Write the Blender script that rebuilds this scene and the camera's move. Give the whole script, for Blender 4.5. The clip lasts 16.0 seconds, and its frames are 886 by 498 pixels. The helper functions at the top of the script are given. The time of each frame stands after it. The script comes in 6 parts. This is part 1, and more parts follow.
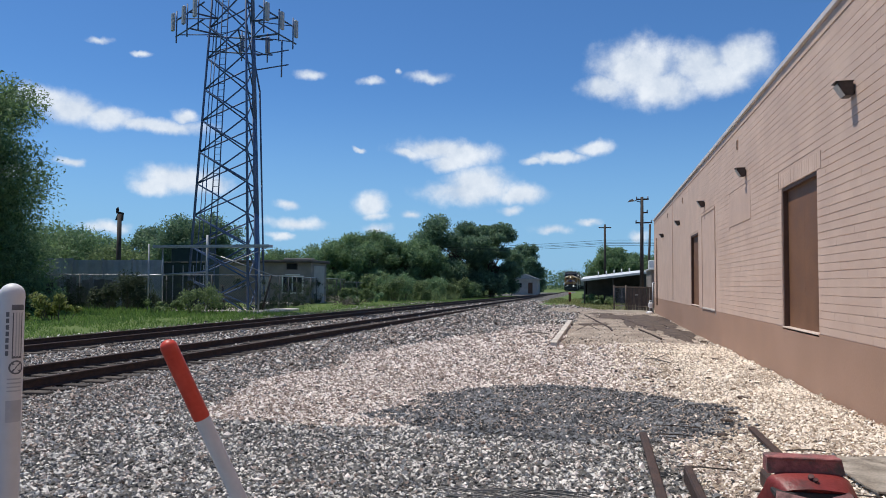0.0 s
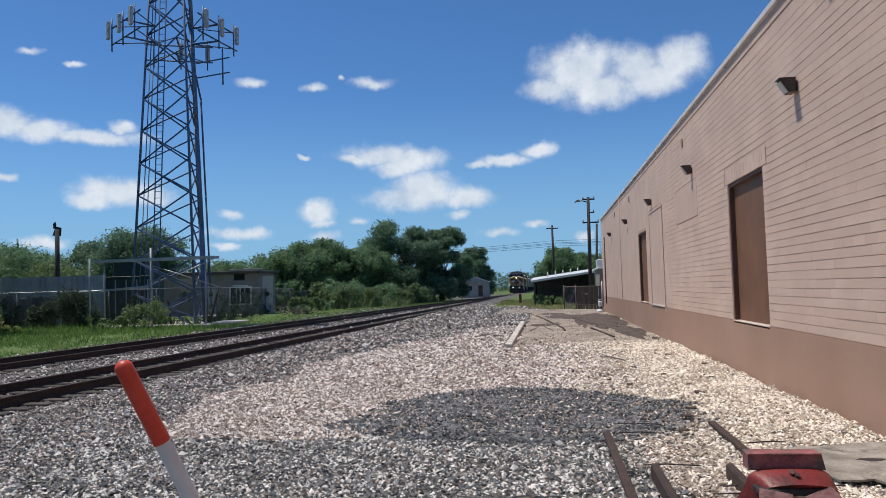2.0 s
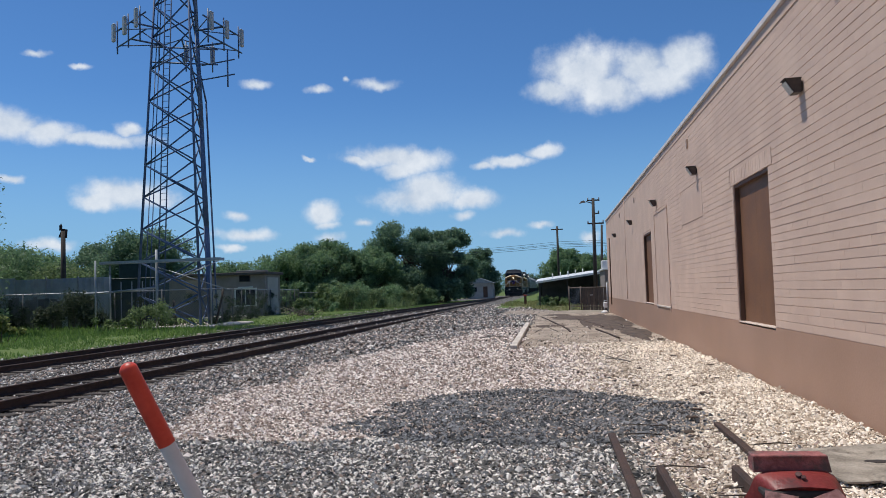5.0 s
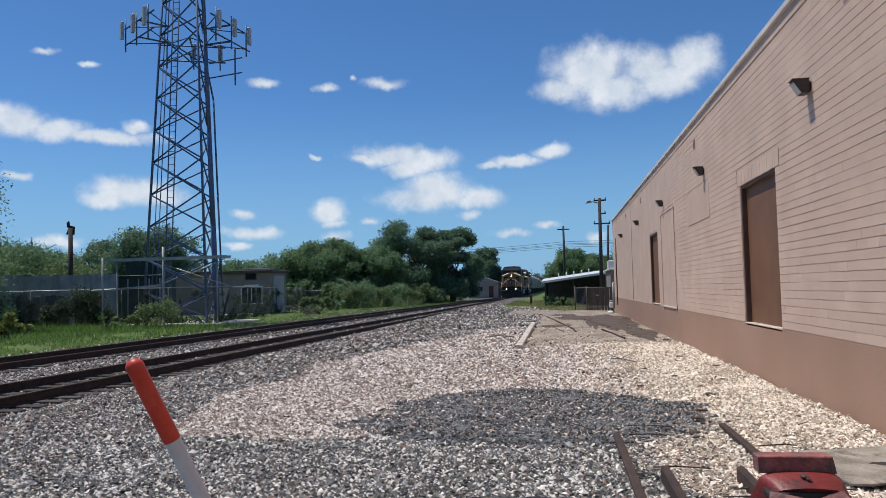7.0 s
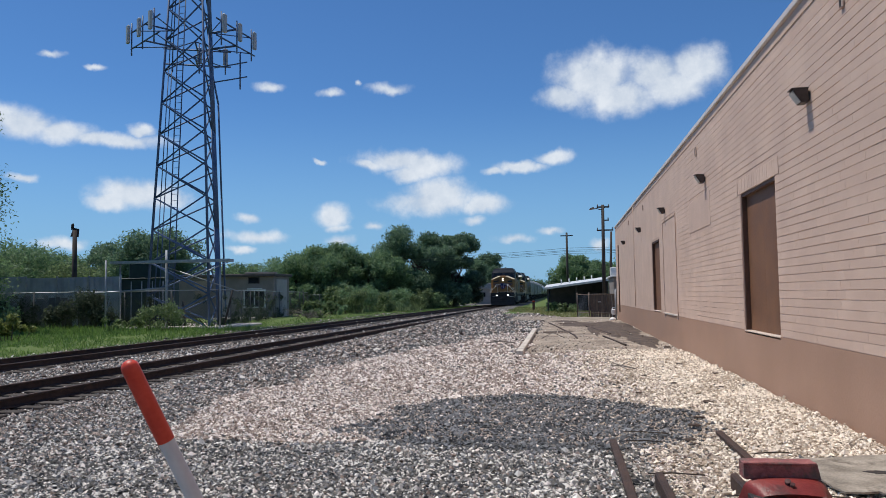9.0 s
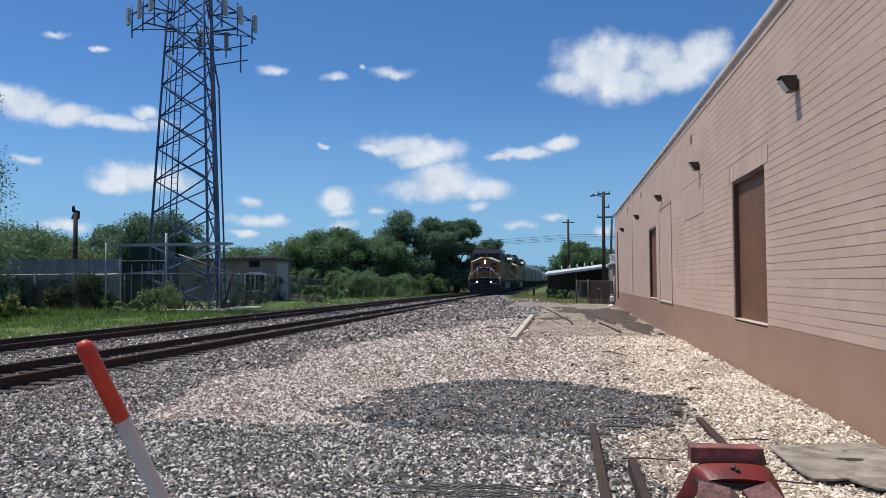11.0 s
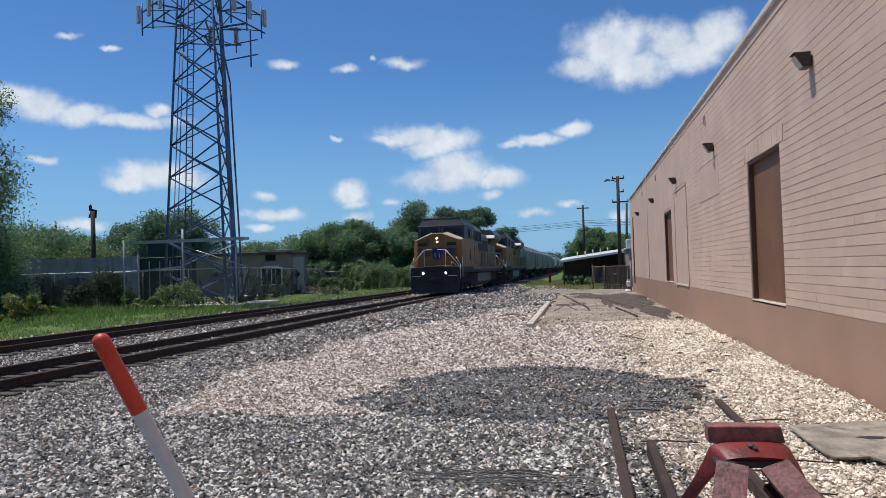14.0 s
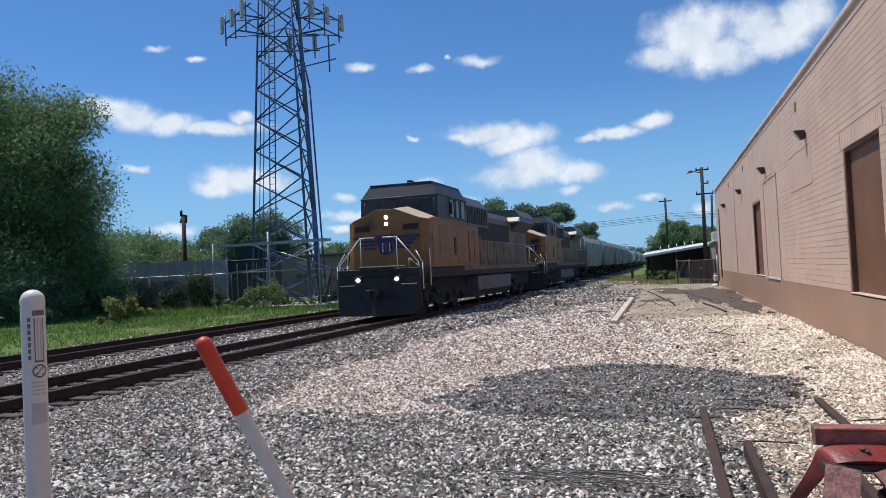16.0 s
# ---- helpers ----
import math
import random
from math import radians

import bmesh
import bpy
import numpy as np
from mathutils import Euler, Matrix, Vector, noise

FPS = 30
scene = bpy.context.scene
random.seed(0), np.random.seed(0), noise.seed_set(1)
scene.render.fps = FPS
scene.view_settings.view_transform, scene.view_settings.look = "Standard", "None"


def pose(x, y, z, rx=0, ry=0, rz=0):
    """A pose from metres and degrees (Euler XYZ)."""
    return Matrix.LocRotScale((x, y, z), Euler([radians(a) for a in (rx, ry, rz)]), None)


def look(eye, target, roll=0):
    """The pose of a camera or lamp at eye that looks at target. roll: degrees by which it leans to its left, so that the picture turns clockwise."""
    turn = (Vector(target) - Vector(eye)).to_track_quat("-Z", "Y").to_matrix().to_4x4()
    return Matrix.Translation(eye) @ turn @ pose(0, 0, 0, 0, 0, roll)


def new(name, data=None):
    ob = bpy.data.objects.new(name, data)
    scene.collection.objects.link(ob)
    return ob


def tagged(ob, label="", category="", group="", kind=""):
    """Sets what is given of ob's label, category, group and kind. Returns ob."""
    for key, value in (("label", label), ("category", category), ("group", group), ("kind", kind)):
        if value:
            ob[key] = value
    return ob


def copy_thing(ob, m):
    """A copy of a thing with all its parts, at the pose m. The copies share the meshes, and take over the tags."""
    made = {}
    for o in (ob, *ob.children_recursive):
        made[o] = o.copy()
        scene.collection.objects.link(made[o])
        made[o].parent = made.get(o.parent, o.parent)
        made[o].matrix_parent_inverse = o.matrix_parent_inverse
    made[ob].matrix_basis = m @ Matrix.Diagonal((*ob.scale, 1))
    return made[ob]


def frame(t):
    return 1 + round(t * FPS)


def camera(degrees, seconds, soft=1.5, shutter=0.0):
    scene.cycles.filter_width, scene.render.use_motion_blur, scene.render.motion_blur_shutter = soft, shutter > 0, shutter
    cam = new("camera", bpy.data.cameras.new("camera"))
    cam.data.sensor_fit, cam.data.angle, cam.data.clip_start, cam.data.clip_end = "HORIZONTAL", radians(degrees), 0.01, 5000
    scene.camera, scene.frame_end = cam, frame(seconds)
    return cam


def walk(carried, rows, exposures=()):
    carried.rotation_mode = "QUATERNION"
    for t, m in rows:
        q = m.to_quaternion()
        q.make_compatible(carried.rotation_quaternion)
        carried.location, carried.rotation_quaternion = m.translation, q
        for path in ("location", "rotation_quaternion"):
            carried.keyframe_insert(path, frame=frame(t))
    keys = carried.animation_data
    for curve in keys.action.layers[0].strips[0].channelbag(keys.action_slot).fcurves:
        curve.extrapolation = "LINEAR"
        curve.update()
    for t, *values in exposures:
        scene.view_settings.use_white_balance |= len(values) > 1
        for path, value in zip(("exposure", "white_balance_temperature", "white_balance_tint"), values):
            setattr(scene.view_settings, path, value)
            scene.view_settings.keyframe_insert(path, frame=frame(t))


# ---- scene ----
cam = camera(60.0, 16.0, soft=0.75)
PATH = [
    (0, (0.487, 0.014, 1.603), (0.088, 1.971, 1.695), 0.3),
    (0.5, (0.389, 0.081, 1.609), (0.08, 2.054, 1.709), -1.6),
    (1, (0.347, 0.109, 1.611), (0.075, 2.086, 1.733), -2.3),
    (1.5, (0.363, 0.121, 1.61), (0.102, 2.1, 1.72), -1.8),
    (2, (0.373, 0.119, 1.61), (0.106, 2.098, 1.713), -1.7),
    (2.5, (0.378, 0.114, 1.608), (0.11, 2.093, 1.716), -1.7),
    (3, (0.375, 0.115, 1.609), (0.107, 2.094, 1.714), -1.8),
    (3.5, (0.376, 0.117, 1.612), (0.102, 2.095, 1.717), -1.8),
    (4, (0.373, 0.121, 1.613), (0.095, 2.099, 1.72), -1.9),
    (6.5, (0.382, 0.12, 1.611), (0.095, 2.096, 1.716), -1.4),
    (7, (0.379, 0.119, 1.609), (0.084, 2.094, 1.714), -1.4),
    (7.5, (0.377, 0.124, 1.608), (0.075, 2.099, 1.712), -1.3),
    (8, (0.378, 0.125, 1.609), (0.071, 2.099, 1.713), -1.1),
    (8.5, (0.384, 0.109, 1.609), (0.076, 2.082, 1.716), -1.4),
    (9, (0.44, 0.074, 1.608), (0.136, 2.048, 1.727), -0.9),
    (9.2, (0.53, 0.058, 1.613), (0.227, 2.03, 1.738), -0.3),
    (11.5, (0.673, 0.091, 1.586), (0.36, 2.065, 1.656), -0.4),
    (12, (0.687, 0.099, 1.574), (0.385, 2.075, 1.639), -0.7),
    (12.5, (0.688, 0.1, 1.577), (0.398, 2.078, 1.631), -0.1),
    (13, (0.689, 0.095, 1.581), (0.396, 2.073, 1.623), -0.6),
    (13.5, (0.684, 0.095, 1.58), (0.364, 2.069, 1.625), -1.7),
    (14, (0.679, 0.092, 1.58), (0.327, 2.06, 1.635), -1.8),
    (14.5, (0.675, 0.1, 1.585), (0.295, 2.063, 1.64), -1.7),
    (15, (0.667, 0.091, 1.585), (0.252, 2.046, 1.641), -2.2),
    (15.5, (0.654, 0.084, 1.589), (0.182, 2.027, 1.646), -2.5),
    (16, (0.631, 0.082, 1.596), (0.08, 2.004, 1.653), -2.8),
]
walk(cam, [(t, look(eye, target, roll)) for t, eye, target, roll in PATH],
     exposures=((0, 0.14), (1.0, 0.09), (2.5, 0.04), (9, 0.03), (11.5, 0.07), (12.5, 0.04), (14, 0.05), (15.2, 0.12), (16, 0.20)))


# ---------------------------------------------------------------- world and sun
SUN_AT = Vector((-0.30, 0.10, 0.75)).normalized()


def make_world():
    w = bpy.data.worlds.new("world")
    scene.world = w
    w.use_nodes = True
    nt = w.node_tree
    nt.nodes.clear()
    N, L = nt.nodes.new, nt.links.new
    out, bg = N("ShaderNodeOutputWorld"), N("ShaderNodeBackground")
    sky = N("ShaderNodeTexSky")
    sky.sky_type, sky.sun_disc = "NISHITA", False
    sky.sun_elevation = math.asin(SUN_AT.z)
    sky.sun_rotation = math.atan2(SUN_AT.x, SUN_AT.y)
    sky.altitude, sky.air_density, sky.dust_density, sky.ozone_density = 900, 1.0, 0.0, 1.6
    tc = N("ShaderNodeTexCoord")
    noise_a = N("ShaderNodeTexNoise")
    noise_a.inputs["Scale"].default_value, noise_a.inputs["Detail"].default_value = 26.0, 8.0
    noise_a.inputs["Roughness"].default_value = 0.62
    L(tc.outputs["Generated"], noise_a.inputs["Vector"])
    # cumulus clouds in degrees: bearing, elevation, half width, half height
    over_yard = ((2.8, 15.4, 3.0, 2.0), (4.6, 14.0, 2.6, 1.3), (7.1, 15.5, 2.4, 1.5), (9.9, 15.7, 2.1, 1.5), (0.3, 14.3, 1.6, 0.9),
                 (8.2, 14.5, 2.4, 1.2), (-11.9, 10.0, 3.1, 0.8), (-10.2, 9.6, 2.5, 0.9), (-14.4, 9.8, 1.0, 0.4), (-11.1, 9.0, 1.7, 0.6),
                 (-9.0, 7.5, 2.5, 1.1), (-9.4, 6.9, 3.8, 0.9), (-5.6, 6.6, 1.9, 0.7), (-6.5, 5.5, 1.1, 0.4), (-0.3, 10.0, 1.2, 0.5),
                 (-2.8, 9.4, 1.9, 0.4), (-4.7, 9.1, 0.9, 0.3))
    beyond_tower = ((-39.5, 12.0, 2.0, 0.8), (-37.6, 11.6, 2.2, 1.0), (-35.3, 11.2, 2.2, 0.7), (-32.1, 10.9, 3.4, 0.5), (-30.1, 11.7, 0.8, 0.5),
                    (-30.5, 7.3, 2.9, 1.0), (-32.2, 6.8, 1.5, 0.6), (-28.5, 7.1, 1.6, 0.7), (-37.6, 8.1, 0.8, 0.3), (-36.0, 16.2, 1.1, 0.3),
                    (-33.4, 15.7, 0.8, 0.2), (-35.3, 3.9, 2.3, 0.5), (-42.2, 7.2, 2.1, 0.6))
    scattered = ((-12.6, 15.3, 1.9, 0.5), (-14.7, 15.6, 0.3, 0.3), (-16.9, 14.9, 1.2, 0.4), (-21.6, 15.2, 1.2, 0.4), (-23.1, 5.7, 1.1, 0.5),
                 (-22.3, 4.4, 2.9, 0.5), (-23.5, 3.5, 1.2, 0.3), (-16.8, 5.9, 1.3, 0.8), (-16.6, 5.1, 1.3, 0.4), (-16.4, 4.1, 1.3, 0.6),
                 (-13.9, 5.3, 1.0, 0.4), (-3.4, 4.1, 1.7, 0.5), (-0.8, 4.6, 1.2, 0.3), (2.8, 3.5, 0.8, 0.6), (-17.8, 10.0, 0.4, 0.2))
    behind = ((41, 20, 9, 3.5), (84, 18, 11, 4), (-84, 19, 11, 4), (-148, 18, 11, 4), (148, 20, 11, 4))
    warp = N("ShaderNodeTexNoise")
    warp.inputs["Scale"].default_value, warp.inputs["Detail"].default_value = 34.0, 5.0
    L(tc.outputs["Generated"], warp.inputs["Vector"])
    bent = N("ShaderNodeVectorMath")
    bent.operation = "MULTIPLY_ADD"
    bent.inputs[1].default_value = (0.024, 0.024, 0.018)
    L(warp.outputs["Color"], bent.inputs[0])
    L(tc.outputs["Generated"], bent.inputs[2])
    near = None
    for bearing, rise, a, b in over_yard + beyond_tower + scattered + behind:
        bearing, rise, a, b = radians(bearing), radians(rise), radians(a), radians(b)
        d = Vector((math.sin(bearing) * math.cos(rise), math.cos(bearing) * math.cos(rise), math.sin(rise)))
        m = N("ShaderNodeMapping")
        m.vector_type = "TEXTURE"
        m.inputs["Location"].default_value = d + Vector((0.012, 0.012, 0.009))
        m.inputs["Rotation"].default_value = (math.asin(d.z), 0, math.atan2(-d.x, d.y))
        m.inputs["Scale"].default_value = (a * 1.30, 0.5, b * 1.36)
        L(bent.outputs[0], m.inputs["Vector"])
        ln = N("ShaderNodeVectorMath")
        ln.operation = "LENGTH"
        L(m.outputs["Vector"], ln.inputs[0])
        reach = ln.outputs["Value"]
        if b < radians(0.65) and not radians(6) < rise < radians(13):
            thin = N("ShaderNodeMath")
            thin.operation, thin.inputs[1].default_value = "ADD", 0.22
            L(reach, thin.inputs[0])
            reach = thin.outputs[0]
        if near is None:
            near = reach
        else:
            mn = N("ShaderNodeMath")
            mn.operation = "MINIMUM"
            L(near, mn.inputs[0])
            L(reach, mn.inputs[1])
            near = mn.outputs[0]

    def math_node(op, a, b):
        n = N("ShaderNodeMath")
        n.operation = op
        for i, v in enumerate((a, b)):
            if isinstance(v, float):
                n.inputs[i].default_value = v
            else:
                L(v, n.inputs[i])
        return n.outputs[0]

    wob = math_node("MULTIPLY", math_node("SUBTRACT", noise_a.outputs["Fac"], 0.5), 0.95)
    dens = math_node("ADD", math_node("SUBTRACT", 1.0, near), wob)
    ramp = N("ShaderNodeMapRange")
    ramp.interpolation_type = "SMOOTHSTEP"
    ramp.inputs["From Min"].default_value, ramp.inputs["From Max"].default_value = -0.04, 0.74
    L(dens, ramp.inputs["Value"])
    shade = N("ShaderNodeMapRange")
    shade.inputs["From Min"].default_value, shade.inputs["From Max"].default_value = 0.35, 0.7
    shade.inputs["To Min"].default_value, shade.inputs["To Max"].default_value = 0.0, 1.0
    L(noise_a.outputs["Fac"], shade.inputs["Value"])
    white = N("ShaderNodeMix")
    white.data_type = "RGBA"
    white.inputs[6].default_value, white.inputs[7].default_value = (5.6, 6.35, 7.4, 1), (7.9, 8.35, 8.9, 1)
    L(shade.outputs[0], white.inputs[0])
    mix = N("ShaderNodeMix")
    mix.data_type = "RGBA"
    L(math_node("MULTIPLY", ramp.outputs[0], 0.93), mix.inputs[0])
    # clear air: deeper blue overhead, pale blue haze low down
    tint = N("ShaderNodeMix")
    tint.data_type, tint.blend_type = "RGBA", "MULTIPLY"
    tint.inputs[0].default_value, tint.inputs[7].default_value = 1.0, (0.435, 0.715, 1.01, 1)
    L(sky.outputs[0], tint.inputs[6])
    up = N("ShaderNodeSeparateXYZ")
    L(tc.outputs["Generated"], up.inputs[0])
    haze = N("ShaderNodeMapRange")
    haze.interpolation_type = "SMOOTHSTEP"
    haze.inputs["From Min"].default_value, haze.inputs["From Max"].default_value = -0.05, 0.26
    haze.inputs["To Min"].default_value, haze.inputs["To Max"].default_value = 0.95, 0.0
    L(up.outputs["Z"], haze.inputs["Value"])
    low = N("ShaderNodeMix")
    low.data_type = "RGBA"
    low.inputs[7].default_value = (2.35, 4.45, 6.85, 1)
    L(haze.outputs[0], low.inputs[0])
    L(tint.outputs[2], low.inputs[6])
    L(low.outputs[2], mix.inputs[6])
    L(white.outputs[2], mix.inputs[7])
    L(mix.outputs[2], bg.inputs["Color"])
    bg.inputs["Strength"].default_value = 0.1
    L(bg.outputs[0], out.inputs[0])


make_world()
sun = new("sun", bpy.data.lights.new("sun", "SUN"))
sun.data.energy, sun.data.angle, sun.data.color = 3.9, radians(0.55), (1.0, 0.955, 0.88)
sun.matrix_world = look(SUN_AT * 200, (0, 0, 0))


# ---------------------------------------------------------------- materials
def material(name, dark, light, rough=0.8, metal=0.0, scale=8.0, fine=60.0, bump=0.15, per=0.0, island=0.0, spec=0.4, spots=None, spot_at=0.62, leafy=False):
    """Two scales of noise between two colours, bump, optional stains, optional change from piece to piece."""
    m = bpy.data.materials.new(name)
    m.use_nodes = True
    nt = m.node_tree
    N, L = nt.nodes.new, nt.links.new
    b = nt.nodes["Principled BSDF"]
    tc = N("ShaderNodeTexCoord")
    n1, n2 = N("ShaderNodeTexNoise"), N("ShaderNodeTexNoise")
    n1.inputs["Scale"].default_value, n1.inputs["Detail"].default_value = scale, 5
    n2.inputs["Scale"].default_value, n2.inputs["Detail"].default_value = fine, 3
    L(tc.outputs["Object"], n1.inputs["Vector"])
    L(tc.outputs["Object"], n2.inputs["Vector"])
    s = N("ShaderNodeMath")
    s.operation = "MULTIPLY_ADD"
    s.inputs[1].default_value, s.inputs[2].default_value = 0.45, -0.22
    L(n2.outputs["Fac"], s.inputs[0])
    a = N("ShaderNodeMath")
    a.operation = "ADD"
    L(n1.outputs["Fac"], a.inputs[0])
    L(s.outputs[0], a.inputs[1])
    last = a.outputs[0]
    for amount, kind in ((per, "ShaderNodeObjectInfo"), (island, "ShaderNodeNewGeometry")):
        if amount:
            oi = N(kind)
            r = N("ShaderNodeMath")
            r.operation = "MULTIPLY_ADD"
            r.inputs[1].default_value, r.inputs[2].default_value = 2 * amount, -amount
            L(oi.outputs["Random" if kind == "ShaderNodeObjectInfo" else "Random Per Island"], r.inputs[0])
            a2 = N("ShaderNodeMath")
            a2.operation = "ADD"
            L(last, a2.inputs[0])
            L(r.outputs[0], a2.inputs[1])
            last = a2.outputs[0]
    mr = N("ShaderNodeMapRange")
    mr.inputs["From Min"].default_value, mr.inputs["From Max"].default_value = 0.28, 0.72
    L(last, mr.inputs["Value"])
    mix = N("ShaderNodeMix")
    mix.data_type = "RGBA"
    mix.inputs[6].default_value, mix.inputs[7].default_value = (*dark, 1), (*light, 1)
    L(mr.outputs[0], mix.inputs[0])
    col = mix.outputs[2]
    if spots:
        n3 = N("ShaderNodeTexNoise")
        n3.inputs["Scale"].default_value, n3.inputs["Detail"].default_value = scale * 0.6, 8
        n3.inputs["Roughness"].default_value = 0.7
        L(tc.outputs["Object"], n3.inputs["Vector"])
        m3 = N("ShaderNodeMapRange")
        m3.inputs["From Min"].default_value, m3.inputs["From Max"].default_value = spot_at - 0.06, spot_at + 0.06
        L(n3.outputs["Fac"], m3.inputs["Value"])
        x2 = N("ShaderNodeMix")
        x2.data_type = "RGBA"
        x2.inputs[7].default_value = (*spots, 1)
        L(m3.outputs[0], x2.inputs[0])
        L(col, x2.inputs[6])
        col = x2.outputs[2]
    L(col, b.inputs["Base Color"])
    b.inputs["Metallic"].default_value, b.inputs["Specular IOR Level"].default_value = metal, spec
    rr = N("ShaderNodeMapRange")
    rr.inputs["To Min"].default_value, rr.inputs["To Max"].default_value = max(0.05, rough - 0.12), min(1, rough + 0.12)
    L(n1.outputs["Fac"], rr.inputs["Value"])
    L(rr.outputs[0], b.inputs["Roughness"])
    if bump:
        bp = N("ShaderNodeBump")
        bp.inputs["Strength"].default_value, bp.inputs["Distance"].default_value = bump, 0.02
        L(n2.outputs["Fac"], bp.inputs["Height"])
        L(bp.outputs[0], b.inputs["Normal"])
    if leafy:
        tr = N("ShaderNodeBsdfTranslucent")
        L(col, tr.inputs["Color"])
        ms = N("ShaderNodeMixShader")
        ms.inputs[0].default_value = 0.5
        L(b.outputs[0], ms.inputs[1])
        L(tr.outputs[0], ms.inputs[2])
        L(ms.outputs[0], nt.nodes["Material Output"].inputs[0])
    return m


def glow(name, color, strength):
    m = bpy.data.materials.new(name)
    m.use_nodes = True
    b = m.node_tree.nodes["Principled BSDF"]
    b.inputs["Base Color"].default_value = (0.9, 0.9, 0.85, 1)
    b.inputs["Emission Color"].default_value, b.inputs["Emission Strength"].default_value = (*color, 1), strength
    return m


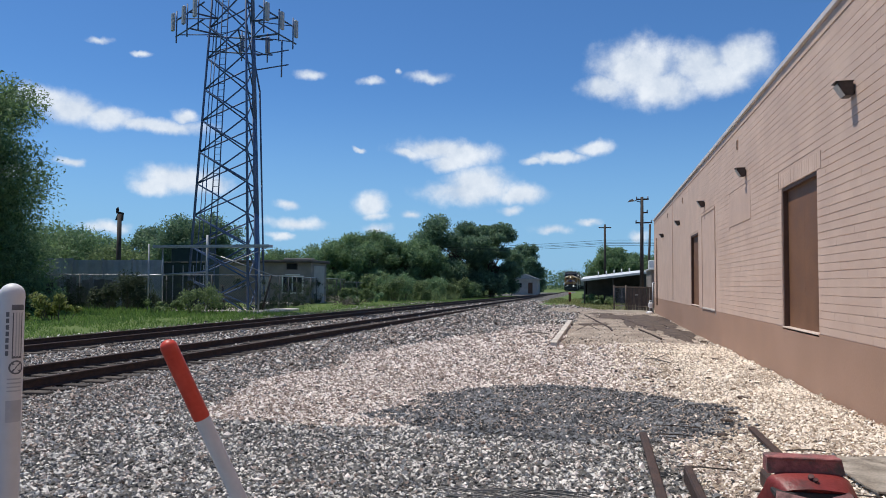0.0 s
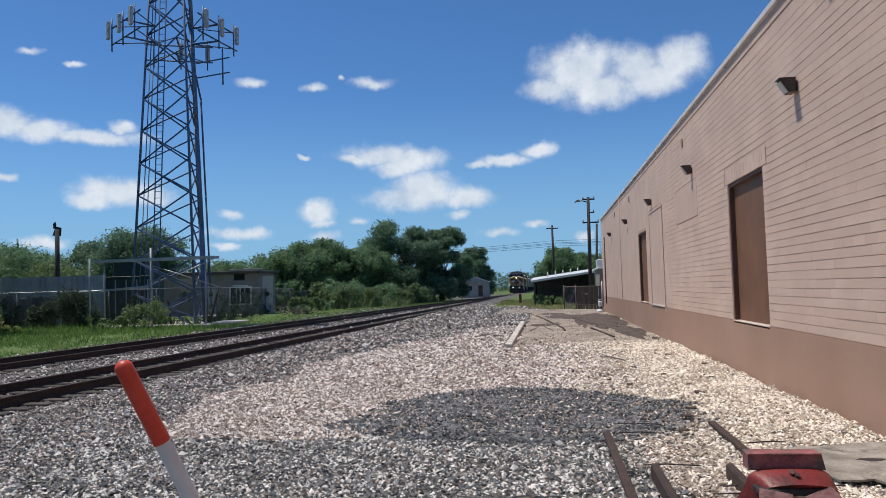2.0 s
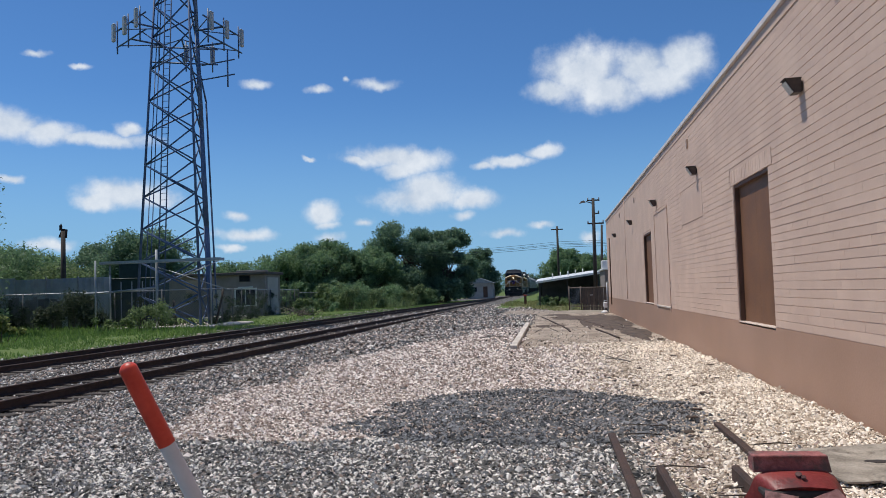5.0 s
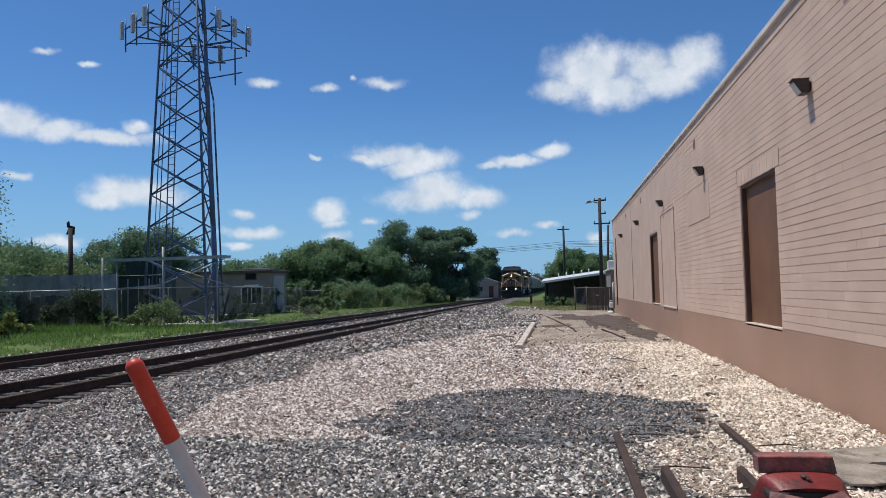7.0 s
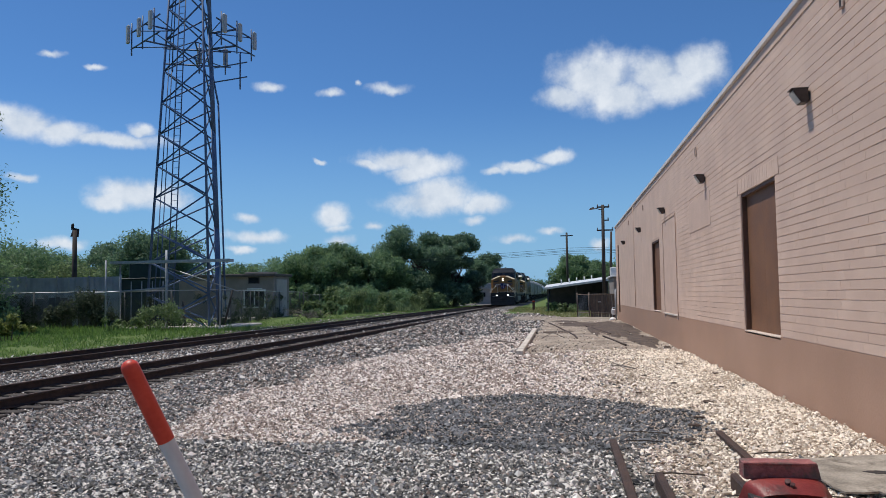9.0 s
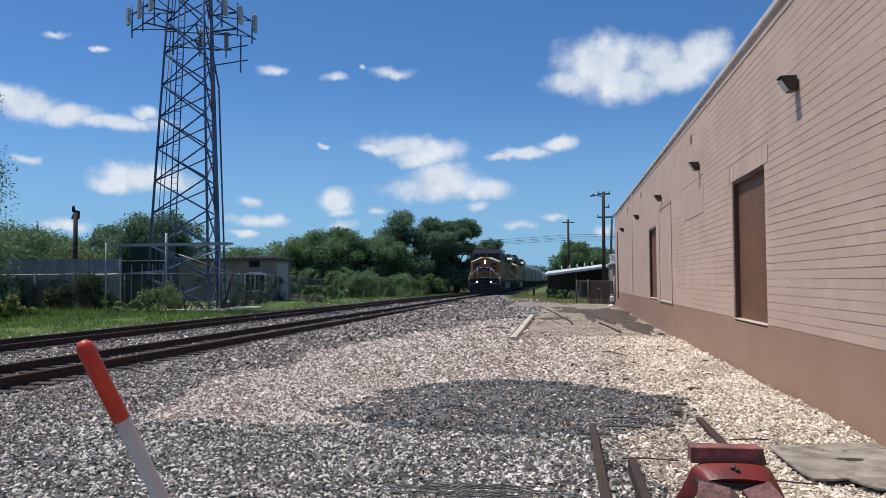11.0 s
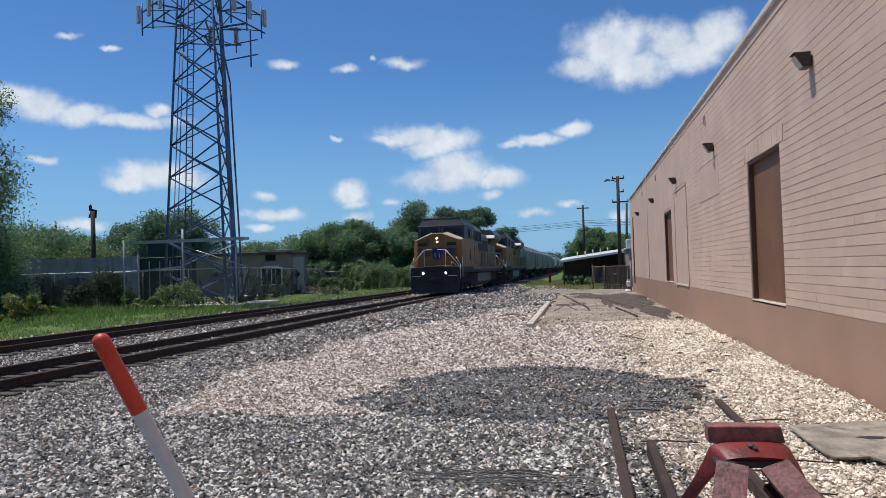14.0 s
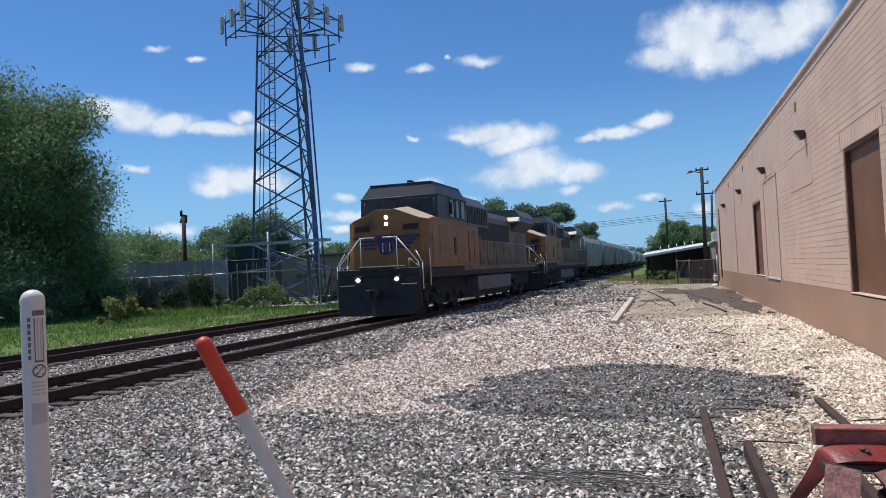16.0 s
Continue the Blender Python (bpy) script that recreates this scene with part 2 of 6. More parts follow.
M = dict(
    brick=material("painted_brick", (0.575, 0.402, 0.308), (0.685, 0.498, 0.388), 0.62, scale=1.3, fine=90, bump=0.16, per=0.02, island=0.02, spots=(0.50, 0.35, 0.275), spot_at=0.68),
    mortar=material("painted_mortar", (0.54, 0.378, 0.292), (0.64, 0.462, 0.362), 0.8, scale=3, bump=0.2),
    band=material("painted_band", (0.36, 0.215, 0.145), (0.43, 0.265, 0.185), 0.55, scale=0.9, fine=40, bump=0.10, spots=(0.42, 0.27, 0.19), spot_at=0.7),
    patch=material("painted_render", (0.545, 0.38, 0.295), (0.645, 0.466, 0.366), 0.65, scale=2, bump=0.10),
    coping=material("metal_coping", (0.60, 0.54, 0.50), (0.74, 0.68, 0.64), 0.5, scale=2, bump=0.05),
    plywood=material("painted_plywood", (0.15, 0.066, 0.030), (0.22, 0.105, 0.052), 0.6, scale=2.2, fine=30, bump=0.10),
    doorframe=material("door_frame_paint", (0.085, 0.042, 0.026), (0.13, 0.066, 0.042), 0.6, scale=4),
    sill=material("sill_concrete", (0.48, 0.42, 0.36), (0.62, 0.56, 0.5), 0.8, scale=6),
    worn_sill=material("worn_painted_sill", (0.46, 0.355, 0.285), (0.66, 0.56, 0.48), 0.8, scale=7),
    bronze=material("bronze_lamp", (0.05, 0.04, 0.035), (0.09, 0.07, 0.06), 0.45, metal=0.4, scale=12, bump=0.05),
    lens=material("lamp_lens", (0.58, 0.57, 0.54), (0.72, 0.71, 0.68), 0.2, scale=20, bump=0.02),
    rail=material("rusty_rail", (0.030, 0.018, 0.014), (0.075, 0.042, 0.030), 0.75, scale=7, fine=80, bump=0.25, spots=(0.11, 0.055, 0.032), spot_at=0.66),
    tie=material("creosoted_tie", (0.035, 0.028, 0.024), (0.10, 0.082, 0.068), 0.9, scale=5, fine=50, bump=0.4, per=0.15),
    grey_stone=material("ballast_stone", (0.135, 0.127, 0.113), (0.84, 0.785, 0.71), 0.85, scale=1.2, fine=50, bump=0.2, island=0.64),
    pale_stone=material("limestone_chip", (0.33, 0.25, 0.205), (0.97, 0.865, 0.785), 0.85, scale=1.0, fine=50, bump=0.2, island=0.60),
    tan_stone=material("tan_limestone_chip", (0.42, 0.335, 0.25), (0.97, 0.86, 0.72), 0.85, scale=1.0, fine=50, bump=0.2, island=0.45),
    dark_stone=material("dark_ballast_stone", (0.044, 0.046, 0.049), (0.240, 0.245, 0.250), 0.8, scale=1.2, fine=50, bump=0.2, island=0.30),
    rust_stone=material("rusty_ballast_stone", (0.070, 0.050, 0.040), (0.52, 0.41, 0.335), 0.85, scale=1.2, fine=50, bump=0.2, island=0.50),
    straw=material("grey_straw", (0.14, 0.128, 0.108), (0.31, 0.285, 0.25), 0.8, scale=6, bump=0.1),
    nose_tan=material("pale_tan_paint", (0.42, 0.335, 0.225), (0.58, 0.475, 0.335), 0.6, scale=2, fine=20, bump=0.05),
    sunlit_wall=material("sunlit_tan_stucco", (0.36, 0.27, 0.20), (0.44, 0.34, 0.26), 0.85, scale=1.5, bump=0.12),
    white=material("white_plastic", (0.62, 0.61, 0.60), (0.70, 0.69, 0.68), 0.45, scale=6, fine=40, bump=0.03, spots=(0.5, 0.48, 0.45), spot_at=0.72),
    orange=material("faded_orange_plastic", (0.56, 0.045, 0.022), (0.68, 0.075, 0.040), 0.45, scale=9, fine=50, bump=0.04, spots=(0.14, 0.03, 0.02), spot_at=0.60),
    ink=material("grey_print", (0.12, 0.12, 0.13), (0.17, 0.17, 0.18), 0.6, scale=20, bump=0),
    pale_ink=material("faded_print", (0.42, 0.42, 0.43), (0.5, 0.5, 0.51), 0.6, scale=20, bump=0),
    red=material("red_enamel", (0.17, 0.022, 0.020), (0.27, 0.042, 0.036), 0.5, scale=7, fine=60, bump=0.15, spots=(0.075, 0.03, 0.025), spot_at=0.60),
    # red paled by a painted sky sheen, with rust patches as spots
    red_pale=material("sky_pale_red_enamel", (0.15, 0.060, 0.055), (0.30, 0.155, 0.145), 0.5, scale=11, fine=60, bump=0.25, spots=(0.075, 0.040, 0.034), spot_at=0.53),
    red_worn=material("worn_red_enamel", (0.19, 0.058, 0.052), (0.38, 0.135, 0.122), 0.6, scale=14, fine=70, bump=0.35, spots=(0.13, 0.085, 0.07), spot_at=0.52),
    red_dark=material("dark_red_enamel", (0.055, 0.022, 0.020), (0.11, 0.04, 0.036), 0.65, scale=10, bump=0.2),
    # near-black that paints the darkness inside holes and gaps
    dark_gap=material("gap_dark", (0.02, 0.017, 0.016), (0.05, 0.04, 0.036), 0.7, scale=10),
    board=material("weathered_board", (0.17, 0.145, 0.115), (0.40, 0.35, 0.29), 0.9, scale=4.5, fine=45, bump=0.5, spots=(0.10, 0.08, 0.06), spot_at=0.60),
    beam=material("weathered_beam", (0.40, 0.345, 0.29), (0.68, 0.61, 0.53), 0.85, scale=2.5, fine=25, bump=0.35),
    wire=material("dull_wire", (0.08, 0.08, 0.085), (0.13, 0.13, 0.135), 0.7, scale=4, bump=0),
    galv=material("galvanised_steel", (0.26, 0.28, 0.30), (0.40, 0.42, 0.44), 0.5, metal=0.4, scale=6, bump=0.04),
    tower=material("tower_steel", (0.048, 0.088, 0.175), (0.088, 0.145, 0.26), 0.55, metal=0.0, scale=3, bump=0.04),
    antenna=material("antenna_plastic", (0.32, 0.33, 0.34), (0.44, 0.45, 0.46), 0.5, scale=4, bump=0.03),
    cable=material("black_cable", (0.015, 0.015, 0.017), (0.03, 0.03, 0.033), 0.6, scale=20, bump=0),
    slate=material("blue_grey_sheet", (0.24, 0.27, 0.32), (0.37, 0.405, 0.46), 0.6, scale=1.3, bump=0.08, spots=(0.07, 0.06, 0.055), spot_at=0.68),
    green_box=material("dark_green_steel", (0.012, 0.030, 0.028), (0.025, 0.05, 0.046), 0.55, scale=3, bump=0.05),
    stucco=material("grey_brown_stucco", (0.205, 0.175, 0.158), (0.29, 0.252, 0.228), 0.85, scale=1.5, bump=0.15),
    stucco_pale=material("pale_stucco", (0.36, 0.335, 0.31), (0.45, 0.42, 0.39), 0.85, scale=1.5, bump=0.12),
    roofing=material("dark_roofing", (0.06, 0.05, 0.047), (0.11, 0.095, 0.088), 0.85, scale=2, bump=0.2),
    white_roof=material("white_metal_roof", (0.60, 0.60, 0.58), (0.76, 0.76, 0.74), 0.4, scale=1.0, bump=0.03),
    shed_wall=material("dark_shed_boards", (0.035, 0.038, 0.036), (0.075, 0.075, 0.07), 0.85, scale=2, bump=0.2),
    gate_wood=material("brown_gate_boards", (0.095, 0.072, 0.058), (0.16, 0.122, 0.10), 0.8, scale=3, fine=30, bump=0.2, per=0.12),
    pole=material("creosoted_pole", (0.035, 0.028, 0.025), (0.075, 0.060, 0.050), 0.85, scale=3, fine=40, bump=0.3),
    glass=material("dark_glass", (0.012, 0.014, 0.018), (0.022, 0.025, 0.03), 0.16, scale=3, bump=0, spec=0.35),
    bark=material("bark", (0.055, 0.042, 0.032), (0.12, 0.095, 0.075), 0.9, scale=6, fine=30, bump=0.5),
    # leaf colours lightened, dark_leaves bluish too, to paint in distance haze
    leaf=material("oak_leaves", (0.100, 0.185, 0.092), (0.235, 0.345, 0.165), 0.6, scale=0.5, fine=4, bump=0, island=0.22, leafy=True),
    leaf_near=material("tree_leaves", (0.085, 0.155, 0.070), (0.215, 0.315, 0.138), 0.6, scale=0.5, fine=4, bump=0, island=0.25, leafy=True),
    leaf_dark=material("dark_leaves", (0.088, 0.162, 0.100), (0.205, 0.305, 0.175), 0.6, scale=0.5, fine=4, bump=0, island=0.22, leafy=True),
    leaf_pale=material("pale_leaves", (0.100, 0.155, 0.065), (0.225, 0.295, 0.130), 0.6, scale=0.6, fine=4, bump=0, island=0.25, leafy=True),
    flower=material("yellow_weed", (0.11, 0.145, 0.04), (0.27, 0.30, 0.095), 0.6, scale=3, fine=4, bump=0, island=0.3, leafy=True),
    grass=material("grass_blades", (0.080, 0.155, 0.036), (0.195, 0.305, 0.078), 0.6, scale=0.35, fine=3, bump=0, island=0.25, leafy=True),
    dry_grass=material("yellowing_grass", (0.16, 0.185, 0.060), (0.36, 0.36, 0.15), 0.7, scale=0.4, fine=3, bump=0, island=0.3, leafy=True),
    old_board=material("old_grey_board", (0.12, 0.118, 0.122), (0.27, 0.262, 0.262), 0.9, scale=1.6, fine=25, bump=0.3, per=0.25),
    dry=material("dry_vine", (0.038, 0.054, 0.036), (0.090, 0.115, 0.070), 0.8, scale=2, fine=6, bump=0, island=0.25, leafy=True),
    yellow=material("armour_yellow", (0.185, 0.086, 0.026), (0.315, 0.152, 0.045), 0.55, scale=1.1, fine=16, bump=0.05, spots=(0.09, 0.05, 0.025), spot_at=0.60),
    hood_yellow=material("sooty_yellow", (0.105, 0.066, 0.038), (0.245, 0.145, 0.062), 0.55, scale=0.8, fine=14, bump=0.05, spots=(0.07, 0.05, 0.035), spot_at=0.56),
    cab_black=material("cab_dark_grey", (0.028, 0.031, 0.037), (0.055, 0.058, 0.066), 0.5, scale=1.2, fine=18, bump=0.04),
    loco_grey=material("loco_grey", (0.060, 0.058, 0.058), (0.115, 0.112, 0.112), 0.5, scale=1.2, fine=18, bump=0.05, spots=(0.05, 0.045, 0.042), spot_at=0.63),
    loco_dark=material("underframe_black", (0.017, 0.017, 0.018), (0.038, 0.036, 0.036), 0.75, scale=3, bump=0.1),
    tank_grey=material("fuel_tank_grey", (0.10, 0.10, 0.103), (0.17, 0.172, 0.175), 0.55, scale=1.5, bump=0.06, spots=(0.1, 0.09, 0.08), spot_at=0.64),
    blue=material("emblem_blue", (0.012, 0.018, 0.085), (0.02, 0.028, 0.12), 0.4, scale=4, bump=0),
    emblem_white=material("emblem_white", (0.55, 0.53, 0.5), (0.65, 0.63, 0.6), 0.4, scale=4, bump=0),
    emblem_red=material("emblem_red", (0.35, 0.02, 0.02), (0.42, 0.03, 0.03), 0.4, scale=4, bump=0),
    handrail=material("handrail_paint", (0.60, 0.57, 0.48), (0.75, 0.72, 0.62), 0.5, scale=6, bump=0),
    sooty_rail=material("sooty_handrail", (0.17, 0.145, 0.105), (0.30, 0.26, 0.19), 0.6, scale=6, bump=0),
    hopper=material("hopper_grey", (0.21, 0.205, 0.20), (0.33, 0.322, 0.31), 0.7, scale=0.8, fine=12, bump=0.06, spots=(0.22, 0.20, 0.18), spot_at=0.64),
    tank_black=material("tank_car_black", (0.018, 0.018, 0.02), (0.045, 0.044, 0.045), 0.4, scale=0.8, bump=0.04),
    tank_pale=material("tank_car_white", (0.42, 0.42, 0.41), (0.56, 0.56, 0.55), 0.45, scale=0.8, bump=0.04, spots=(0.25, 0.22, 0.2), spot_at=0.66),
    soil=material("dark_soil", (0.040, 0.029, 0.023), (0.135, 0.098, 0.076), 0.95, scale=2.6, fine=24, bump=0.4),
    wood_scrap=material("grey_driftwood", (0.12, 0.10, 0.085), (0.26, 0.225, 0.19), 0.9, scale=4, fine=30, bump=0.3),
    headlight=glow("lit_headlight", (1.0, 0.86, 0.62), 9.0),
    ditchlight=glow("lit_ditch_light", (1.0, 0.94, 0.80), 9.0),
)


def ground_material():
    """Earth whose kind follows the painted plan: ballast, limestone chips, bare dirt, else grass."""
    m = bpy.data.materials.new("ground_earth")
    m.use_nodes = True
    nt = m.node_tree
    N, L = nt.nodes.new, nt.links.new
    b = nt.nodes["Principled BSDF"]
    b.inputs["Roughness"].default_value, b.inputs["Specular IOR Level"].default_value = 0.92, 0.2
    tc, at = N("ShaderNodeTexCoord"), N("ShaderNodeAttribute")
    at.attribute_name = "zone"
    sep = N("ShaderNodeSeparateColor")
    L(at.outputs["Color"], sep.inputs[0])
    vor, n1, n2 = N("ShaderNodeTexVoronoi"), N("ShaderNodeTexNoise"), N("ShaderNodeTexNoise")
    vor.inputs["Scale"].default_value = 17
    n1.inputs["Scale"].default_value, n1.inputs["Detail"].default_value = 0.8, 8
    n2.inputs["Scale"].default_value, n2.inputs["Detail"].default_value = 30, 5
    for n in (vor, n1, n2):
        L(tc.outputs["Object"], n.inputs["Vector"])
    sv = N("ShaderNodeSeparateColor")
    L(vor.outputs["Color"], sv.inputs[0])

    def pair(c1, c2, fac):
        x = N("ShaderNodeMix")
        x.data_type = "RGBA"
        x.inputs[6].default_value, x.inputs[7].default_value = (*c1, 1), (*c2, 1)
        L(fac, x.inputs[0])
        return x.outputs[2]

    def over(fac, below, above):
        x = N("ShaderNodeMix")
        x.data_type = "RGBA"
        L(fac, x.inputs[0])
        L(below, x.inputs[6])
        L(above, x.inputs[7])
        return x.outputs[2]

    grass = pair((0.06, 0.10, 0.025), (0.15, 0.20, 0.06), n1.outputs["Fac"])
    # both earths darkened to paint the shade in gaps between stones
    grey = pair((0.040, 0.037, 0.034), (0.20, 0.186, 0.170), sv.outputs[0])
    pale = pair((0.16, 0.122, 0.098), (0.46, 0.385, 0.315), sv.outputs[0])
    half = N("ShaderNodeValue")
    half.outputs[0].default_value = 0.55
    stain = N("ShaderNodeMapRange")
    stain.inputs["From Min"].default_value, stain.inputs["From Max"].default_value = 0.36, 0.64
    L(n1.outputs["Fac"], stain.inputs["Value"])
    dirt = over(half.outputs[0], pair((0.20, 0.16, 0.125), (0.44, 0.37, 0.30), n2.outputs["Fac"]), pair((0.13, 0.10, 0.078), (0.46, 0.385, 0.31), stain.outputs[0]))
    c = over(sep.outputs[0], grass, grey)
    c = over(sep.outputs[1], c, pale)
    c = over(sep.outputs[2], c, dirt)
    L(c, b.inputs["Base Color"])
    bp = N("ShaderNodeBump")
    bp.inputs["Strength"].default_value, bp.inputs["Distance"].default_value = 0.5, 0.03
    L(vor.outputs["Distance"], bp.inputs["Height"])
    L(bp.outputs[0], b.inputs["Normal"])
    return m


M["ground"] = ground_material()


# ---------------------------------------------------------------- mesh helpers
class Form:
    """Collects faces of one mesh."""

    def __init__(self):
        self.v, self.f, self.s = [], [], []

    def add(self, verts, faces, smooth=False, m=None):
        k = len(self.v)
        self.v += [tuple(m @ Vector(p)) for p in verts] if m is not None else [tuple(p) for p in verts]
        self.f += [tuple(k + i for i in f) for f in faces]
        self.s += [smooth] * len(faces)
        return self

    def box(self, lo, hi, c=0.0, m=None):
        """A box between two corners, its edges cut by c."""
        (x0, y0, z0), (x1, y1, z1) = lo, hi
        if c <= 0:
            vs = [(x, y, z) for x in (x0, x1) for y in (y0, y1) for z in (z0, z1)]
            return self.add(vs, [(0, 1, 3, 2), (4, 6, 7, 5), (0, 4, 5, 1), (2, 3, 7, 6), (0, 2, 6, 4), (1, 5, 7, 3)], False, m)
        c = min(c, (x1 - x0) / 2.2, (y1 - y0) / 2.2, (z1 - z0) / 2.2)
        pts = []
        for x, a in ((x0, c), (x1, -c)):
            for y, b in ((y0, c), (y1, -c)):
                for z, d in ((z0, c), (z1, -c)):
                    pts += [(x, y + b, z + d), (x + a, y, z + d), (x + a, y + b, z)]
        return self.hull(pts, m)

    def hull(self, pts, m=None, smooth=False):
        bm = bmesh.new()
        for p in pts:
            bm.verts.new(p)
        r = bmesh.ops.convex_hull(bm, input=bm.verts)
        bmesh.ops.dissolve_limit(bm, angle_limit=0.02, verts=bm.verts, edges=bm.edges)
        bm.verts.index_update()
        self.add([v.co.copy() for v in bm.verts], [[v.index for v in f.verts] for f in bm.faces], smooth, m)
        bm.free()
        return self

    def tube(self, p, q, r, n=8, r2=None, caps=True):
        p, q = Vector(p), Vector(q)
        d = (q - p).normalized()
        a = d.orthogonal().normalized()
        b = d.cross(a)
        r2 = r if r2 is None else r2
        ring = [(math.cos(2 * math.pi * i / n), math.sin(2 * math.pi * i / n)) for i in range(n)]
        vs = [p + (a * x + b * y) * r for x, y in ring] + [q + (a * x + b * y) * r2 for x, y in ring]
        self.add(vs, [(i, (i + 1) % n, n + (i + 1) % n, n + i) for i in range(n)], n > 4)
        if caps:
            k = len(self.v) - 2 * n
            self.f += [tuple(k + i for i in reversed(range(n))), tuple(k + n + i for i in range(n))]
            self.s += [False, False]
        return self

    def path(self, pts, r, n=6):
        for p, q in zip(pts, pts[1:]):
            self.tube(p, q, r, n)
        return self

    def lathe(self, profile, n=20, m=None):
        """Turns (radius, height) pairs about z."""
        vs = [(r * math.cos(2 * math.pi * i / n), r * math.sin(2 * math.pi * i / n), z) for r, z in profile for i in range(n)]
        fs = [(j * n + i, j * n + (i + 1) % n, (j + 1) * n + (i + 1) % n, (j + 1) * n + i) for j in range(len(profile) - 1) for i in range(n)]
        return self.add(vs, fs, True, m)

    def extrude(self, profile, axis, a, b, m=None):
        """A closed 2D profile drawn along an axis (x: profile is y,z; y: x,z; z: x,y)."""
        n = len(profile)
        put = {"x": lambda t, u, w: (t, u, w), "y": lambda t, u, w: (u, t, w), "z": lambda t, u, w: (u, w, t)}[axis]
        vs = [put(a, *p) for p in profile] + [put(b, *p) for p in profile]
        fs = [(i, (i + 1) % n, n + (i + 1) % n, n + i) for i in range(n)] + [tuple(reversed(range(n))), tuple(range(n, 2 * n))]
        return self.add(vs, fs, False, m)

    def mesh(self, name, mat):
        me = bpy.data.meshes.new(name)
        me.from_pydata(self.v, [], self.f)
        me.polygons.foreach_set("use_smooth", self.s)
        bm = bmesh.new()
        bm.from_mesh(me)
        bmesh.ops.recalc_face_normals(bm, faces=bm.faces)
        bm.to_mesh(me)
        bm.free()
        me.materials.append(M[mat])
        return me


def part(name, form, mat, parent=None, label=""):
    ob = new(name, form.mesh(name, mat) if isinstance(form, Form) else form)
    if parent is not None:
        ob.parent = parent
    return tagged(ob, label)


def thing(name, label, category, at=None, group="", kind=""):
    ob = new(name)
    ob.empty_display_size = 0.2
    if at is not None:
        ob.matrix_basis = at
    return tagged(ob, label, category, group, kind)


def raw_mesh(name, verts, tris, mat):
    """A mesh from arrays, quickly."""
    me = bpy.data.meshes.new(name)
    verts, tris = np.asarray(verts, np.float32), np.asarray(tris, np.int32)
    k = tris.shape[1]
    me.vertices.add(len(verts))
    me.vertices.foreach_set("co", verts.ravel())
    me.loops.add(tris.size)
    me.loops.foreach_set("vertex_index", tris.ravel())
    me.polygons.add(len(tris))
    me.polygons.foreach_set("loop_start", np.arange(0, tris.size, k, dtype=np.int32))
    me.update(calc_edges=True)
    me.validate()
    me.polygons.foreach_set("use_smooth", np.zeros(len(me.polygons), dtype=bool))
    me.materials.append(M[mat])
    return me


# ---------------------------------------------------------------- plan of the tracks
KNOTS_Y = (-60, 0, 13, 26, 37, 59, 75, 103, 130, 169, 202, 300, 520)
KNOTS_X = (-10.7, -9.75, -9.52, -9.22, -8.85, -8.28, -7.92, -7.5, -7.25, -6.98, -6.86, -6.8, -6.8)
LINE_Y = np.arange(-60, 521, 1.0)
LINE_X = np.convolve(np.pad(np.interp(LINE_Y, KNOTS_Y, KNOTS_X), 9, mode="edge"), np.ones(19) / 19, "valid")


def track_x(y):
    return float(np.interp(y, LINE_Y, LINE_X))


def second_x(y):
    return track_x(y) - float(np.interp(y, (-60, 19, 32, 63, 100, 150, 165), (5.6, 5.1, 4.85, 4.4, 3.1, 0.5, 0.0)))


def heading(y, line=track_x):
    return math.atan2(line(y + 1) - line(y - 1), 2.0)


def ground_z(x, y):
    """Level yard, ballast shoulder a step below the rail heads, soft unevenness."""
    s = min(1.0, max(0.0, (-7.0 - x) / 1.2))
    z = -0.02 - 0.195 * s
    if x < -17:
        z += 0.14 * min(1.0, (-17 - x) / 2)
    z += 0.020 * math.sin(x * 1.3 + y * 0.7) * math.sin(y * 0.55 - x * 0.4) if x > -7 else 0.0
    return z


# ---------------------------------------------------------------- ground
def zone(x, y):
    """Shares of ballast, limestone and dirt at a place in the plan."""
    w = noise.noise(Vector((x * 0.45, y * 0.45, 0.0))) * 0.9 + noise.noise(Vector((x * 1.7, y * 1.7, 3.0))) * 0.35
    grey = 1.0 if -17.2 + 0.4 * w < x < 9.0 and y < 190 else 0.0
    if y > 47 and x > max(-4.6, 1.2 - 0.26 * (y - 50)) + 0.5 * w:
        grey = 0.0
    pale = 0.0
    if y < 34 and x > -5.6:
        pale = 1.0 if x > max(-4.75 + 0.22 * max(0.0, y - 19), -4.4 + 0.45 * (9.0 - y)) + 0.6 * w and y > 8.5 + 0.4 * w else 0.0
        if x > 1.15 + 0.22 * w - 0.10 * (y - 8):
            pale = 1.0
        if y > 24 + 2 * w:
            pale *= max(0.0, 1 - (y - 24) / 8)
    dirt = 0.0
    if y > 15 and x > -0.6 + 0.3 * w:
        dirt = min(1.0, max(0.0, (y - 17 + 2.5 * w) / 8)) * 0.95
    if y > 47 + 2 * w and x > -3:
        dirt = 0.9 if y < 54 else (0.5 if y < 84 else 0.0)
    if y > 62 and x > -4.4:
        grey = pale = 0.0
    return grey, pale, dirt


def dark_share(x, y):
    """Share of dark stones in the heap of darker ballast, fading at its rim and towards the stub track."""
    w = noise.noise(Vector((x * 0.9, y * 0.9, 7.0))) * 0.5 + noise.noise(Vector((x * 3, y * 3, 9.0))) * 0.3
    far = 12.5 - 0.42 * abs(x + 0.2) ** 1.3
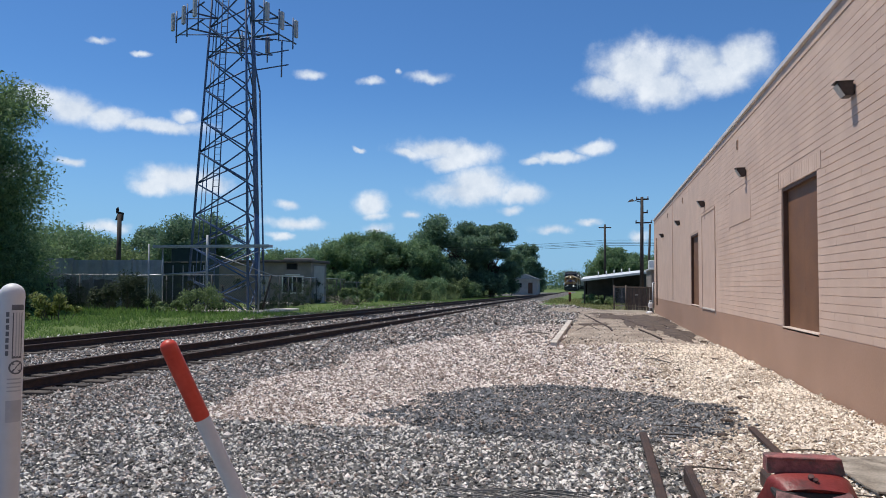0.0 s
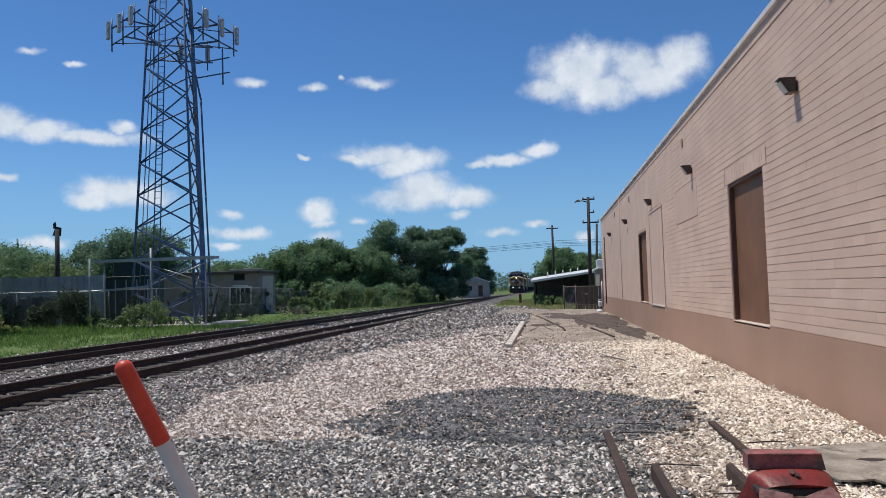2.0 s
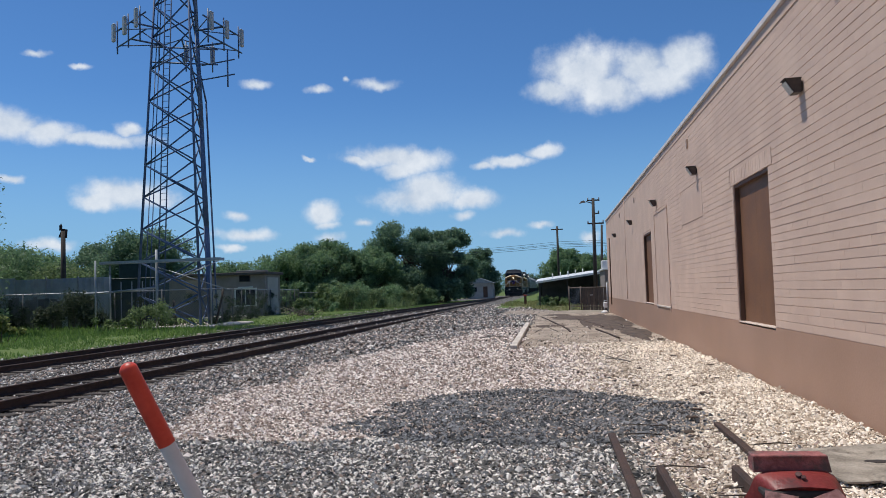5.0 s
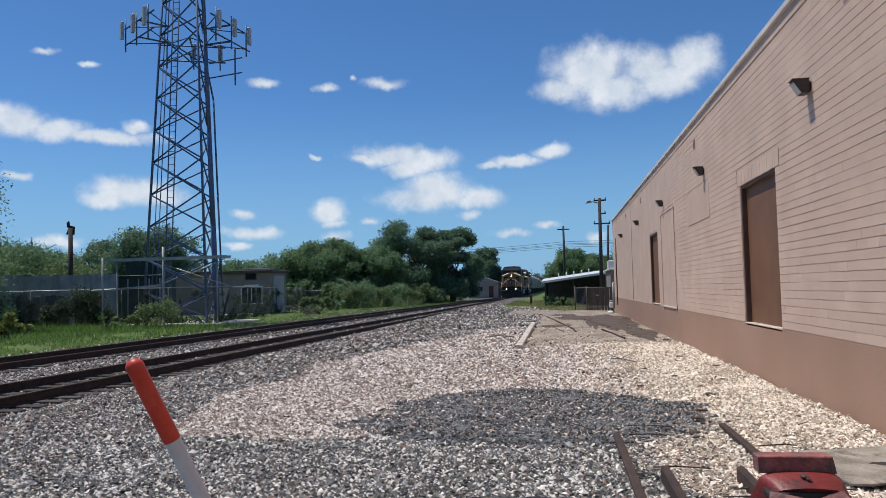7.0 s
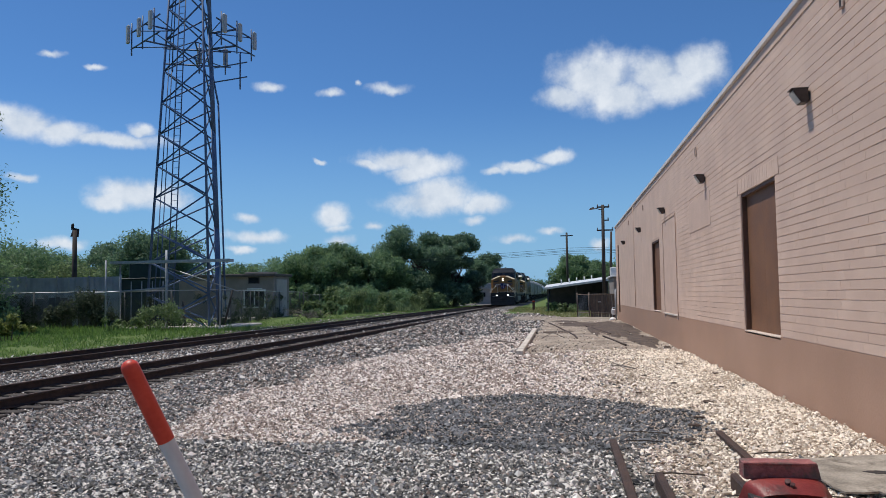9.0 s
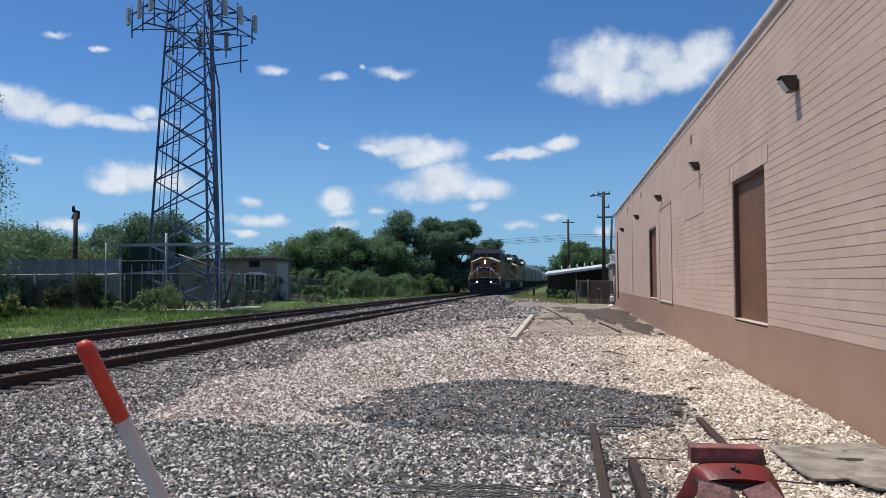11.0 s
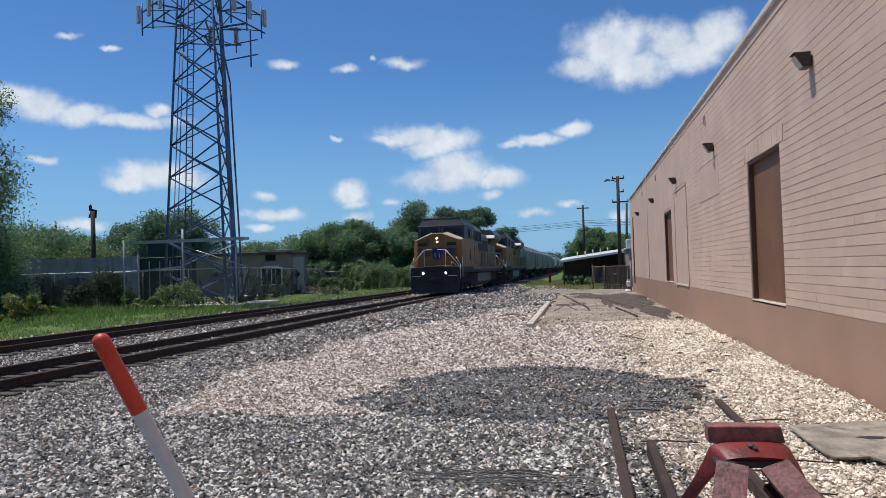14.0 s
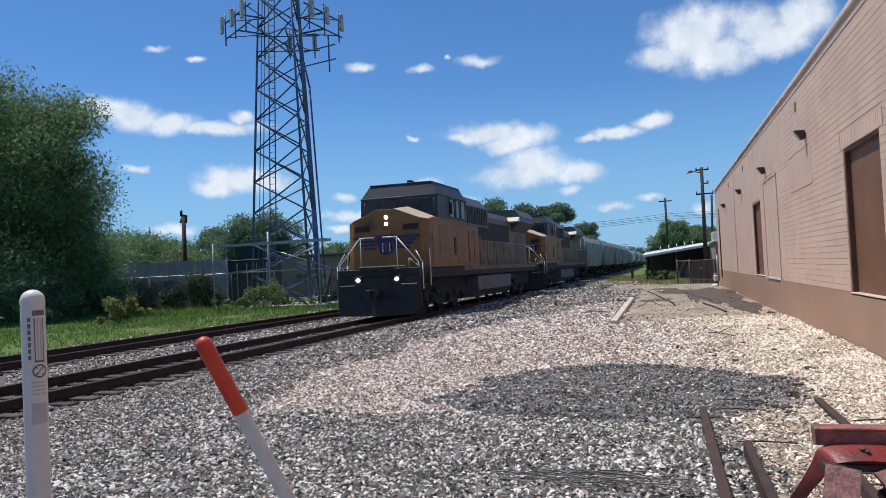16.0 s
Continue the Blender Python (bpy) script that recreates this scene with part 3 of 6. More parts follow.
    v = (x / 2.05) ** 2 + (max(0.0, 9.5 - y) / 1.35) ** 2 + max(0.0, y - far + 0.5) * 1.5 + w
    return 0.92 * min(1.0, max(0.0, (1.22 - v) / 0.42))


def make_ground():
    xs = np.unique(np.round(np.concatenate([[-3000, -1200, -500, -250, -120, -80], np.arange(-60, -20, 2.0), np.arange(-20, 5.01, 0.25), np.arange(6, 30, 3.0), [40, 80, 150, 300, 700, 1500, 3000]]), 3))
    ys = np.unique(np.round(np.concatenate([[-3000, -1000, -300, -100, -40, -20, -10, -4], np.arange(0, 60, 0.25), np.arange(60, 160, 2.0), np.arange(160, 300, 10.0), [400, 600, 1000, 1800, 3000]]), 3))
    nx, ny = len(xs), len(ys)
    verts = [(x, y, ground_z(x, y)) for y in ys for x in xs]
    i = np.arange(nx * ny).reshape(ny, nx)
    quads = np.stack([i[:-1, :-1], i[:-1, 1:], i[1:, 1:], i[1:, :-1]], -1).reshape(-1, 4)
    me = raw_mesh("ground", verts, quads, "ground")
    attr = me.color_attributes.new("zone", "FLOAT_COLOR", "POINT")
    cols = np.array([(*zone(x, y), 1.0) for x, y, _ in verts], np.float32)
    attr.data.foreach_set("color", cols.ravel())
    tagged(new("ground", me), "gravel yard, dirt and rough grass beside the railway", "ground", kind="structure")


make_ground()


def scatter(name, label, mat, places, size, flat=0.72, seed=1, sink=0.2):
    """Broken stones lying at the given places, each an uneven eight-sided lump."""
    rng = np.random.default_rng(seed)
    p = np.asarray(places, np.float32)
    n = len(p)
    base = np.array([(1, 0, 0), (-1, 0, 0), (0, 1, 0), (0, -1, 0), (0, 0, 1), (0, 0, -1)], np.float32)
    tri = np.array([(0, 2, 4), (2, 1, 4), (1, 3, 4), (3, 0, 4), (2, 0, 5), (1, 2, 5), (3, 1, 5), (0, 3, 5)])
    v = base[None] * rng.uniform(0.65, 1.25, (n, 6, 1)) + rng.uniform(-0.26, 0.26, (n, 6, 3))
    v *= rng.uniform(0.6, 1.4, (n, 1, 3)) * np.array([1, 1, flat])
    a = rng.uniform(0, 2 * np.pi, n)
    t = rng.uniform(-0.55, 0.55, (n, 2))
    c, s = np.cos(a)[:, None], np.sin(a)[:, None]
    x, y, z = v[..., 0], v[..., 1], v[..., 2]
    x, y = x * c - y * s, x * s + y * c
    z = z + x * t[:, :1] + y * t[:, 1:]
    r = (np.asarray(size)[:, None] if np.ndim(size) else size) * rng.lognormal(0, 0.28, (n, 1))
    out = np.stack([x * r + p[:, :1], y * r + p[:, 1:2], (z + (1 - sink) * flat * 0.6) * r + p[:, 2:]], -1)
    faces = (tri[None] + 6 * np.arange(n)[:, None, None]).reshape(-1, 3)
    return tagged(new(name, raw_mesh(name, out.reshape(-1, 3), faces, mat)), label, "gravel", kind="stuff")


def strew_gravel():
    rng = random.Random(5)
    kinds = {k: ([], []) for k in ("grey", "pale", "tan", "dark", "rust")}
    # stretches of the yard: y from, y to, stones per square metre, radius
    for y0, y1, density, r in ((-2.0, 3.2, 240, 0.020), (3.2, 8, 1200, 0.0158), (8, 13, 820, 0.0184), (13, 20, 345, 0.0255), (20, 30, 140, 0.035), (30, 46, 50, 0.046), (46, 78, 20, 0.058)):
        x0, x1 = -0.95 * y1 - 0.3, 3.62 if y1 < 50 else 0.5
        x0 = max(x0, -17.3) if y0 > 0 else -4.5
        for _ in range(int((x1 - x0) * (y1 - y0) * density)):
            x, y = rng.uniform(x0, x1), rng.uniform(y0, y1)
            if y0 > 0 and (x < -0.95 * y - 0.3 or x > 0.55 * y + 0.9):
                continue
            if x < -7.3 and y > 8 and rng.random() < 0.42:
                continue
            if 2.6 < x < 3.58 and 6.7 < y < 7.9:
                continue
            g, p, d = zone(x, y)
            r_here = r
            if -2.9 < x < 2.9 and 6.5 < y < 13.5 and rng.random() < dark_share(x, y):
                k = "dark"
            elif x < -6.4 + 0.8 * (rng.random() - 0.5):
                q = rng.random()
                k = "rust" if q < 0.46 else ("dark" if q < 0.68 else "grey")
            elif rng.random() < d * 0.90:
                continue
            elif d > 0.5:
                k, r_here = rng.choice(("rust", "rust", "grey", "tan")), r * 0.55
            elif p > 0 and rng.random() < 0.84 + 0.12 * min(1, max(0, (x - 1) / 2)):
                k = "tan" if rng.random() < min(0.95, max(0.05, (x - 0.6) / 1.4)) else "pale"
            elif g > 0:
                q = rng.random()
                rusty = (0.02 if y < 9 else 0.10) + 0.16 * min(1.0, max(0.0, (y - 10) / 12)) + (0.18 if x < -4.6 else 0.0)
                k = "dark" if q < (0.31 if y < 14 else 0.30) else ("pale" if q > 0.90 else ("rust" if q > 0.90 - rusty else "grey"))
            else:
                continue
            kinds[k][0].append((x, y, ground_z(x, y)))
            kinds[k][1].append(r_here * (0.72 if k == "tan" else 0.95))
    # fine chips along the wall
    for _ in range(30000):
        x, y = 3.62 - abs(rng.gauss(0, 1.15)), rng.uniform(5.5, 22)
        if zone(x, y)[1] > 0 and rng.random() > dark_share(x, y) * 1.08 and not (2.6 < x < 3.62 and 6.2 < y < 8.06):
            heap = max(0.0, 1 - (3.62 - x) / 0.16) * max(0.0, 0.45 + noise.noise(Vector((y * 1.7, 0, 2))))
            kinds["tan"][0].append((x, y, ground_z(x, y) + 0.006 + 0.07 * heap * rng.random()))
            kinds["tan"][1].append(0.013 + 0.0006 * y)
    scatter("ballast_gravel", "loose grey broken ballast stones covering the yard", "grey_stone", *kinds["grey"], seed=11)
    scatter("limestone_gravel", "pale pinkish crushed limestone spread in the yard", "pale_stone", *kinds["pale"], seed=12)
    scatter("tan_gravel", "small cream limestone chips along the wall", "tan_stone", *kinds["tan"], seed=13)
    scatter("rusty_gravel", "brown rust-stained ballast stones along the rails", "rust_stone", *kinds["rust"], seed=15)
    scatter("dark_gravel", "heap of dark grey ballast stones", "dark_stone", *kinds["dark"], seed=14)


strew_gravel()


# ---------------------------------------------------------------- railway tracks
def rail_profile(x, top=0.0, h=0.172):
    w, b, t = 0.037, 0.07, 0.009
    z = top
    return [(x - b, z - h), (x + b, z - h), (x + b, z - h + 0.012), (x + t, z - h + 0.03), (x + t, z - 0.045), (x + w, z - 0.035), (x + w, z - 0.006), (x + w - 0.008, z),
            (x - w + 0.008, z), (x - w, z - 0.006), (x - w, z - 0.035), (x - t, z - 0.045), (x - t, z - h + 0.03), (x - b, z - h + 0.012)]


def swept_rail(line, side, y0, y1, step, top=0.0):
    """One rail laid along a line of the plan."""
    f = Form()
    prof = rail_profile(0.0, top)
    n = len(prof)
    ys = np.arange(y0, y1 + 0.01, step)
    vs = []
    for y in ys:
        a = heading(y, line)
        cx = line(y) + side * 0.7525 * math.cos(a)
        cy = y - side * 0.7525 * math.sin(a)
        vs += [(cx + u * math.cos(a), cy - u * math.sin(a), w) for u, w in prof]
    fs = [(k * n + i, k * n + (i + 1) % n, (k + 1) * n + (i + 1) % n, (k + 1) * n + i) for k in range(len(ys) - 1) for i in range(n)]
    return f.add(vs, fs)


def make_track(label, line, y0, y1, step, group):
    t = thing("railway_track", label, "railway track", group=group, kind="structure")
    for side in (-1, 1):
        part("rail", swept_rail(line, side, y0, y1, step), "rail", t)
    return t


main_track = make_track("rusty steel rails on dark timber ties, the train's track", track_x, -30, 420, 2.0, "tracks")
second_track = make_track("rusty steel rails on dark timber ties beside the grass", second_x, -30, 150, 2.0, "tracks")


# ---------------------------------------------------------------- brick warehouse
WALL_X, WALL_END, WALL_TOP, BAND = 3.67, 47.0, 5.42, 0.895
COURSE, BRICK = 0.115, 0.305
warehouse = thing("warehouse_wall", "long painted pinkish brick warehouse wall above a brown band", "wall", kind="structure")
# openings in the brick face: y from, y to, z from, z to
DOORS = ((12.30, 14.56, 0.90, 3.34), (26.32, 28.46, 0.95, 3.36))


def make_warehouse():
    depth = 0.32
    cuts = sorted({-8.0, WALL_END, *[v for d in DOORS for v in d[:2]]})
    core, band = Form(), Form()
    x0, x1 = WALL_X + 0.007, WALL_X + depth
    for a, b in zip(cuts, cuts[1:]):
        door = next((d for d in DOORS if d[0] == a and d[1] == b), None)
        if door:
            core.box((x0, a, door[3]), (x1, b, WALL_TOP))
            band.box((WALL_X, a, -0.4), (x1, b, door[2] - 0.05))
        else:
            core.box((x0, a, BAND), (x1, b, WALL_TOP))
            band.box((WALL_X, a, -0.4), (x1, b, BAND))
    part("mortar_bed", core, "mortar", warehouse, "painted mortar joints")
    part("painted_band", band, "band", warehouse, "smooth brown painted base")
    part("coping", Form().box((WALL_X - 0.05, -8.1, WALL_TOP), (x1 + 0.1, WALL_END + 0.08, WALL_TOP + 0.10), 0.012), "coping", warehouse, "thin pale metal coping")
    part("parapet_course", Form().box((WALL_X - 0.004, -8.0, WALL_TOP - 0.17), (WALL_X + 0.012, WALL_END, WALL_TOP - 0.002), 0.003), "patch", warehouse, "smooth painted top course")
    end = Form().box((x1, WALL_END - 0.3, -0.4), (x1 + 18, WALL_END, WALL_TOP))
    end.box((x1 + 17.7, -8, -0.4), (x1 + 18, WALL_END - 0.3, WALL_TOP)).box((x1, -8, -0.4), (x1 + 17.7, -7.7, WALL_TOP))
    part("end_wall", end, "patch", warehouse)
    part("roof", Form().box((x1, -7.7, WALL_TOP - 0.35), (x1 + 17.7, WALL_END - 0.3, WALL_TOP - 0.2)), "roofing", warehouse)


make_warehouse()


def door(y0, y1, z0, z1, boards, label):
    d = thing("door", label, "door", kind="structure", group="warehouse doors")
    d.name = "door_1" if boards == 2 else "door_2"
    w = (y1 - y0) / boards
    for i in range(boards):
        part("door_panel", Form().box((WALL_X + 0.10, y0 + i * w + 0.0008, z0), (WALL_X + 0.14, y0 + (i + 1) * w - 0.0008, z1), 0.001), "plywood", d)
    fr = Form().box((WALL_X + 0.02, y0, z0), (WALL_X + 0.16, y0 + 0.05, z1)).box((WALL_X + 0.02, y1 - 0.05, z0), (WALL_X + 0.16, y1, z1)).box((WALL_X + 0.02, y0 + 0.05, z1 - 0.06), (WALL_X + 0.16, y1 - 0.05, z1))
    part("door_frame", fr, "doorframe", d)
    part("sill", Form().box((WALL_X - 0.010, y0 - 0.01, z0 - 0.026), (WALL_X + 0.2, y1 + 0.01, z0 - 0.002), 0.006), "worn_sill", d, "pale worn concrete sill")
    part("backing", Form().box((WALL_X + 0.20, y0, z0), (WALL_X + 0.24, y1, z1)), "dark_gap", d)


door(*DOORS[0], 2, "wide boarded doorway of reddish-brown painted plywood")
door(*DOORS[1], 1, "narrow boarded doorway of reddish-brown plywood")
part("lintel_bed", Form().box((WALL_X + 0.004, 12.06, 3.345), (WALL_X + 0.10, 14.75, 3.60)), "mortar", warehouse)


def lintel():
    """Upright bricks over the wide door, uneven under thick paint."""
    rng = random.Random(15)
    y = 12.06
    while y < 14.70:
        w = rng.uniform(0.095, 0.115)
        o = rng.uniform(-0.005, -0.001)
        part("lintel_brick", Form().box((WALL_X + o, y + 0.0006, 3.345 - rng.uniform(0.0, 0.012)), (WALL_X + 0.06, min(14.75, y + w - 0.0006), 3.597), 0.003), "brick", warehouse)
        y += w


lintel()
part("repair_patch", Form().box((WALL_X - 0.005, 17.4, 3.05), (WALL_X + 0.01, 20.15, 3.80), 0.004), "patch", warehouse, "smooth repaired patch of wall")


def filled_door():
    y0, y1, z0, z1 = 22.55, 25.35, 0.94, 3.84
    f = Form().box((WALL_X - 0.004, y0 + 0.06, z0), (WALL_X + 0.01, y1 - 0.06, z1 - 0.06))
    part("infill", f, "patch", warehouse, "old doorway bricked up and painted over")
    t = Form()
    for a, b in ((y0, y0 + 0.06), (y1 - 0.06, y1)):
        t.box((WALL_X - 0.02, a, z0 - 0.15), (WALL_X + 0.01, b, z1), 0.004)
    t.box((WALL_X - 0.02, y0 + 0.06, z1 - 0.06), (WALL_X + 0.01, y1 - 0.06, z1), 0.004)
    part("infill_trim", t, "mortar", warehouse)
    part("infill_sill", Form().box((WALL_X - 0.03, y0, z0 - 0.05), (WALL_X + 0.01, y1, z0), 0.006), "sill", warehouse)
    for y in (35.0, 44.5):
        f = Form().tube((WALL_X - 0.03, y, 0.5 if y > 40 else 0.96), (WALL_X - 0.03, y, 4.25 if y > 40 else WALL_TOP - 0.02), 0.035 if y > 40 else 0.012, 8)
        part("wall_pipe", f, "mortar" if y < 40 else "doorframe", warehouse, "thin vertical pipe on the wall")


filled_door()


def wall_lamps():
    for y in (10.55, 17.9, 24.7, 32.1, 40.1):
        l = thing("wall_lamp", "small bronze floodlight angled down from the brick wall", "wall lamp", pose(WALL_X, y, 4.09), "wall lamps")
        l.scale = (0.84, 0.84, 0.84)
        part("wall_plate", Form().box((-0.03, -0.08, -0.06), (0.0, 0.08, 0.10), 0.006), "bronze", l)
        part("housing", Form().hull([(-0.03, e * 0.115, z) for e in (-1, 1) for z in (-0.08, 0.13)] + [(-0.235, e * 0.115, 0.135) for e in (-1, 1)] + [(-0.245, e * 0.115, 0.10) for e in (-1, 1)] + [(-0.13, e * 0.115, -0.085) for e in (-1, 1)]), "bronze", l)
        part("lens", Form().hull([(-0.247 - o, e * 0.098, 0.09) for e in (-1, 1) for o in (0.0, 0.012)] + [(-0.142 - o, e * 0.098, -0.075) for e in (-1, 1) for o in (0.0, 0.012)]), "lens", l, "frosted pale lens")
        part("lamp_hood", Form().box((-0.275, -0.125, 0.132), (-0.02, 0.125, 0.146), 0.004), "bronze", l)
    for y in (9.2, 18.85, 30.9, 37.5):
        v = thing("wall_scupper", "small dark drain outlet high on the wall", "drain outlet", pose(WALL_X, y, 4.90), "wall scuppers")
        part("rim", Form().box((-0.03, -0.05, -0.12), (0.0, 0.05, 0.12), 0.01), "mortar", v)
        # opening is a dark block, its inner shade painted
        part("mouth", Form().box((-0.034, -0.03, -0.10), (-0.02, 0.03, 0.08)), "dark_gap", v)


wall_lamps()


# ---------------------------------------------------------------- plants
def leaves(centres, count, size, seed, simple=False):
    """Small leaves strewn through clumps (x, y, z, radius, flatness); simple ones have three corners."""
    rng = np.random.default_rng(seed)
    c = np.asarray(centres, float)
    w = c[:, 3] ** 2
    pick = rng.choice(len(c), count, p=w / w.sum())
    d = rng.normal(size=(count, 3))
    d /= np.linalg.norm(d, axis=1)[:, None]
    r = c[pick, 3] * np.clip(np.abs(rng.normal(0.80, 0.27, count)), 0.0, 1.28)
    p = c[pick, :3] + d * r[:, None] * np.stack([np.ones(count), np.ones(count), c[pick, 4]], -1)
    a = rng.normal(size=(count, 3))
    a /= np.linalg.norm(a, axis=1)[:, None]
    b = np.cross(a, d + 0.6 * rng.normal(size=(count, 3)))
    b /= np.linalg.norm(b, axis=1)[:, None]
    s = size * rng.lognormal(0, 0.3, count)[:, None]
    if simple:
        return np.stack([p - a * s, p + b * s * 0.75, p + a * s], 1).reshape(-1, 3), np.arange(count * 3).reshape(-1, 3)
    v = np.stack([p - a * s, p + b * s * 0.45 + a * s * 0.1, p + a * s, p - b * s * 0.45 + a * s * 0.1], 1).reshape(-1, 3)
    return v, np.arange(count * 4).reshape(-1, 4)


def tree(name, label, x, y, height, radius, count, leaf, seed, mat="leaf", base=0.28, lean=0.0, clumps=90, group="trees"):
    rng = random.Random(seed)
    t = thing(name, label, "tree", pose(x, y, -0.15), group)
    wood = Form()
    top = Vector((lean, 0, height * 0.62))
    wood.tube((0, 0, 0), top * 0.5, 0.035 * height, 8, 0.025 * height).tube(top * 0.5, top, 0.025 * height, 8, 0.012 * height)
    cl = []
    for k in range(clumps):
        a = rng.uniform(0, 2 * math.pi)
        w = rng.uniform(-0.95, 1.0)
        bulge = rng.uniform(0.45, 0.92) * (1 + 0.22 * noise.noise(Vector((math.cos(a) * 1.5 + seed, math.sin(a) * 1.5, w * 1.5))))
        mid, half = height * (1 + base) / 2, height * (1 - base) / 2
        r = radius * math.sqrt(1 - min(0.99, w * w)) * bulge if w > -0.3 else radius * bulge * 0.92
        c = Vector((r * math.cos(a), r * math.sin(a), mid + half * w * min(1.0, bulge + 0.1)))
        cr = radius * rng.uniform(0.15, 0.29)
        cl.append((c.x, c.y, min(c.z, height - cr * 0.5), cr, rng.uniform(0.65, 0.95)))
        s = top * rng.uniform(0.25, 0.95)
        wood.tube(s, s.lerp(c, 0.9), 0.010 * height, 5, 0.003 * height, False)
    part("trunk", wood, "bark", t)
    v, q = leaves(cl, int(count * (4.2 if y > 55 else 6.0)), leaf * 0.62, seed, True)
    part("crown", raw_mesh("crown", v, q, mat), mat, t)
    return t


def shrub(name, label, x, y, w, h, count, leaf, seed, mat="leaf_pale", category="shrub", depth=None, group=""):
    rng = random.Random(seed)
    t = thing(name, label, category, pose(x, y, -0.12), group)
    d = depth or w
    cl, wood = [], Form()
    for k in range(max(12, int(w * 7))):
        u = rng.random()
        c = (rng.uniform(-0.5, 0.5) * w, rng.uniform(-0.5, 0.5) * d, h * (0.2 + 0.62 * u))
        cl.append((*c, h * rng.uniform(0.12, 0.26), rng.uniform(0.7, 1.2)))
        wood.tube((c[0] * 0.6, c[1] * 0.6, 0), c, 0.02, 5, 0.006, False)
    tagged(part("stems", wood, "bark", t), kind="stuff")
    v, q = leaves(cl, count, leaf, seed)
    part("foliage", raw_mesh("foliage", v, q, mat), mat, t)
    return t


def grass_field(name, label, spots, height, mat, seed, width=0.02):
    """Single bent blades, each two triangles."""
    rng = np.random.default_rng(seed)
    p = np.asarray(spots, float)
    n = len(p)
    a = rng.uniform(0, 2 * np.pi, n)
    s = np.stack([np.cos(a), np.sin(a), np.zeros(n)], -1) * width * rng.uniform(0.6, 1.5, (n, 1))
    h = height * rng.lognormal(0, 0.4, (n, 1))
    t = np.concatenate([rng.normal(0, 0.35, (n, 2)), np.ones((n, 1))], 1) * h
    v = np.stack([p - s, p + s, p + t * 0.6 + s * 0.6, p + t], 1).reshape(-1, 3)
    return tagged(new(name, raw_mesh(name, v, np.arange(4 * n).reshape(-1, 4), mat)), label, "grass", kind="stuff")


def strew_grass():
    rng = random.Random(8)
    spots, tall, right, weeds = [], [], [], []
    for _ in range(62000):
        y = rng.uniform(8, 48)
        x = rng.uniform(-36, -16.2)
        if x > second_x(y) - 1.7 - 0.3 * rng.random() or y > 42.1:
            continue
        if noise.noise(Vector((x * 0.35, y * 0.35, 8.0))) < -0.22 - 0.2 * rng.random():
            continue
        spots.append((x, y, ground_z(x, y)))
        if y > 34 and rng.random() < 0.35:
            weeds.append((x, y, ground_z(x, y)))
    for _ in range(16000):
        y = rng.uniform(42, 120)
        x = second_x(y) - 1.8 - abs(rng.gauss(0, 2.6))
        spots.append((x, y, ground_z(x, y)))
    for _ in range(5000):
        y = rng.uniform(74, 112)
        x = second_x(y) - 5.0 - 5.5 * rng.random()
        if noise.noise(Vector((x * 0.25, y * 0.12, 1))) > -0.15:
            tall.append((x, y, -0.1))
    for _ in range(12000):
        y = rng.uniform(52, 92)
        x = rng.uniform(-5.6, 3.0)
        if x > max(-4.8, 1.0 - 0.26 * (y - 50)) and noise.noise(Vector((x * 0.5, y * 0.15, 5))) > -0.28:
            right.append((x, y, ground_z(x, y)))
    grass_field("grass_strip", "bright green rough grass beside the tracks", spots, 0.085, "grass", 3, 0.018)
    grass_field("tall_weeds", "tall pale green weeds behind the tracks", tall, 0.60, "leaf_pale", 4, 0.03)
    grass_field("yard_grass", "patchy yellow-green grass before the shed", right, 0.10, "dry_grass", 5, 0.025)
    grass_field("fence_weeds", "taller green weeds at the foot of the fence", weeds, 0.24, "grass", 6, 0.018)


strew_grass()


# ---------------------------------------------------------------- the train
SPEED, FRONT_END, CLIP = 11.0, 25.3, 16.0
BUILT = 1.06  # size of the locomotives against their drawing


def front_y(t):
    left = CLIP - t
    return FRONT_END + SPEED * left + 0.7 * (1 - math.exp(-left))


def riding(distance, wheelbase, t):
    """Pose of a rail vehicle whose leading bogie is that far behind the train's front; its own y runs backwards."""
    ya = front_y(t) + distance
    yb = ya + wheelbase
    pa, pb = Vector((track_x(ya), ya, 0)), Vector((track_x(yb), yb, 0))
    d = pb - pa
    return pa, math.degrees(math.atan2(-d.x, d.y))


def wheelset(parent, y, r=0.52, z=None):
    """Two wheels on an axle, about its own middle."""
    f = Form().tube((-0.8, 0, 0), (0.8, 0, 0), 0.08, 8)
    turn = pose(0, 0, 0, 0, 90, 0)
    for s in (-1, 1):
        prof = [(0.10, s * 0.66), (r * 0.6, s * 0.70), (r - 0.06, s * 0.69), (r + 0.025, s * 0.685), (r + 0.025, s * 0.71), (r, s * 0.72), (r, s * 0.82), (r - 0.07, s * 0.82), (r * 0.6, s * 0.76), (0.12, s * 0.80), (0.02, s * 0.80)]
        f.lathe(prof, 16, turn)
    w = part("wheelset", f, "loco_dark", parent)
    w.location = (0, y, r if z is None else z)
    return w


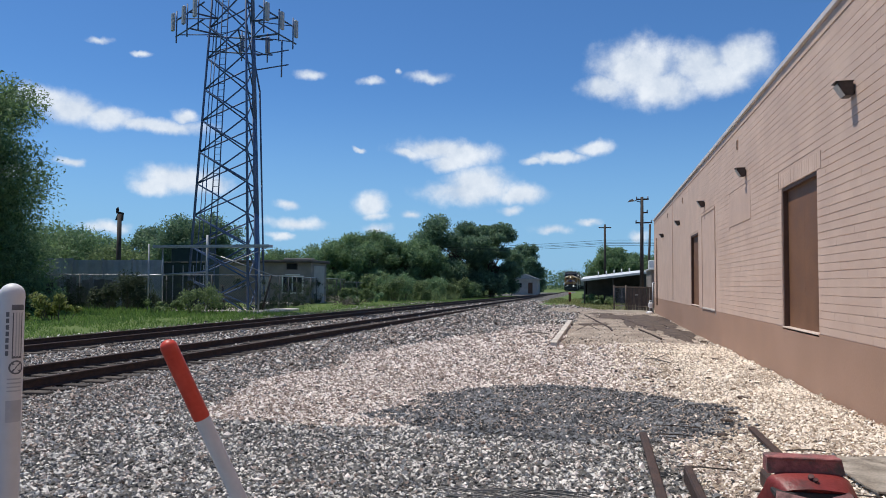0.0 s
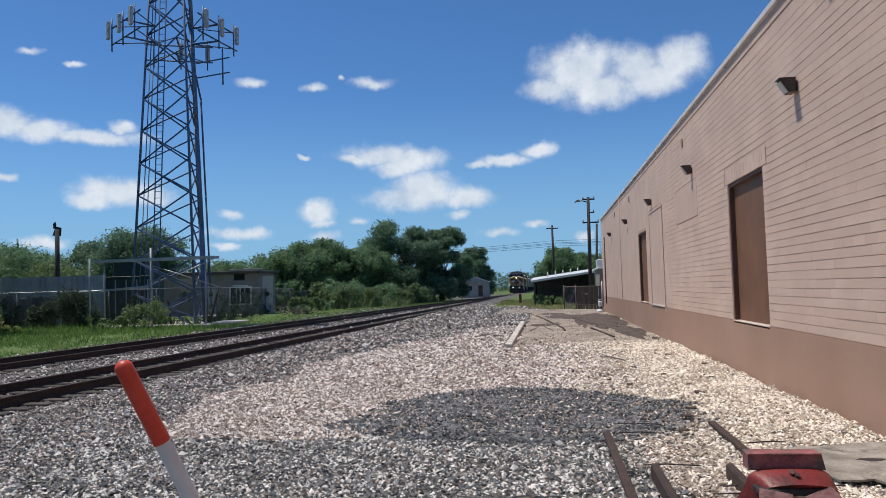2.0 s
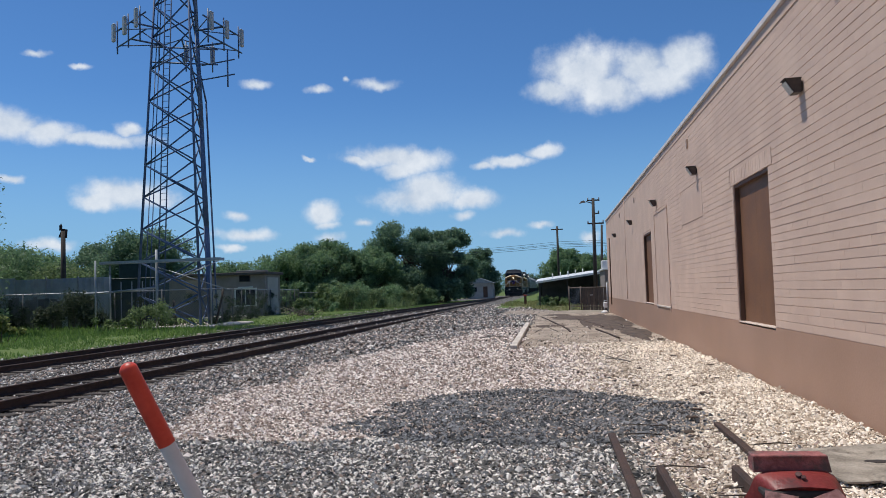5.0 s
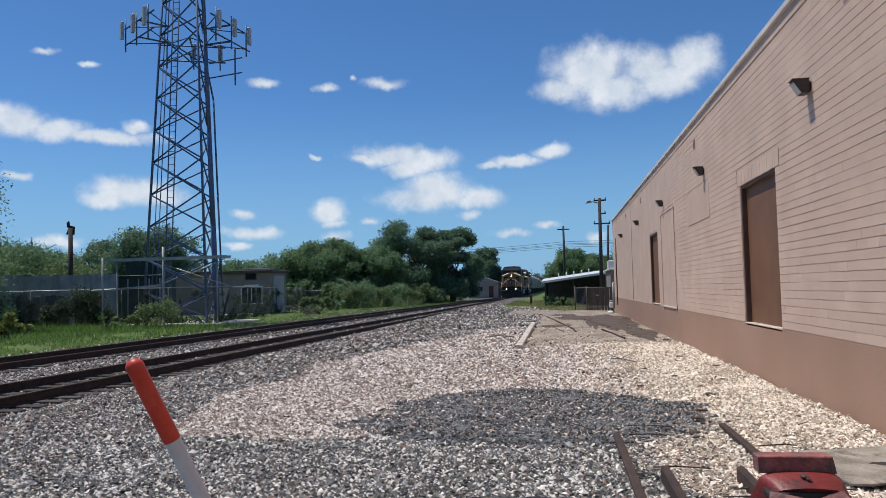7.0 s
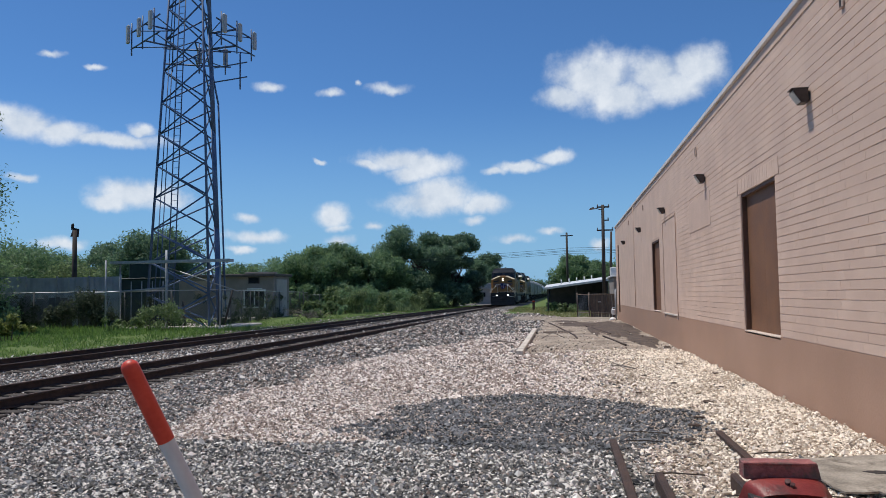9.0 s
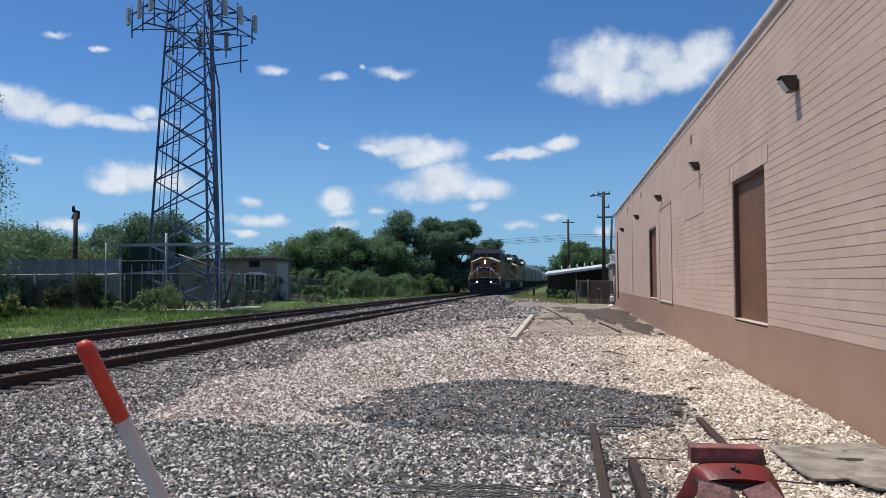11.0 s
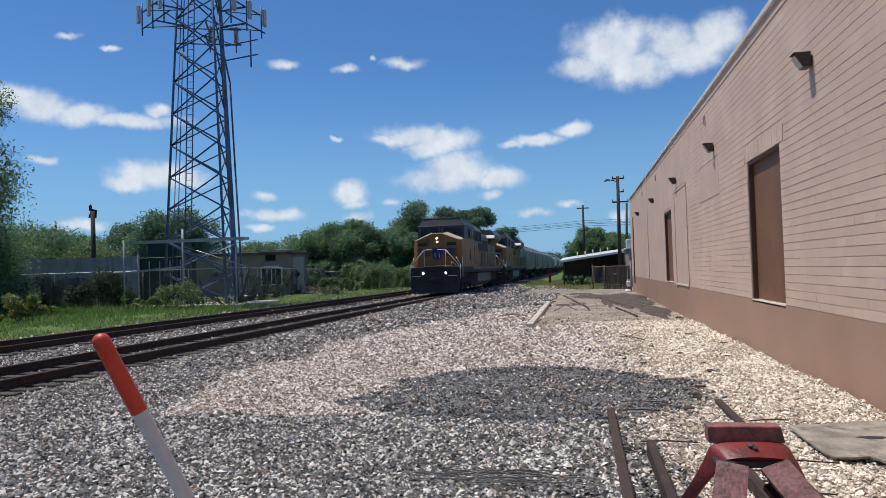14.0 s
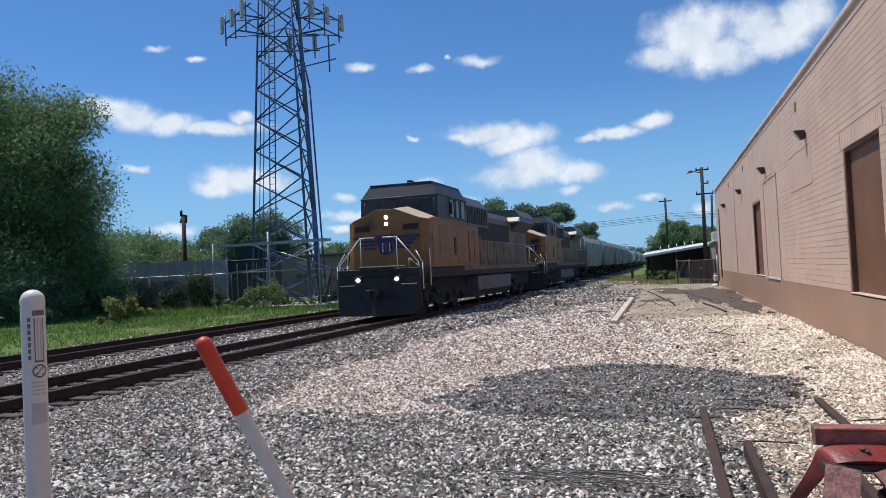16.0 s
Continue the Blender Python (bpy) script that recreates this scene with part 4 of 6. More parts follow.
def bogie(parent, y, axles, gap, r=0.52):
    half = gap * (axles - 1) / 2
    f = Form()
    for s in (-1, 1):
        f.extrude([(y - half - 0.75, 0.62), (y - half - 0.5, 0.42), (y - half + 0.45, 0.42), (y - half + 0.7, 0.30), (y + half - 0.7, 0.30), (y + half - 0.45, 0.42), (y + half + 0.5, 0.42), (y + half + 0.75, 0.62), (y + half + 0.6, 0.86), (y - half - 0.6, 0.86)], "x", s * 1.02 - 0.08, s * 1.02 + 0.08)
        for k in range(axles):
            yk = y - half + k * gap
            f.box((s * 1.10 - 0.09, yk - 0.17, r - 0.16), (s * 1.10 + 0.09, yk + 0.17, r + 0.16), 0.04)
            f.tube((s * 1.10, yk, r), (s * 1.24, yk, r), 0.10, 10)
        for k in range(axles - 1):
            ym = y - half + (k + 0.5) * gap
            for o in (-0.13, 0.13):
                f.tube((s * 1.06, ym + o, 0.5), (s * 1.06, ym + o, 0.86), 0.075, 8)
        f.tube((s * 1.14, y - half + 0.1, 0.9), (s * 1.14, y - half + 0.6, 0.74), 0.07, 8)
    f.box((-1.0, y - 0.3, 0.55), (1.0, y + 0.3, 0.85))
    part("bogie_frame", f, "loco_dark", parent)
    return [wheelset(parent, y - half + k * gap, r) for k in range(axles)]


def coupler(parent, y, d):
    f = Form().box((-0.09, min(y, y + d * 0.55), 0.74), (0.09, max(y, y + d * 0.55), 0.94), 0.02)
    f.hull([(-0.17, y + d * 0.5, z) for z in (0.68, 1.0)] + [(0.14, y + d * 0.5, z) for z in (0.68, 1.0)] + [(-0.14, y + d * 0.8, z) for z in (0.7, 0.98)] + [(-0.02, y + d * 0.78, z) for z in (0.7, 0.98)])
    f.hull([(0.05, y + d * 0.5, z) for z in (0.7, 0.98)] + [(0.2, y + d * 0.62, z) for z in (0.7, 0.98)] + [(0.1, y + d * 0.72, z) for z in (0.7, 0.98)])
    part("coupler", f, "loco_dark", parent)


def locomotive(label):
    """Six-axle diesel, its front at y = 0 and running towards -y."""
    L = thing("locomotive", label, "locomotive", group="locomotives")
    # frame, pilot, plough
    # the lowest box is added to block light below the frame
    part("underframe", Form().box((-1.48, 0.75, 1.28), (1.48, 21.7, 1.66), 0.03).box((-0.9, 1.0, 0.85), (0.9, 21.4, 1.30)).box((-0.62, 0.9, 0.30), (0.62, 21.5, 0.86)), "loco_dark", L)
    pilot = Form().box((-1.5, 0.42, 0.35), (1.5, 0.78, 1.42), 0.03)
    pilot.hull([(-1.45, 0.40, 0.12), (1.45, 0.40, 0.12), (0, 0.18, 0.10), (-1.45, 0.45, 0.72), (1.45, 0.45, 0.72), (0, 0.30, 0.66), (-1.45, 0.7, 0.12), (1.45, 0.7, 0.12), (-1.45, 0.7, 0.72), (1.45, 0.7, 0.72)])
    part("pilot_plough", pilot, "loco_dark", L, "black pilot and snow plough")
    deck = Form().box((-1.5, 0.45, 1.42), (1.5, 1.5, 1.68), 0.02)
    part("front_platform", deck, "loco_dark", L)
    part("deck_edge", Form().box((-0.62, 0.352, 1.735), (1.0, 0.40, 1.765), 0.004), "nose_tan", L, "tan edge of the platform")
    part("nose_grab", Form().path([(0.98, y_n, z) for y_n, z in ((0.9, 1.68), (0.9, 2.0))] + [(1.22, 0.9, 1.80), (1.35, 0.9, 1.68)], 0.02, 5), "nose_tan", L)
    lip = Form().box((-0.62, 0.36, 1.60), (0.62, 0.46, 1.74), 0.02)
    part("anticlimber", lip, "loco_dark", L)
    coupler(L, 0.4, -1)
    coupler(L, 21.9, 1)
    for s in (-1, 1):
        for y in (0.98, 20.95):
            st = Form()
            for k, z in enumerate((0.42, 0.75, 1.08)):
                st.box((min(s * 1.22, s * 1.54), y - 0.28, z), (max(s * 1.22, s * 1.54), y + 0.28, z + 0.035))
            st.box((min(s * 1.5, s * 1.54), y - 0.31, 0.40), (max(s * 1.5, s * 1.54), y - 0.28, 1.5)).box((min(s * 1.5, s * 1.54), y + 0.28, 0.40), (max(s * 1.5, s * 1.54), y + 0.31, 1.5))
            part("step_well", st, "loco_dark", L)
        part("step_edge", Form().box((min(s * 0.85, s * 1.4), 0.385, 1.13), (max(s * 0.85, s * 1.4), 0.41, 1.16)), "handrail", L, "white step edge")
    # nose with a peaked, raked top
    y0, y1 = 1.35, 2.65
    side, low, peak = 1.50, 3.32, 3.74
    nose = Form().hull([(s * side, y, 1.66) for s in (-1, 1) for y in (y0 + 0.16, y1)] + [(s * 1.26, y0, 1.66) for s in (-1, 1)]
                       + [(s * side, y0 + 0.30, low) for s in (-1, 1)] + [(s * 1.26, y0 + 0.10, low + 0.05) for s in (-1, 1)]
                       + [(s * 0.32, y0 + 0.08, peak) for s in (-1, 1)] + [(s * side, y1, low + 0.12) for s in (-1, 1)] + [(s * 0.5, y1, peak + 0.12) for s in (-1, 1)])
    part("nose", nose, "yellow", L, "yellow peaked nose")
    # dusty tan tops, the light from above painted in as a paler colour
    for s in (-1, 1):
        roofs = Form().hull([(s * 0.32, y0 + 0.04, peak + 0.006), (s * 1.24, y0 + 0.06, low + 0.062), (s * 1.47, y0 + 0.30, low + 0.012), (s * 1.47, y1 - 0.3, low + 0.125), (s * 0.5, y1 - 0.3, peak + 0.12),
                    (s * 0.32, y0 + 0.04, peak + 0.026), (s * 1.24, y0 + 0.06, low + 0.082), (s * 1.47, y0 + 0.30, low + 0.032), (s * 1.47, y1 - 0.3, low + 0.145), (s * 0.5, y1 - 0.3, peak + 0.14)])
        part("nose_top", roofs, "nose_tan", L, "dusty tan sloping top of the nose, lightened as sunlit")
    # cab
    part("cab_lower", Form().box((-1.5, y1, 1.66), (1.5, 6.5, 3.46), 0.02), "yellow", L, "yellow lower cab")
    part("equipment_room", Form().box((-1.47, 6.5, 1.66), (1.47, 8.3, 3.30), 0.02), "yellow", L, "yellow room behind the cab")
    cabtop = Form().hull([(e * 1.5, y1 + 0.02, 3.46) for e in (-1, 1)] + [(e * 1.5, y1 + 0.12, 4.28) for e in (-1, 1)] + [(e * 1.20, y1 + 0.34, 4.79) for e in (-1, 1)]
                         + [(e * 1.5, 6.5, z) for e in (-1, 1) for z in (3.46, 4.28)] + [(e * 1.20, 6.5, 4.79) for e in (-1, 1)])
    part("cab_upper", cabtop, "cab_black", L, "dark grey upper cab and roof")
    gut = Form()
    for e in (-1, 1):
        gut.path([(e * 1.51, y1 + 0.10, 4.29), (e * 1.51, 6.5, 4.29)], 0.022, 5)
    gut.path([(-1.5, y1 + 0.10, 4.29), (1.5, y1 + 0.10, 4.29)], 0.022, 5).path([(-1.2, y1 + 0.33, 4.80), (1.2, y1 + 0.33, 4.80), (1.2, 6.5, 4.80)], 0.02, 5)
    part("rain_gutter", gut, "loco_grey", L, "grey edge along the cab roof")
    for s in (-1, 1):
        ws = ((0.10, 3.84), (1.36, 3.60), (0.10, 4.20), (1.34, 4.20))
        part("windshield", Form().hull([(s * a, y1 + 0.02 + 0.122 * (z - 3.46) + o, z) for a, z in ws for o in (-0.012, 0.06)]), "glass", L)
        part("windshield_frame", Form().path([(s * a, y1 + 0.005 + 0.122 * (z - 3.46), z) for a, z in (ws[0], ws[1], ws[3], ws[2], ws[0])], 0.018, 5), "loco_grey", L)
        part("wiper", Form().path([(s * 0.55, y1 - 0.02, 3.70), (s * 0.85, y1 + 0.03, 4.08)], 0.012, 4), "loco_dark", L)
        for ya, yb in ((4.15, 4.75), (4.95, 5.45), (5.65, 6.25)):
            part("side_window", Form().box((min(s * 1.46, s * 1.508), ya, 3.52), (max(s * 1.46, s * 1.508), yb, 4.22), 0.01), "glass", L)
            part("window_frame", Form().path([(s * 1.512, ya, 3.52), (s * 1.512, yb, 3.52), (s * 1.512, yb, 4.22), (s * 1.512, ya, 4.22), (s * 1.512, ya, 3.52)], 0.02, 5), "hood_yellow", L)
        part("nose_door", Form().box((min(s * 1.495, s * 1.515), 4.55, 2.10), (max(s * 1.495, s * 1.515), 4.80, 2.78), 0.004), "loco_dark", L, "dark recessed latch")
        for ya, yb, za, zb in ((1.95, 2.55, 1.9, 3.1), (2.8, 4.3, 1.85, 3.2), (5.0, 6.35, 1.80, 2.95), (6.65, 7.35, 1.85, 3.1), (7.45, 8.15, 1.85, 3.1)):
            part("side_panel", Form().box((min(s * 1.47, s * 1.512), ya, za), (max(s * 1.47, s * 1.512), yb, zb), 0.008), "yellow", L)
        part("mirror", Form().box((min(s * 1.56, s * 1.64), 4.0, 3.62), (max(s * 1.56, s * 1.64), 4.05, 4.08), 0.01), "loco_dark", L)
    part("air_conditioner", Form().box((-0.95, 3.2, 4.79), (0.95, 5.6, 4.85), 0.03).box((-0.6, 3.9, 4.85), (0.6, 5.0, 4.90), 0.02).box((0.15, 3.3, 4.85), (0.3, 3.7, 4.95), 0.02), "loco_dark", L, "black roof unit")
    # lamps
    for z in (3.24, 3.47):
        part("headlight", Form().tube((0, y0 + 0.055, z), (0, y0 + 0.10, z), 0.066, 16), "headlight", L, "lit headlight")
    for s in (-1, 1):
        dl = part("ditch_light", Form().tube((s * 0.70, 0.36, 1.32), (s * 0.70, 0.44, 1.32), 0.066, 16), "ditchlight", L, "lit ditch light")
        part("lamp_housing", Form().box((s * 0.70 - 0.15, 0.38, 1.15), (s * 0.70 + 0.15, 0.5, 1.45), 0.02), "loco_dark", dl)
        part("number_board", Form().box((s * 0.90 - 0.28, y0 + 0.035, 3.0), (s * 0.90 + 0.28, y0 + 0.14, 3.20), 0.01), "loco_dark", L, "dark number plate")
    # winged shield on the nose, in plain bars
    for s in (-1, 1):
        em = Form()
        for k in range(4):
            z = 2.74 - 0.125 * k
            em.box((min(s * 0.42, s * (1.24 - 0.13 * k)), y0 - 0.012, z), (max(s * 0.42, s * (1.24 - 0.13 * k)), y0 + 0.02, z + 0.07))
        part("emblem_wing", em, "blue", L, "dark blue wing bars")
    sh = Form().hull([(x, y, z) for y in (y0 - 0.016, y0 + 0.01) for x, z in ((-0.36, 2.86), (0.36, 2.86), (-0.36, 2.54), (0.36, 2.54), (-0.24, 2.24), (0.24, 2.24), (0, 2.14))])
    part("emblem_shield", sh, "blue", L, "dark blue shield")
    for k in range(5):
        part("emblem_stripe", Form().box((-0.28 + 0.13 * k, y0 - 0.024, 2.26), (-0.245 + 0.13 * k, y0 - 0.014, 2.58)), "emblem_white" if k % 2 else "emblem_red", L)
    # front handrails
    for s in (-1, 1):
        r = Form().path([(s * 0.15, 0.62, 2.74), (s * 0.66, 0.62, 2.74), (s * 0.72, 0.6, 2.68), (s * 1.42, 0.56, 1.86), (s * 1.46, 0.56, 1.72), (s * 1.46, 0.55, 1.15)], 0.024)
        r.tube((s * 0.66, 0.62, 1.66), (s * 0.66, 0.62, 2.74), 0.018)
        part("step_grab", Form().path([(s * 1.56, 1.42, 1.05), (s * 1.56, 1.42, 1.85), (s * 1.52, 1.50, 2.3)], 0.022), "handrail", L)
        part("front_handrail", r, "handrail", L, "off-white bent handrail")
        r2 = Form().path([(s * 1.56, 0.62, 0.95), (s * 1.56, 0.62, 1.82), (s * 1.30, 0.72, 2.25)], 0.02)
        part("corner_grab", r2, "handrail", L)
    # long hood
    part("hood", Form().extrude([(-0.95, 1.66), (0.95, 1.66), (0.95, 3.95), (0.72, 4.22), (-0.72, 4.22), (-0.95, 3.95)], "y", 8.3, 20.9), "hood_yellow", L, "dirty yellow engine hood")
    part("hood_roof", Form().extrude([(-0.97, 3.80), (0.97, 3.80), (0.97, 3.97), (0.74, 4.25), (-0.74, 4.25), (-0.97, 3.97)], "y", 8.3, 20.92), "loco_grey", L, "grey hood roof")
    part("electrical_cabinet", Form().hull([(x, y, z) for y in (6.5, 10.2) for x, z in ((-1.45, 3.32), (1.45, 3.32), (-1.45, 4.18), (1.45, 4.18), (-1.05, 4.60), (1.05, 4.60), (-1.0, 3.0), (1.0, 3.0))]), "loco_grey", L, "grey brake grid housing")
    for s in (-1, 1):
        for k in range(6):
            y = 6.7 + k * 0.57
            part("grille", Form().box((min(s * 1.445, s * 1.47), y, 3.42), (max(s * 1.445, s * 1.47), y + 0.40, 4.12), 0.004), "loco_dark", L)
        for k in range(13):
            y = 8.45 + k * 0.645
            part("hood_door", Form().box((min(s * 0.95, s * 0.965), y, 1.85), (max(s * 0.95, s * 0.965), y + 0.56, 3.65), 0.006), "hood_yellow", L)
        part("hood_vents", Form().box((min(s * 0.95, s * 0.985), 10.6, 2.85), (max(s * 0.95, s * 0.985), 16.4, 3.70), 0.004), "loco_dark", L)
    rad = Form().hull([(x, y, z) for y in (17.0, 20.9) for x, z in ((-1.5, 3.95), (1.5, 3.95), (-1.5, 4.25), (1.5, 4.25), (-1.2, 4.62), (1.2, 4.62), (-0.95, 3.45), (0.95, 3.45))])
    part("radiator_wing", rad, "loco_grey", L, "broad overhanging radiator housing")
    # added wedge, its pale colour paints sunlight on the housing
    part("radiator_ledge", Form().hull([(x, y, z) for x in (-1.49, 1.49) for y, z in ((16.4, 3.93), (17.0, 3.93), (17.0, 4.22), (16.4, 3.96))]), "handrail", L, "pale ledge added for the radiator's sunlit top")
    part("exhaust_stack", Form().box((-0.5, 12.2, 4.2), (0.5, 13.2, 4.5), 0.05), "loco_dark", L)
    # walkway rails
    for s in (-1, 1):
        r = Form().tube((s * 1.45, 8.4, 2.72), (s * 1.45, 20.6, 2.72), 0.02)
        r.path([(s * 1.45, 20.6, 2.72), (s * 1.52, 21.3, 1.8), (s * 1.52, 21.3, 1.0)], 0.022)
        part("walkway_handrail", r, "sooty_rail", L, "sooty cream walkway handrail")
        for k in range(9):
            part("stanchion", Form().tube((s * 1.45, 8.4 + k * 1.52, 1.66), (s * 1.45, 8.4 + k * 1.52, 2.72), 0.018, 6), "sooty_rail", L)
        part("side_sill", Form().box((min(s * 1.48, s * 1.50), 5.8, 1.50), (max(s * 1.48, s * 1.50), 20.9, 1.68)), "hood_yellow", L)
    # fuel tank
    part("fuel_tank", Form().extrude([(-1.42, 1.22), (1.42, 1.22), (1.42, 0.62), (1.1, 0.32), (-1.1, 0.32), (-1.42, 0.62)], "y", 8.1, 14.4), "tank_grey", L, "pale grey fuel tank")
    for s in (-1, 1):
        part("air_tank", Form().tube((s * 1.2, 14.2, 1.08), (s * 1.2, 15.8, 1.08), 0.17, 12), "loco_dark", L)
    wheels = bogie(L, 4.6, 3, 1.88) + bogie(L, 17.6, 3, 1.88)
    return L, wheels


def hopper_car(label):
    """Covered hopper with bulging sides and sloping ends."""
    L = thing("hopper_car", label, "freight car", group="freight cars")
    prof = [(-1.40, 1.35), (1.40, 1.35), (1.54, 2.0), (1.60, 2.9), (1.52, 3.7), (1.18, 4.18), (0.6, 4.38), (-0.6, 4.38), (-1.18, 4.18), (-1.52, 3.7), (-1.60, 2.9), (-1.54, 2.0)]
    part("body", Form().extrude(prof, "y", 2.2, 15.8), "hopper", L)
    for a, b in ((2.2, 0.9), (15.8, 17.1)):
        part("end_cap", Form().hull([(x, a, z) for x, z in prof] + [(x * 0.98, b, z) for x, z in prof if z > 2.6]), "hopper", L)
    for k in range(5):
        y = 3.2 + k * 2.9
        for s in (-1, 1):
            part("side_rib", Form().extrude([(s * 1.42, 1.35), (s * 1.58, 2.0), (s * 1.64, 2.9), (s * 1.56, 3.72), (s * 1.50, 3.70), (s * 1.56, 2.9), (s * 1.50, 2.0)], "y", y - 0.05, y + 0.05), "hopper", L)
    for k in range(3):
        y = 3.9 + k * 4.2
        part("discharge_bay", Form().hull([(x, yy, 1.4) for x in (-1.3, 1.3) for yy in (y - 0.2, y + 3.0)] + [(x, yy, 0.45) for x in (-0.6, 0.6) for yy in (y + 1.0, y + 1.8)]), "loco_dark", L)
    part("roof_walk", Form().box((-0.35, 1.0, 4.46), (0.35, 17.0, 4.50)).box((-0.75, 2.6, 4.38), (0.75, 15.4, 4.45)), "galv", L, "roof walkway and hatch cover")
    part("sill", Form().box((-0.4, 0.3, 0.95), (0.4, 17.7, 1.35)).box((-1.45, 0.5, 1.15), (1.45, 0.9, 1.40)).box((-1.45, 17.1, 1.15), (1.45, 17.5, 1.40)), "loco_dark", L)
    for s in (-1, 1):
        for y in (0.7, 17.3):
            part("ladder", Form().path([(s * 1.4, y, 1.3), (s * 1.4, y, 4.3)], 0.025).path([(s * 1.0, y, 1.3), (s * 1.0, y, 4.3)], 0.025), "galv", L)
    coupler(L, 0.3, -1)
    bogie(L, 2.3, 2, 1.75, 0.46)
    bogie(L, 15.7, 2, 1.75, 0.46)
    return L


def tank_car(label, mat):
    L = thing("tank_car", label, "tank car", group="tank cars")
    turn = pose(0, 0, 2.72, -90, 0, 0)
    prof = [(0.02, 1.2), (0.7, 1.27), (1.2, 1.5), (1.46, 1.9), (1.50, 2.3), (1.50, 15.7), (1.46, 16.1), (1.2, 16.5), (0.7, 16.73), (0.02, 16.8)]
    part("tank", Form().lathe(prof, 28, turn), mat, L)
    for y in (4.6, 9.0, 13.4):
        part("tank_band", Form().lathe([(1.52, y - 0.06), (1.52, y + 0.06)], 28, turn), "loco_dark", L)
    part("manway", Form().lathe([(0.5, 4.1), (0.5, 4.5), (0.35, 4.62), (0.02, 4.64)], 16, pose(0, 9, 0)), mat, L)
    part("top_platform", Form().box((-1.0, 7.9, 4.22), (1.0, 10.1, 4.27)).path([(-1.0, 7.9, 5.0), (1.0, 7.9, 5.0)], 0.02).path([(-1, 10.1, 5.0), (1, 10.1, 5.0)], 0.02), "loco_dark", L)
    part("sill", Form().box((-0.4, 0.3, 0.95), (0.4, 17.7, 1.30)).box((-1.4, 0.4, 1.1), (1.4, 1.6, 1.32)).box((-1.4, 16.4, 1.1), (1.4, 17.6, 1.32)), "loco_dark", L)
    for s in (-1, 1):
        part("ladder", Form().path([(s * 1.5, 8.8, 1.2), (s * 1.62, 8.8, 2.7), (s * 1.2, 8.8, 4.2)], 0.025).path([(s * 1.5, 9.2, 1.2), (s * 1.62, 9.2, 2.7), (s * 1.2, 9.2, 4.2)], 0.025), "galv", L)
    coupler(L, 0.3, -1)
    bogie(L, 2.3, 2, 1.75, 0.46)
    bogie(L, 15.7, 2, 1.75, 0.46)
    return L


TRAIN = []  # vehicle, distance behind the front, first bogie, second bogie, turning wheelsets
lead, lead_wheels = locomotive("dirty yellow diesel locomotive with lit lights and dark cab")
lead.scale = (BUILT,) * 3
TRAIN.append((lead, 0.0, 4.6 * BUILT, 17.6 * BUILT, lead_wheels))
trail, trail_wheels = locomotive("second dirty yellow diesel locomotive coupled behind")
trail.scale = (BUILT,) * 3
TRAIN.append((trail, 22.7 * BUILT, 4.6 * BUILT, 17.6 * BUILT, trail_wheels))
for ob in trail.children:
    if ob.name.startswith(("headlight", "ditch_light")):
        ob.data = ob.data.copy()
        ob.data.materials[0] = M["glass"]
        ob["label"] = "unlit lamp"
hop = hopper_car("pale grey covered hopper car with ribbed bulging sides")
TRAIN.append((hop, 45.6 * BUILT, 2.3, 15.7, []))
back = 45.6 * BUILT + 18.2
for k in range(3):
    TRAIN.append((copy_thing(hop, Matrix()), back, 2.3, 15.7, []))
    back += 18.2
dark_tank = tank_car("black railway tank car", "tank_black")
pale_tank = tank_car("pale grey railway tank car", "tank_pale")
for k in range(6):
    ob = (dark_tank, pale_tank)[k % 2]
    TRAIN.append((ob if k < 2 else copy_thing(ob, Matrix()), back, 2.3, 15.7, []))
    back += 18.2


